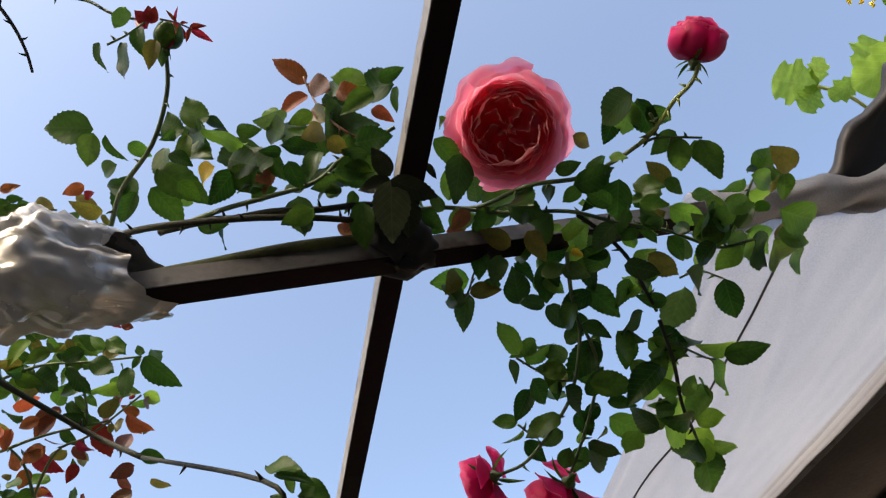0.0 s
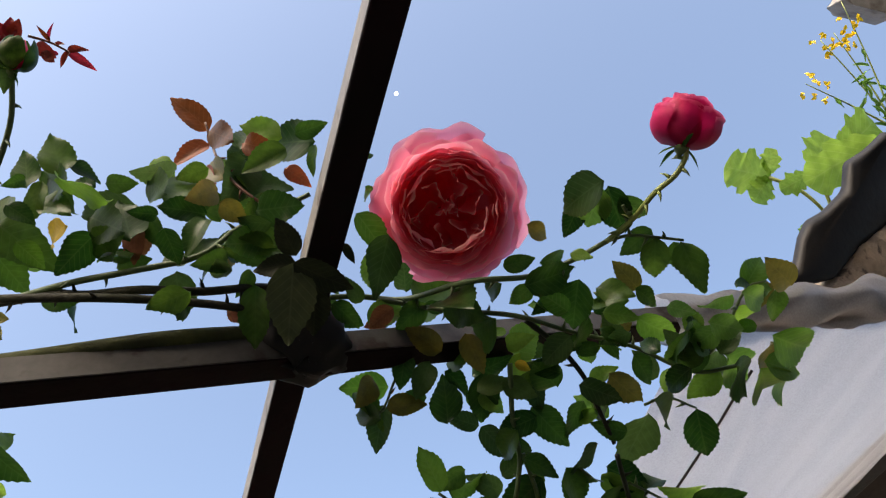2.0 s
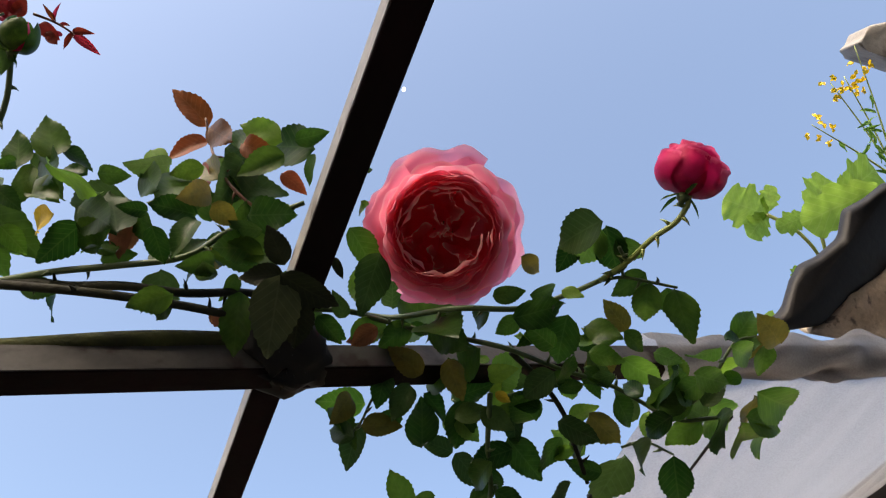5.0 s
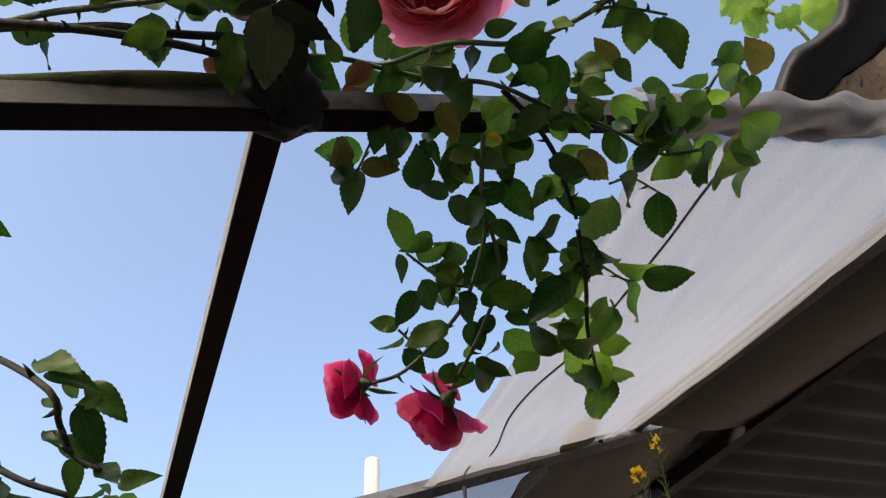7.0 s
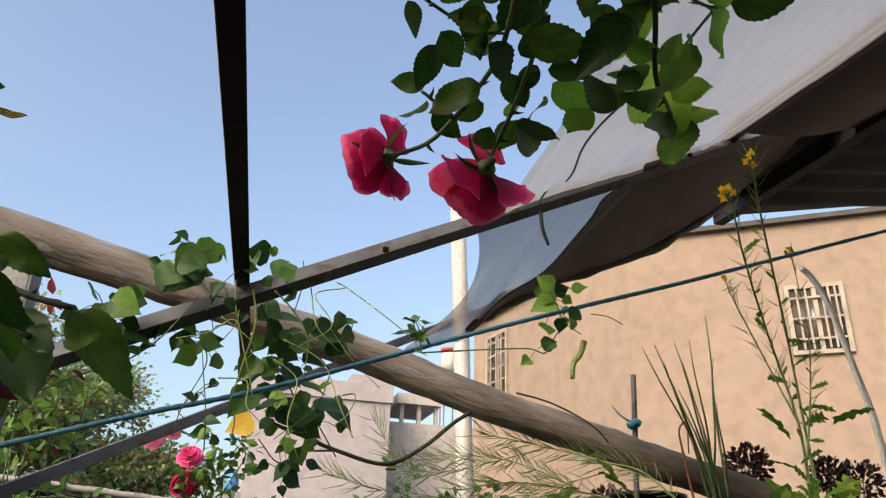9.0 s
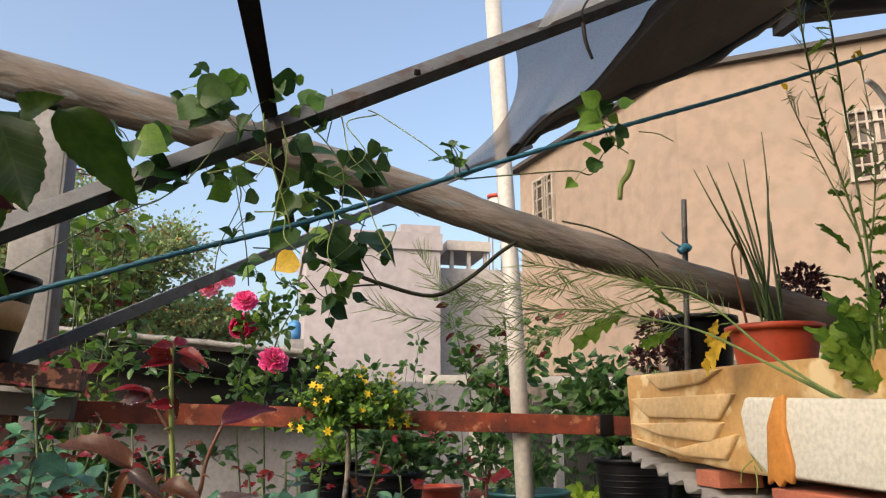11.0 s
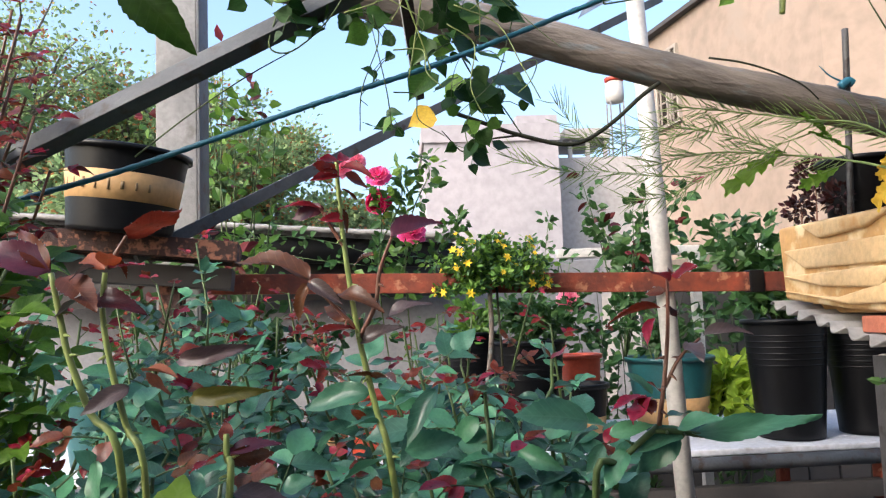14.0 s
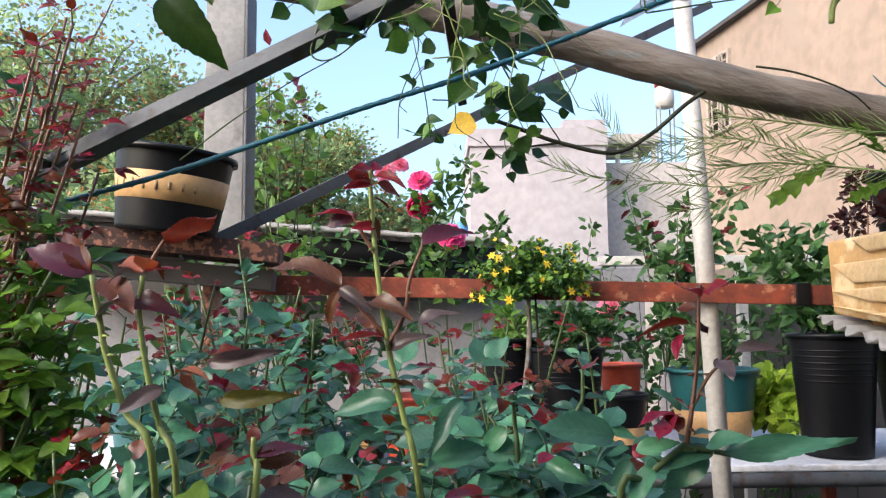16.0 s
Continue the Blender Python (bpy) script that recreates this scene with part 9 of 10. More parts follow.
lf(bush_b, LEAF_MAUVE, (-0.228, 0.620, 1.246), (-0.258, 0.599, 1.231), -25, FGF, wide=0.67)
lf(bush_b, LEAF_MAUVE, (-0.191, 0.620, 1.265), (-0.137, 0.598, 1.274), 62, FGF, wide=0.42)
lf(bush_b, LEAF_OLIVE, (-0.181, 0.620, 1.236), (-0.128, 0.588, 1.240), 62, FGF, wide=0.42)
lf(bush_b, LEAF_BLUE, (-0.242, 0.620, 1.217), (-0.212, 0.639, 1.201), -9, FGF, wide=0.83)
lf(bush_b, LEAF_BLUE, (-0.253, 0.620, 1.190), (-0.255, 0.621, 1.152), 29, FGF, wide=0.79)
lf(bush_b, LEAF_BLUE, (-0.313, 0.620, 1.171), (-0.273, 0.612, 1.173), -40, FGF, wide=0.67)
lf(bush_b, LEAF_BLUE, (-0.342, 0.620, 1.165), (-0.322, 0.633, 1.167), 39, FGF, wide=0.83)
lf(bush_b, LEAF_PURPLE, (-0.258, 0.620, 1.316), (-0.217, 0.604, 1.315), 15, FGF, wide=0.80)
lf(bush_b, LEAF_BLUE, (-0.233, 0.620, 1.208), (-0.265, 0.620, 1.218), 31, FGF, wide=0.74)
lf(bush_b, LEAF_BLUE, (-0.216, 0.620, 1.235), (-0.198, 0.621, 1.216), 18, FGF, wide=0.68)
lf(bush_b, LEAF_BLUE, (-0.238, 0.620, 1.191), (-0.216, 0.636, 1.192), 45, FGF, wide=0.64)
lf(bush_b, LEAF_BLUE, (-0.279, 0.620, 1.272), (-0.314, 0.638, 1.263), 46, FGF, wide=0.77)
lf(bush_b, LEAF_BLUE, (-0.270, 0.620, 1.245), (-0.281, 0.587, 1.239), 39, FGF, wide=0.65)
lf(bush_b, LEAF_BRONZE, (-0.298, 0.620, 1.300), (-0.329, 0.638, 1.296), 16, FGF, wide=0.63)
lf(bush_c, LEAF_RED, (0.216, 0.640, 1.317), (0.188, 0.614, 1.328), 13, FGF, wide=0.75)
lf(bush_c, LEAF_RED, (0.216, 0.640, 1.319), (0.223, 0.646, 1.329), 42, FGF, wide=0.67)
lf(bush_c, LEAF_RED, (0.221, 0.640, 1.322), (0.231, 0.605, 1.324), 42, FGF, wide=0.62)
lf(bush_c, LEAF_RED, (0.213, 0.640, 1.307), (0.199, 0.653, 1.307), -38, FGF, wide=0.81)
lf(bush_c, LEAF_RED, (0.208, 0.640, 1.293), (0.164, 0.648, 1.293), 37, FGF, wide=0.75)
lf(bush_c, LEAF_PURPLE, (0.212, 0.640, 1.295), (0.227, 0.653, 1.285), -29, FGF, wide=0.77)
lf(bush_c, LEAF_RED, (0.203, 0.640, 1.284), (0.186, 0.623, 1.269), 39, FGF, wide=0.80)
lf(bush_c, LEAF_MAUVE, (0.244, 0.640, 1.268), (0.283, 0.631, 1.277), 2, FGF, wide=0.63)
lf(bush_c, LEAF_MAUVE, (0.230, 0.640, 1.263), (0.230, 0.607, 1.251), 9, FGF, wide=0.73)
lf(bush_c, LEAF_BLUE, (0.197, 0.640, 1.221), (0.179, 0.653, 1.243), 10, FGF, wide=0.65)
lf(bush_c, LEAF_RED, (0.192, 0.640, 1.217), (0.160, 0.625, 1.224), 26, FGF, wide=0.74)
lf(bush_c, LEAF_RED, (0.192, 0.640, 1.219), (0.168, 0.606, 1.205), 33, FGF, wide=0.81)
lf(bush_c, LEAF_RED, (0.190, 0.640, 1.219), (0.186, 0.610, 1.206), 4, FGF, wide=0.71)
lf(bush_c, LEAF_RED, (0.193, 0.640, 1.231), (0.211, 0.648, 1.220), -18, FGF, wide=0.67)
lf(bush_c, LEAF_BLUE, (0.228, 0.640, 1.186), (0.333, 0.628, 1.194), 25, FGF, wide=0.30)
lf(bush_c, LEAF_BLUE, (0.217, 0.640, 1.192), (0.240, 0.611, 1.207), 12, FGF, wide=0.82)
lf(bush_c, LEAF_BLUE, (0.222, 0.640, 1.187), (0.180, 0.633, 1.185), -6, FGF, wide=0.82)
lf(bush_c, LEAF_BLUE, (0.218, 0.640, 1.187), (0.182, 0.648, 1.154), -43, FGF, wide=0.82)
lf(bush_c, LEAF_BLUE, (0.141, 0.640, 1.201), (0.081, 0.616, 1.217), -19, FGF, wide=0.81)
lf(bush_c, LEAF_BLUE, (0.158, 0.640, 1.189), (0.191, 0.628, 1.199), 29, FGF, wide=0.66)
lf(bush_c, LEAF_BLUE, (0.207, 0.640, 1.201), (0.238, 0.653, 1.204), -32, FGF, wide=0.65)
lf(bush_c, LEAF_BLUE, (0.153, 0.640, 1.181), (0.136, 0.632, 1.160), -16, FGF, wide=0.74)
lf(bush_c, LEAF_BLUE, (0.149, 0.640, 1.195), (0.118, 0.655, 1.180), 21, FGF, wide=0.62)
lf(bush_c, LEAF_BLUE, (0.172, 0.640, 1.176), (0.147, 0.622, 1.148), 4, FGF, wide=0.73)
lf(bush_d, LEAF_PURPLE, (-0.144, 0.580, 1.198), (-0.106, 0.584, 1.208), -1, FGF, wide=0.64)
lf(bush_d, LEAF_RED, (-0.146, 0.580, 1.198), (-0.166, 0.558, 1.191), 34, FGF, wide=0.70)
lf(bush_d, LEAF_BRONZE, (-0.143, 0.580, 1.194), (-0.110, 0.587, 1.196), 48, FGF, wide=0.76)
lf(bush_d, LEAF_MAUVE, (-0.140, 0.580, 1.169), (-0.096, 0.582, 1.163), 10, FGF, wide=0.69)
lf(bush_d, LEAF_RED, (-0.144, 0.580, 1.207), (-0.148, 0.595, 1.219), -3, FGF, wide=0.83)
lf(bush_d, LEAF_BLUE, (-0.144, 0.580, 1.178), (-0.160, 0.562, 1.175), 36, FGF, wide=0.80)
lf(bush_e, LEAF_BLUE, (0.077, 0.800, 1.215), (0.041, 0.799, 1.210), -5, FGF, wide=0.65)
lf(bush_e, LEAF_BLUE, (0.071, 0.800, 1.209), (0.108, 0.807, 1.214), -13, FGF, wide=0.77)
lf(bush_e, LEAF_BLUE, (0.083, 0.800, 1.197), (0.113, 0.772, 1.177), -41, FGF, wide=0.65)
lf(bush_e, LEAF_BLUE, (0.064, 0.800, 1.186), (0.035, 0.809, 1.156), -32, FGF, wide=0.83)
lf(bush_e, LEAF_BLUE, (0.082, 0.800, 1.163), (0.056, 0.785, 1.126), 7, FGF, wide=0.70)
lf(bush_e, LEAF_BLUE, (0.100, 0.800, 1.174), (0.140, 0.799, 1.149), -40, FGF, wide=0.71)
lf(bush_e, LEAF_RED, (0.071, 0.800, 1.209), (0.067, 0.816, 1.226), -32, FGF, wide=0.77)
lf(bush_e, LEAF_RED, (0.077, 0.800, 1.209), (0.092, 0.783, 1.204), -19, FGF, wide=0.63)
lf(bush_e, LEAF_BLUE, (0.105, 0.800, 1.150), (0.139, 0.766, 1.138), 44, FGF, wide=0.81)
lf(bush_e, LEAF_BLUE, (0.052, 0.800, 1.152), (0.016, 0.809, 1.134), 30, FGF, wide=0.84)
lf(bush_e, LEAF_BLUE, (0.101, 0.800, 1.215), (0.081, 0.774, 1.234), 8, FGF, wide=0.73)
lf(bush_f, LEAF_RED, (0.154, 0.850, 1.240), (0.141, 0.847, 1.259), 43, FGF, wide=0.79)
lf(bush_f, LEAF_RED, (0.154, 0.850, 1.240), (0.177, 0.868, 1.251), -38, FGF, wide=0.77)
lf(bush_f, LEAF_BLUE, (0.153, 0.850, 1.215), (0.122, 0.852, 1.225), 24, FGF, wide=0.76)
lf(bush_f, LEAF_BLUE, (0.156, 0.850, 1.209), (0.187, 0.861, 1.213), -19, FGF, wide=0.83)
lf(bush_f, LEAF_BLUE, (0.149, 0.850, 1.202), (0.162, 0.837, 1.179), 9, FGF, wide=0.83)
lf(bush_f, LEAF_BLUE, (0.146, 0.850, 1.190), (0.114, 0.854, 1.178), -19, FGF, wide=0.67)
lf(nb, LEAF, (-0.094, 0.374, 1.536), (-0.053, 0.369, 1.493), -14, (0.1, -0.8, -0.25), wide=0.8)
lf(nb, LEAF, (-0.134, 0.397, 1.542), (-0.103, 0.382, 1.478), 0, (0.1, -0.8, -0.25), wide=0.8)
lf(nb, LEAF, (-0.156, 0.411, 1.483), (-0.123, 0.396, 1.441), 2, (0.1, -0.8, -0.25), wide=0.8)
lf(nb, LEAF, (-0.139, 0.387, 1.544), (-0.137, 0.372, 1.516), -4, (0.1, -0.8, -0.25), wide=0.8)
lf(nb, LEAF, (-0.133, 0.397, 1.500), (-0.123, 0.398, 1.470), 9, (0.1, -0.8, -0.25), wide=0.8)
lf(nb, LEAF, (-0.113, 0.200, 1.506), (-0.091, 0.187, 1.499), -15, (0.1, -0.8, -0.25), wide=0.8)
lf(nb, LEAF, (-0.107, 0.208, 1.510), (-0.096, 0.220, 1.509), 3, (0.1, -0.8, -0.25), wide=0.8)
lf(nb, LEAF, (-0.096, 0.210, 1.513), (-0.073, 0.211, 1.498), 9, (0.1, -0.8, -0.25), wide=0.8)
lf(nb, LEAF, (-0.095, 0.202, 1.495), (-0.077, 0.208, 1.474), 6, (0.1, -0.8, -0.25), wide=0.8)
lf(nb, LEAF, (-0.113, 0.223, 1.507), (-0.102, 0.220, 1.501), -16, (0.1, -0.8, -0.25), wide=0.8)
lf(nb, LEAF, (-0.106, 0.220, 1.489), (-0.096, 0.214, 1.480), -8, (0.1, -0.8, -0.25), wide=0.8)
lf(nb, LEAF, (-0.099, 0.233, 1.494), (-0.081, 0.225, 1.482), 15, (0.1, -0.8, -0.25), wide=0.8)
lf(nb, LEAF, (-0.092, 0.239, 1.489), (-0.085, 0.238, 1.470), -4, (0.1, -0.8, -0.25), wide=0.8)
lf(nb, LEAF, (-0.079, 0.225, 1.482), (-0.067, 0.215, 1.468), -3, (0.1, -0.8, -0.25), wide=0.8)
lf(nb, LEAF, (-0.068, 0.238, 1.481), (-0.057, 0.220, 1.478), 3, (0.1, -0.8, -0.25), wide=0.8)
lf(nb, LEAF, (-0.085, 0.196, 1.497), (-0.096, 0.205, 1.496), 15, (0.1, -0.8, -0.25), wide=0.8)
lf(nb, LEAF, (-0.119, 0.200, 1.511), (-0.098, 0.182, 1.500), -16, (0.1, -0.8, -0.25), wide=0.8)
lf(nb, LEAF_PURPLE, (-0.150, 0.395, 1.506), (-0.119, 0.389, 1.479), 55, (0.1, -0.8, -0.25))
cane(nb, STEM_DARK, 0.0028, 0.0020, [(-0.217, 0.451, 1.611), (-0.170, 0.418, 1.575), (-0.131, 0.395, 1.550), (-0.096, 0.381, 1.539)])
cane(nb, STEM_DARK, 0.0020, 0.0012, [(-0.235, 0.388, 1.644), (-0.12, 0.219, 1.514), (-0.101, 0.221, 1.494), (-0.091, 0.227, 1.484), (-0.077, 0.22, 1.476)])
cane(nb, STEM_DARK, 0.0020, 0.0016, [(-0.173, 0.420, 1.569), (-0.158, 0.405, 1.517), (-0.152, 0.400, 1.481)])
cane(nb, STEM_DARK, 0.003, 0.0026, [(-0.451, 0.300, 1.672), (-0.307, 0.418, 1.688), (-0.235, 0.388, 1.644)])

# ---- mustard plant going to seed, in the white foam box ----
mu = thing("mustard_plant", "mustard plant gone to seed with yellow flowers and thin pods", "plant", (1.007, 1.052, 1.389))
MR = random.Random(8)
STEM_PODS = mat("seed_stalk", (0.17, 0.235, 0.07), (0.13, 0.19, 0.05), rough=0.6, scale=20, fine=120, bump=0.1)


def seed_stalk(plant, pts, r0, pods, first=0.25, plen=0.035, name="stalk", mat_=STEM_PODS, flowers=0):
    cane(plant, mat_, r0 * 0.62, r0 * 0.22, pts, thorns=False, sides=6, name=name)
    P = spline(pts, 14)
    bm = bmesh.new()
    for k in range(int(pods * 1.5)):
        t = first + (1 - first) * k / int(pods * 1.5)
        i = min(int(t * (len(P) - 1)), len(P) - 2)
        d = (P[i + 1] - P[i]).normalized()
        x, y, _ = frame_of(d)
        a = MR.uniform(0, 6.3)
        w = (x * math.cos(a) + y * math.sin(a)) * 0.8 + d * 0.7
        w.normalize()
        L = plen * MR.uniform(0.7, 1.2)
        tube(bm, [P[i], P[i] + w * L * 0.35, P[i] + w * L + d * L * 0.25], [0.0005, 0.0011, 0.0004], 4, cap=False)
    o = part("seed_spray", bm, mat_, plant)
    o.matrix_parent_inverse = plant.matrix_basis.inverted()
    o["kind"] = "stuff"
    for k in range(flowers):
        c = P[-1] + Vector((MR.uniform(-0.012, 0.012), MR.uniform(-0.012, 0.012), MR.uniform(-0.015, 0.008)))
        for q in range(4):
            a = q * math.pi / 2 + k
            lf(plant, PETAL_YEL, c, c + Vector((math.cos(a), MR.uniform(-0.5, 0.3), math.sin(a))) * 0.009, 0, (0, -1, 0.2), name="petal", wide=1.3)


seed_stalk(mu, [(1.007, 1.052, 1.389), (0.996, 1.031, 1.539), (1.119, 1.170, 1.715), (1.068, 1.160, 1.899), (0.905, 1.000, 1.982), (0.813, 0.900, 2.055)], 0.006, 34, 0.45, flowers=7)
seed_stalk(mu, [(1.018, 1.052, 1.389), (1.007, 1.026, 1.538), (1.112, 1.148, 1.733), (1.143, 1.190, 1.928), (0.979, 1.020, 2.057), (0.905, 0.940, 2.107), (0.870, 0.900, 2.138)], 0.0058, 34, 0.45, flowers=4)
seed_stalk(mu, [(1.048, 1.081, 1.628), (1.117, 1.120, 1.771), (1.181, 1.168, 1.922), (1.204, 1.204, 2.121)], 0.0036, 18, 0.2, flowers=4)
seed_stalk(mu, [(1.119, 1.170, 1.715), (1.092, 1.214, 1.869), (0.988, 1.150, 1.955), (0.935, 1.100, 1.971)], 0.003, 16, 0.2, flowers=2)
seed_stalk(mu, [(0.973, 1.039, 1.389), (0.920, 1.064, 1.417), (0.912, 1.195, 1.491), (0.886, 1.369, 1.621), (0.825, 1.452, 1.656), (0.712, 1.500, 1.686), (0.552, 1.500, 1.704)], 0.0055, 90, 0.42, 0.06)
seed_stalk(mu, [(0.944, 1.043, 1.393), (0.909, 1.194, 1.470), (0.883, 1.376, 1.551), (0.770, 1.486, 1.594), (0.628, 1.500, 1.604), (0.498, 1.500, 1.578)], 0.0055, 60, 0.45, 0.055)
seed_stalk(mu, [(0.782, 1.481, 1.596), (0.635, 1.480, 1.642), (0.499, 1.460, 1.646), (0.388, 1.460, 1.618)], 0.0022, 60, 0.1, 0.05)
seed_stalk(mu, [(0.712, 1.500, 1.686), (0.570, 1.480, 1.639), (0.437, 1.460, 1.608), (0.364, 1.460, 1.629), (0.303, 1.460, 1.710)], 0.002, 60, 0.1, 0.045)
seed_stalk(mu, [(0.770, 1.486, 1.594), (0.568, 1.480, 1.554), (0.437, 1.460, 1.561), (0.305, 1.460, 1.569), (0.201, 1.460, 1.600)], 0.002, 60, 0.1, 0.045)
seed_stalk(mu, [(0.824, 1.453, 1.631), (0.673, 1.480, 1.581), (0.535, 1.460, 1.516), (0.437, 1.460, 1.503)], 0.002, 50, 0.1, 0.045)
for a, b, w in (((0.990, 1.039, 1.426), (0.920, 1.065, 1.530), 1.1), ((1.004, 1.039, 1.444), (0.941, 1.035, 1.576), 1.0), ((1.017, 1.039, 1.454), (1.089, 1.026, 1.540), 1.1), ((1.012, 1.039, 1.426), (1.097, 1.025, 1.492), 1.1),
                ((0.989, 1.039, 1.416), (0.930, 1.064, 1.483), 0.9), ((1.009, 1.039, 1.407), (1.080, 1.025, 1.444), 1.0), ((0.981, 1.025, 1.518), (1.014, 1.025, 1.587), 0.8), ((0.989, 1.029, 1.481), (0.963, 1.027, 1.537), 0.9)):
    lf(mu, LEAF_LIGHT, a, b, MR.uniform(-40, 40), (0, -0.7, 0.6), 'lobed', wide=w * 0.75)
for a, b in (((0.906, 1.289, 1.543), (0.881, 1.383, 1.469)), ((0.899, 1.324, 1.569), (0.890, 1.358, 1.515))):
    lf(mu, LEAF_YELLOW, a, b, 30, (0, -0.8, 0.5), 'lobed', wide=0.7)
for a, b in (((0.872, 1.399, 1.576), (0.825, 1.452, 1.644)), ((0.782, 1.481, 1.602), (0.652, 1.500, 1.533)), ((0.858, 1.425, 1.555), (0.799, 1.471, 1.522)), ((0.853, 1.433, 1.604), (0.816, 1.459, 1.683)), ((1.072, 1.144, 1.673), (1.054, 1.188, 1.750)),
             ((1.039, 1.102, 1.610), (1.025, 1.155, 1.640)), ((1.098, 1.128, 1.704), (1.161, 1.132, 1.731)), ((1.264, 1.113, 1.744), (1.172, 1.130, 1.726)), ((1.137, 1.198, 1.805), (1.102, 1.218, 1.821))):
    lf(mu, LEAF_FRESH, a, b, MR.uniform(-40, 40), (0, -0.8, 0.5), 'lobed', wide=0.7)
for k in range(16):
    a = MR.uniform(0, 6.3)
    b0 = Vector((1.03 + MR.uniform(-0.03, 0.05), 1.04 + MR.uniform(-0.03, 0.05), 1.385 + MR.uniform(0, 0.08)))
    d = Vector((math.cos(a) * 0.75, math.sin(a) * 0.45, MR.uniform(0.5, 1.2))).normalized()
    lf(mu, LEAF_LIGHT if k % 3 else LEAF_GOURD, b0, b0 + d * MR.uniform(0.07, 0.13), MR.uniform(-40, 40), (0, -0.7, 0.6), 'lobed', wide=0.8)
for k in range(26):
    a = MR.uniform(0, 6.3)
    b0 = Vector((1.02 + MR.uniform(-0.02, 0.02), 1.03 + MR.uniform(-0.02, 0.02), 1.40 + MR.uniform(0, 0.13)))
    d = Vector((math.cos(a) * 0.8, math.sin(a) * 0.6, MR.uniform(0.3, 1.0))).normalized()
    lf(mu, LEAF_GOURD, b0, b0 + d * MR.uniform(0.06, 0.10), MR.uniform(-60, 60), (-0.5, -0.7, 0.5), 'lobed', wide=0.75)
for p in ([(0.996, 1.031, 1.539), (1.119, 1.170, 1.715), (1.068, 1.160, 1.899), (0.905, 1.000, 1.982)], [(1.112, 1.148, 1.733), (1.143, 1.190, 1.928), (0.979, 1.020, 2.057)], [(1.048, 1.081, 1.628), (1.117, 1.120, 1.771), (1.181, 1.168, 1.922)]):
    for q in spline(p, 4):
        d = Vector((MR.uniform(-1, 1), MR.uniform(-0.8, 0.4), MR.uniform(-0.3, 0.8))).normalized()
        lf(mu, LEAF_FRESH, q, q + d * MR.uniform(0.022, 0.045), MR.uniform(-40, 40), (-0.3, -0.8, 0.5), 'lobed', wide=0.7)
# a pale bent hose behind
rd = thing("bent_hose", "pale bent plastic hose arching behind the mustard", "hose", (1.994, 1.900, 1.916))
cane(rd, WHITEFOAM, 0.012, 0.010, [(2.085, 1.900, 0.0), (2.081, 1.900, 1.454), (2.076, 1.900, 1.883), (2.028, 1.900, 2.109), (1.974, 1.900, 2.324), (1.922, 1.900, 2.420), (1.882, 1.900, 2.453)], thorns=False)

# ---- plants on the bench, behind it and beyond ----
GR = random.Random(31)


def cloud(name, parent, material, n, spot, size, kind="", flat=0.5):
    """Many small folded leaves in one mesh. spot(): a place and the way the leaf points."""
    vs, fs = [], []
    for _ in range(n):
        p, d = spot()
        p, d = Vector(p), Vector(d).normalized()
        u = Vector((GR.uniform(-1, 1), GR.uniform(-1, 1), GR.uniform(-0.2, 1)))
        x = d.cross(u)
        if x.length < 1e-3:
            continue
        x.normalize()
        z = x.cross(d)
        L = size * GR.uniform(0.6, 1.25)
        w = L * 0.30
        i = len(vs)
        vs += [p, p + d * L * 0.35 + x * w + z * L * 0.05, p + d * L * 0.72 + x * w * 0.7 + z * L * 0.04, p + d * L - z * L * 0.08, p + d * L * 0.72 - x * w * 0.7 + z * L * 0.04, p + d * L * 0.35 - x * w + z * L * 0.05, p + d * L * 0.5]
        fs += [(i, i + 1, i + 2, i + 6), (i + 6, i + 2, i + 3), (i, i + 6, i + 4, i + 5), (i + 6, i + 3, i + 4)]
    me = bpy.data.meshes.new(name)
    me.from_pydata([tuple(v) for v in vs], [], fs)
    me.update()
    me.materials.append(material)
    ob = new(name, me)
    ob.parent = parent
    ob.matrix_parent_inverse = parent.matrix_basis.inverted()
    ob["kind"] = "stuff"
    return ob


def island_tone(m, amount=0.35):
    """Lets leaves that share a mesh differ in tone."""
    n, l = m.node_tree.nodes, m.node_tree.links
    for nd in n:
        if nd.type == 'OBJECT_INFO':
            g = n.new("ShaderNodeNewGeometry")
            for lk in list(nd.outputs["Random"].links):
                l.new(g.outputs["Random Per Island"], lk.to_socket)
    return m


CL_GREEN = island_tone(foliage("shrub_leaf", (0.040, 0.105, 0.028), (0.065, 0.14, 0.035), through=0.3, rnd=0.35))
CL_LIGHT = island_tone(foliage("shrub_leaf_light", (0.16, 0.30, 0.04), (0.12, 0.23, 0.035), through=0.4, rnd=0.3))
CL_TREE = island_tone(foliage("tree_leaf_mixed", (0.26, 0.38, 0.15), (0.35, 0.45, 0.20), through=0.6, rnd=0.4))
CL_TREE2 = island_tone(foliage("tree_leaf_dark", (0.24, 0.36, 0.15), (0.32, 0.42, 0.19), through=0.55, rnd=0.4))
CL_RUSTY = island_tone(foliage("tree_leaf_rusty", (0.45, 0.22, 0.07), (0.36, 0.18, 0.07), through=0.4, rnd=0.3))
# Brighter than CL_LIGHT: sun on this one plant is put into the colour.
CL_BRIGHT = island_tone(foliage("sunlit_lettuce_leaf", (0.42, 0.56, 0.06), (0.34, 0.48, 0.05), through=0.6, rnd=0.25))
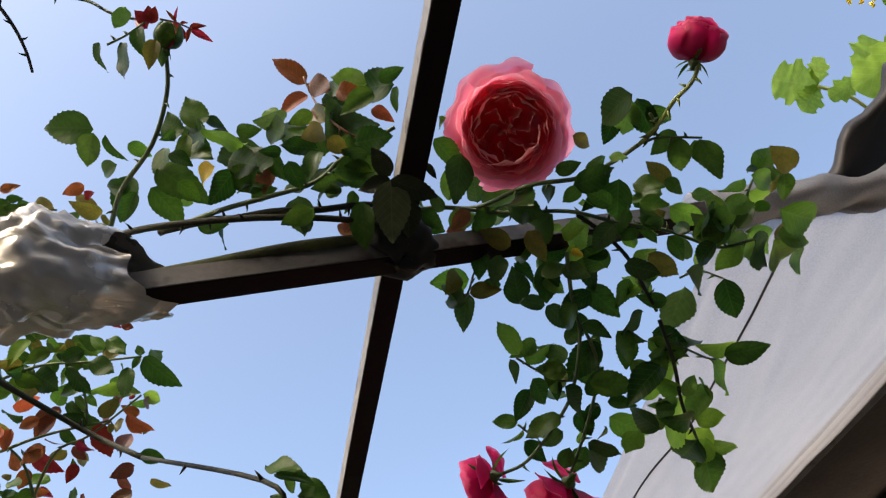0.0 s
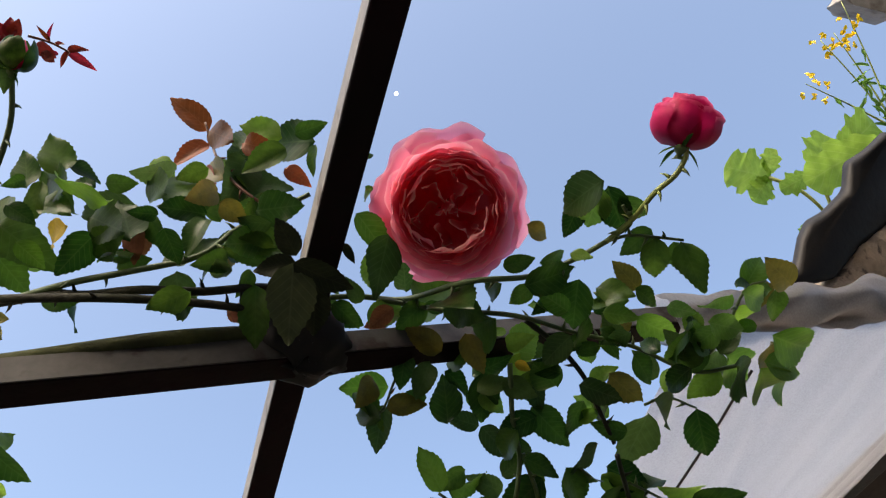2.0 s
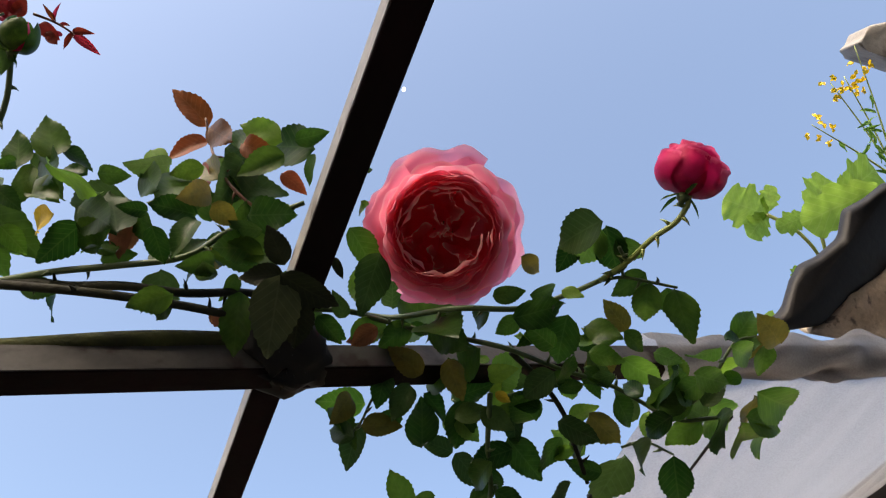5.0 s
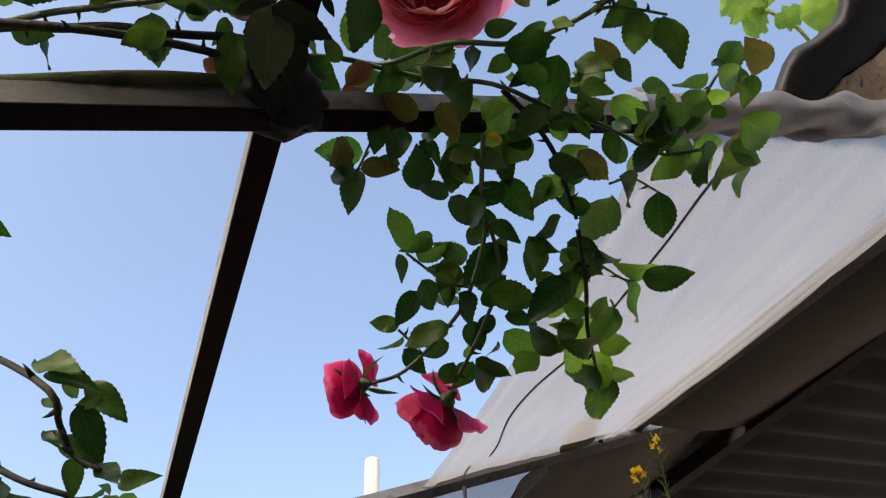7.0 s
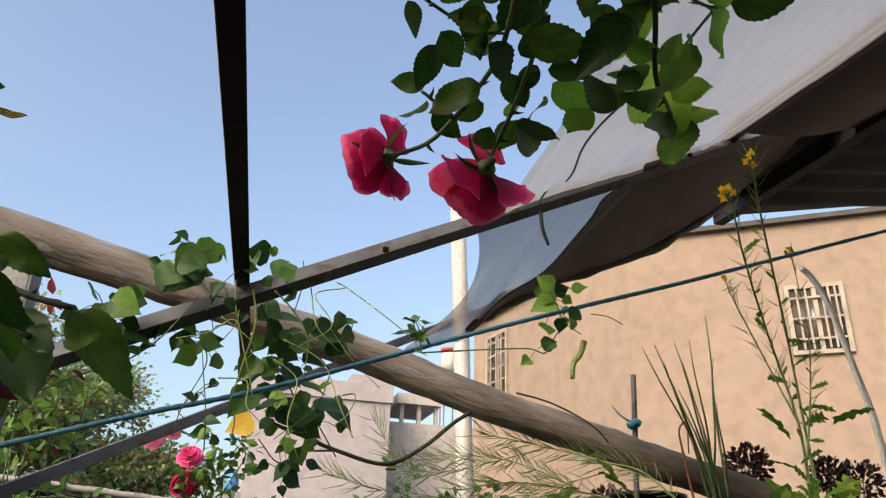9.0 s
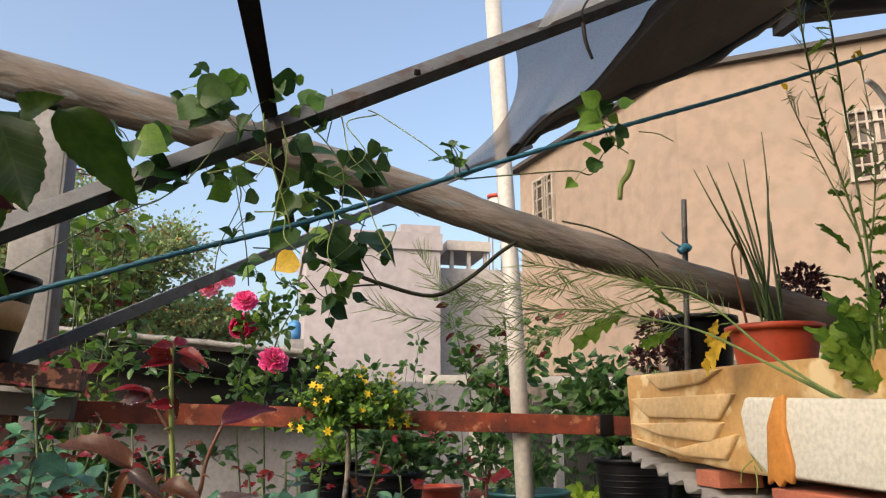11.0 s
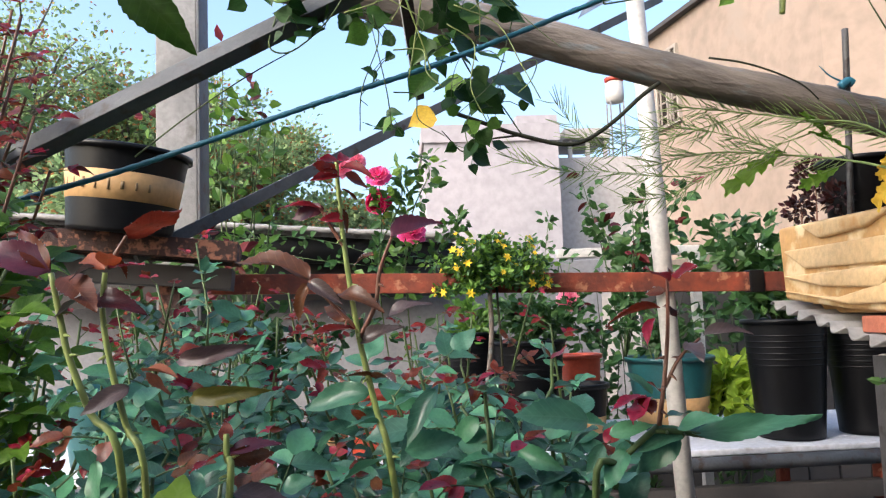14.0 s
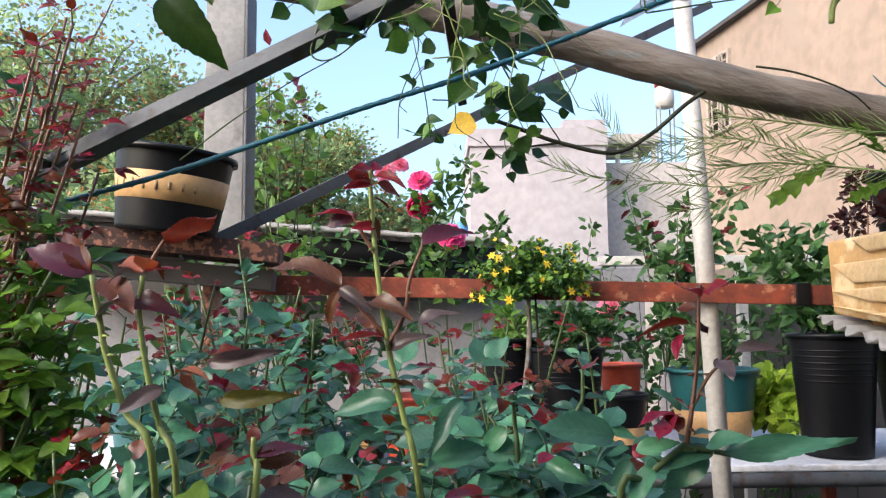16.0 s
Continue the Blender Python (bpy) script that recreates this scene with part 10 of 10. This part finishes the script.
CL_RED = island_tone(foliage("shrub_leaf_red", (0.17, 0.02, 0.02), (0.10, 0.015, 0.02), through=0.3, rnd=0.3))


def ball(c, r):
    def f():
        while True:
            v = Vector((GR.uniform(-1, 1), GR.uniform(-1, 1), GR.uniform(-1, 1)))
            if 0.15 < v.length < 1:
                break
        return Vector(c) + Vector((v.x * r[0], v.y * r[1], v.z * r[2])), v + Vector((GR.uniform(-0.5, 0.5), GR.uniform(-0.5, 0.5), GR.uniform(-0.3, 0.6)))
    return f


def sprays(pts, r):
    """Leaves along given twigs."""
    P = [spline(p, 6) for p in pts]
    def f():
        q = GR.choice(P)
        c = GR.choice(q[len(q) // 4:])
        d = Vector((GR.uniform(-1, 1), GR.uniform(-1, 1), GR.uniform(-0.6, 0.8)))
        return c + d * r * GR.uniform(0, 1), d
    return f


CL_DARKRED = island_tone(foliage("frilled_lettuce_leaf", (0.055, 0.014, 0.014), (0.030, 0.013, 0.011), through=0.2, rnd=0.4))
for tx, ty, tz, tr, tn in LETTUCE:
    cloud("frilled_leaves", lt, CL_DARKRED, tn * 22, ball((tx, ty, tz - tr * 0.3), (tr * 1.1, tr * 0.9, tr * 1.0)), 0.017)

# yellow-flowered bush on a short trunk
yb = thing("yellow_flower_bush", "clipped bush with small yellow daisy flowers", "bush", (0.225, 2.0, 0.9))
yc = Vector((0.222, 1.98, 1.425))
cane(yb, BARK, 0.009, 0.006, [(0.20, 2.10, 0.86), (0.205, 2.02, 1.05), (0.222, 1.99, 1.22), (0.222, 1.98, 1.36)], thorns=False, name="trunk")
cane(yb, STEM_DARK, 0.004, 0.003, [(0.26, 2.1, 0.9), (0.25, 2.0, 1.15), (0.24, 1.98, 1.36)], thorns=False, name="trunk")
ytw = []
for k in range(64):
    a, el = GR.uniform(0, 6.3), GR.uniform(-0.35, 1.45)
    r = GR.uniform(0.095, 0.165)
    d = Vector((math.cos(a) * math.cos(el) * 1.1, math.sin(a) * math.cos(el) * 0.8, math.sin(el) * 0.80))
    b0 = yc + Vector((0.005, 0, -0.055))
    ytw.append([b0, b0 + d * r * 0.55 + Vector((0, 0, 0.012)), b0 + d * r + Vector((0, 0, 0.012))])
for p in ytw[::2]:
    cane(yb, STEM, 0.0016, 0.0009, p, thorns=False, n=3, sides=4, name="twig")
cloud("foliage", yb, CL_LIGHT, 2100, sprays(ytw, 0.022), 0.019)
cloud("foliage", yb, CL_GREEN, 1800, sprays(ytw, 0.022), 0.018)
for k in range(40):
    p = ytw[k]
    v = (p[2] - p[0]).normalized()
    v = (v + Vector((0, -0.8, 0.2))).normalized()
    c = p[2] + v * GR.uniform(0.006, 0.016)
    s = 0.0125 if k % 3 else 0.008
    x, y, _ = frame_of(v)
    for q in range(6):
        a = q * math.pi / 3
        lf(yb, PETAL_YEL, c, c + (x * math.cos(a) + y * math.sin(a)) * s + v * s * 0.25, 0, v, name="petal", wide=0.8)

# pink roses on thin stems behind the rusted beam
pk = thing("pink_rose_bush", "tall thin rose bush with ruffled magenta blooms", "rose bush", (-0.02, 2.3, 0.9), GRP)
flower(pk, (-0.068, 2.250, 1.715), (-0.1, -0.7, 0.6), 0.040, POMPON, 0, 4, label="ruffled magenta bloom", seed=3, hip=0.1)
flower(pk, (0.024, 2.150, 1.534), (0.1, -0.8, 0.5), 0.046, POMPON, 30, 4, label="ruffled magenta bloom", seed=5, hip=0.1)
flower(pk, (-0.067, 2.300, 1.644), (-0.2, -0.6, -0.2), 0.034, DROOP, 30, 4, label="faded crimson bloom", seed=6, hip=0.1)
flower(pk, (-0.202, 2.600, 1.812), (-0.1, -0.8, 0.3), 0.040, SALMON, 30, 4, label="faded salmon bloom", seed=7, hip=0.1)
flower(pk, (-0.150, 2.650, 1.847), (0.2, -0.8, 0.5), 0.035, SALMON, 10, 4, label="faded salmon bloom", seed=9, hip=0.1)
flower(pk, (0.597, 2.700, 1.329), (0.0, -0.8, 0.4), 0.05, SALMON, 10, 4, label="pale pink bloom", seed=10, hip=0.1)
tw1 = [[(-0.02, 2.4, 0.9), (-0.075, 2.300, 1.370), (-0.063, 2.280, 1.540), (-0.065, 2.260, 1.693)], [(0.03, 2.35, 0.9), (0.009, 2.200, 1.299), (0.003, 2.170, 1.429), (0.021, 2.160, 1.517)],
       [(0.004, 2.200, 1.447), (0.032, 2.250, 1.603), (0.088, 2.300, 1.733), (0.055, 2.300, 1.786)], [(-0.063, 2.280, 1.523), (-0.001, 2.280, 1.643), (-0.007, 2.280, 1.748)], [(0.011, 2.200, 1.397), (0.132, 2.250, 1.516), (0.168, 2.250, 1.584)]]
for p in tw1:
    cane(pk, STEM, 0.0026, 0.0014, p)
cloud("foliage", pk, CL_GREEN, 260, sprays(tw1, 0.045), 0.036)
cloud("foliage", pk, CL_LIGHT, 120, sprays(tw1, 0.045), 0.034)


def shrub(label, base, twigs, n, size, ma=CL_GREEN, spread=0.06, stem=STEM, red=0):
    e = thing("bench_shrub", label, "shrub", base, "shrubs behind the bench")
    for p in twigs:
        cane(e, stem, 0.0035, 0.0015, p, thorns=False, sides=5)
    cloud("foliage", e, ma, n, sprays(twigs, spread), size)
    if red:
        cloud("young_leaves", e, CL_RED, red, sprays([p[-2:] + [Vector(p[-1]) + Vector((0, 0, 0.03))] for p in twigs], 0.03), size)
    return e


def fan(bx, by, bz, tips):
    return [[(bx, by, bz), tuple(Vector((bx, by, bz)).lerp(Vector(t), 0.5) + Vector((GR.uniform(-0.04, 0.04), 0, 0.05))), t] for t in tips]


shrub("rose shrub with sparse leaves behind the pipe", (0.80, 2.75, 1.1), fan(0.80, 2.75, 1.1, [(0.687, 2.800, 1.776), (0.876, 2.800, 1.665), (0.945, 2.800, 1.751), (0.751, 2.750, 1.576), (1.023, 2.800, 1.577), (1.074, 2.800, 1.727), (0.836, 2.700, 1.487)]), 420, 0.05, red=24)
shrub("leafy rose shrub in the tall black pot", (1.235, 2.45, 1.2), fan(1.235, 2.45, 1.2, [(1.047, 2.500, 1.544), (1.127, 2.500, 1.581), (1.197, 2.450, 1.535), (1.077, 2.450, 1.444), (1.204, 2.400, 1.438), (1.002, 2.500, 1.430), (1.103, 2.400, 1.312), (1.232, 2.400, 1.309)]), 620, 0.05)
shrub("leafy green plant in the black pot", (0.42, 2.62, 1.17), fan(0.42, 2.62, 1.17, [(0.344, 2.600, 1.293), (0.423, 2.600, 1.330), (0.500, 2.600, 1.290), (0.577, 2.600, 1.249), (0.441, 2.500, 1.235), (0.644, 2.700, 1.328), (0.700, 2.700, 1.205)]), 520, 0.04, red=10)
shrub("leafy green plant in the tall black pot", (0.24, 2.78, 1.2), fan(0.24, 2.78, 1.2, [(0.203, 2.800, 1.297), (0.254, 2.700, 1.235), (0.172, 2.700, 1.177), (0.329, 2.800, 1.294)]), 240, 0.04, CL_LIGHT)
shrub("bright light-green plant by the pots", (1.14, 2.75, 0.88), fan(1.14, 2.75, 0.88, [(1.142, 2.700, 1.034), (1.208, 2.700, 1.092), (1.222, 2.700, 0.992), (1.116, 2.700, 0.935), (1.201, 2.600, 0.926)]), 260, 0.07, CL_BRIGHT)
shrub("rose shrub behind the rusted beam", (-0.45, 2.6, 1.0), fan(-0.45, 2.6, 1.0, [(-0.561, 2.500, 1.239), (-0.451, 2.500, 1.310), (-0.341, 2.500, 1.253), (-0.230, 2.500, 1.232), (-0.634, 2.500, 1.314), (-0.119, 2.500, 1.266), (-0.275, 2.400, 1.165)]), 420, 0.045, red=40)
shrub("green plant in the teal pot", (0.89, 2.7, 1.08), fan(0.89, 2.7, 1.08, [(0.762, 2.700, 1.224), (0.868, 2.700, 1.282), (1.028, 2.700, 1.198), (0.944, 2.700, 1.159), (1.093, 2.700, 1.257)]), 180, 0.04)
shrub("leafy shrub along the parapet", (1.5, 3.4, 0.0), fan(1.5, 3.4, 0.0, [(1.320, 3.400, 1.584), (1.532, 3.400, 1.606), (1.696, 3.400, 1.682), (1.847, 3.400, 1.574), (1.849, 3.200, 1.360), (1.181, 3.400, 1.432), (1.371, 3.300, 1.373)]), 700, 0.055)
shrub("dark twiggy shrub between the bench and the parapet", (0.85, 3.15, 0.0), fan(0.85, 3.15, 0.0, [(0.52, 3.10, 1.42), (0.66, 3.15, 1.50), (0.80, 3.10, 1.38), (0.95, 3.20, 1.52), (1.10, 3.15, 1.44), (1.25, 3.20, 1.50), (0.60, 3.05, 1.24), (0.88, 3.05, 1.20), (1.15, 3.05, 1.22)]), 900, 0.05, stem=STEM_DARK)
shrub("leafy shrub along the parapet", (0.5, 3.6, 0.0), fan(0.5, 3.6, 0.0, [(0.490, 3.600, 1.592), (0.654, 3.600, 1.616), (0.817, 3.600, 1.558), (0.713, 3.600, 1.724), (0.324, 3.600, 1.513), (0.162, 3.600, 1.544)]), 520, 0.05)
shrub("rose shrub with red young leaves near the ledge", (-0.75, 2.3, 1.0), fan(-0.75, 2.3, 1.0, [(-0.577, 2.200, 1.524), (-0.674, 2.200, 1.493), (-0.479, 2.200, 1.457), (-0.719, 2.100, 1.377), (-0.504, 2.100, 1.372)]), 320, 0.045, red=60)
shrub("thin rose shoots with fresh leaves beyond the concrete post", (-0.55, 2.55, 0.9), fan(-0.55, 2.55, 0.9, [(-0.647, 2.5, 2.11), (-0.58, 2.5, 2.168), (-0.505, 2.5, 2.05), (-0.449, 2.5, 2.011), (-0.543, 2.5, 1.935), (-0.411, 2.5, 1.913), (-0.823, 2.5, 1.95)]), 260, 0.05, CL_LIGHT, 0.05, red=26)
vt = [[(-1.028, 3.840, 1.601), (-0.848, 3.840, 1.689), (-0.606, 3.840, 1.715), (-0.363, 3.840, 1.680), (-0.120, 3.840, 1.599)], [(-0.968, 3.840, 1.661), (-0.727, 3.840, 1.641), (-0.425, 3.840, 1.589), (-0.182, 3.840, 1.554)]]
shrub("light-green vine creeping along the lean-to roof", (-0.580, 3.900, 1.580), vt, 90, 0.055, CL_GREEN, 0.05)

wd = [[(0.981, 1.468, 1.071), (0.991, 1.468, 1.127), (1.001, 1.468, 1.177)], [(0.987, 1.468, 1.104), (0.953, 1.468, 1.121), (0.928, 1.468, 1.130)], [(0.991, 1.468, 1.127), (1.029, 1.468, 1.120), (1.048, 1.468, 1.107)]]
shrub("small weed climbing the beige pillar", (0.981, 1.468, 1.071), wd, 36, 0.028, CL_GREEN, 0.015)


def tree(label, x, y, h, crown, n, size, ma, extra=None, airy=0.0, limbs=9):
    e = thing("tree", label, "tree", (x, y, G), "trees beyond the terrace")
    cz, (rx, ry, rz) = crown
    c = Vector((x, y, cz))
    bm = bmesh.new()
    tube(bm, spline([(x, y, G), (x + 0.1, y, G + (cz - G) * 0.4), (x - 0.05, y, cz - rz * 0.5), (x, y, cz + rz * 0.5)], 5), [0.16 - 0.13 * k / 15 for k in range(16)], 8)
    ob = part("trunk", bm, BARK, e)
    ob.matrix_parent_inverse = e.matrix_basis.inverted()
    ends = []
    bm = bmesh.new()
    for k in range(limbs):
        a = k * 2.4 + GR.uniform(-0.3, 0.3)
        z0 = cz - rz * GR.uniform(0.1, 0.8)
        q = c + Vector((math.cos(a) * rx, math.sin(a) * ry, rz * GR.uniform(-0.5, 0.95))) * GR.uniform(0.55, 0.95)
        p = [Vector((x, y, z0)), Vector((x, y, z0)).lerp(q, 0.5) + Vector((0, 0, 0.15)), q]
        tube(bm, spline(p, 5), [0.045 - 0.037 * i / 10 for i in range(11)], 5)
        ends.append(p)
        for j in range(3):
            q2 = q + Vector((GR.uniform(-1, 1) * rx, GR.uniform(-1, 1) * ry, GR.uniform(-0.5, 0.7) * rz)) * 0.38
            p2 = [p[1].lerp(q, 0.5), p[1].lerp(q2, 0.7) + Vector((0, 0, 0.1)), q2]
            tube(bm, spline(p2, 4), [0.02 - 0.015 * i / 8 for i in range(9)], 4)
            ends.append(p2)
    ob = part("limb", bm, BARK, e)
    ob.matrix_parent_inverse = e.matrix_basis.inverted()
    cloud("crown", e, ma, n, sprays(ends, 0.34 * (rx + rz) * 0.5 * (1 - airy)), size)
    if extra:
        cloud("crown", e, extra, n // 6, sprays(ends, 0.3 * (rx + rz) * 0.5), size)
    return e


tree("tall airy tree with small light-green leaves", -4.75, 9.0, 5.5, (3.6, (1.65, 1.4, 2.0)), 14000, 0.064, CL_TREE, CL_RUSTY, airy=0.1, limbs=20)
tree("leafy tree with rusty tinted leaves", -2.75, 10.5, 4.5, (2.4, (1.35, 1.2, 1.4)), 9500, 0.078, CL_TREE, CL_RUSTY, limbs=14)
tree("broad leafy tree beyond the terrace wall", -5.6, 12.5, 5, (3.2, (2.2, 1.6, 1.9)), 7000, 0.13, CL_TREE2, CL_RUSTY, limbs=11)
tree("small dark tree far behind the roofs", -1.7, 15.0, 4, (2.0, (1.3, 1.2, 1.15)), 5500, 0.12, CL_TREE2, limbs=8)
tree("broad leafy tree beyond the terrace wall", -8.0, 10.0, 5, (3.6, (2.2, 1.8, 2.4)), 6500, 0.13, CL_TREE, limbs=10)
tree("bushy tree close behind the ledge", -2.5, 6.6, 4, (1.7, (1.0, 0.9, 0.9)), 8000, 0.06, CL_TREE2, CL_RUSTY, limbs=9)

tree("dense light-green tree with rusty young leaves", -1.85, 10.5, 4, (3.05, (0.95, 0.8, 1.25)), 11000, 0.065, CL_TREE, CL_RUSTY, limbs=14)
tree("dense light-green tree behind the concrete post", -2.95, 9.6, 4, (3.2, (0.95, 0.8, 1.3)), 10000, 0.066, CL_TREE, CL_RUSTY, limbs=14)
tree("dark green hedge tree behind the lean-to roof", -1.0, 11.5, 4, (2.3, (1.0, 0.8, 0.8)), 4000, 0.10, CL_TREE2, CL_RUSTY, limbs=12)

# dew on the edges of the young red leaves
for bsh in (bush_a, bush_b, bush_c):
    vs, fs = [], []
    for ob in [o for o in bsh.children if o.type == 'MESH' and o.name.startswith("leaf") and o.data.materials and o.data.materials[0] in (LEAF_RED, LEAF_BRONZE, LEAF_PURPLE)]:
        n = len(ob.data.vertices)
        for k in range(12):
            v = ob.data.vertices[GR.choice((0, 4)) + 5 * GR.randrange(6, n // 5)].co
            p = ob.matrix_basis @ v
            r = GR.uniform(0.00035, 0.0008)
            i = len(vs)
            vs += [tuple(p + Vector(d) * r) for d in ((1, 0, 0), (-1, 0, 0), (0, 1, 0), (0, -1, 0), (0, 0, 1), (0, 0, -1))]
            fs += [(i + a, i + b, i + c) for a, b, c in ((0, 2, 4), (2, 1, 4), (1, 3, 4), (3, 0, 4), (2, 0, 5), (1, 2, 5), (3, 1, 5), (0, 3, 5))]
    me = bpy.data.meshes.new("dew")
    me.from_pydata(vs, [], fs)
    for q in me.polygons:
        q.use_smooth = True
    me.materials.append(DEW)
    ob = new("dew", me)
    ob.parent = bsh
    ob.matrix_parent_inverse = bsh.matrix_basis.inverted()
    ob["kind"] = "stuff"
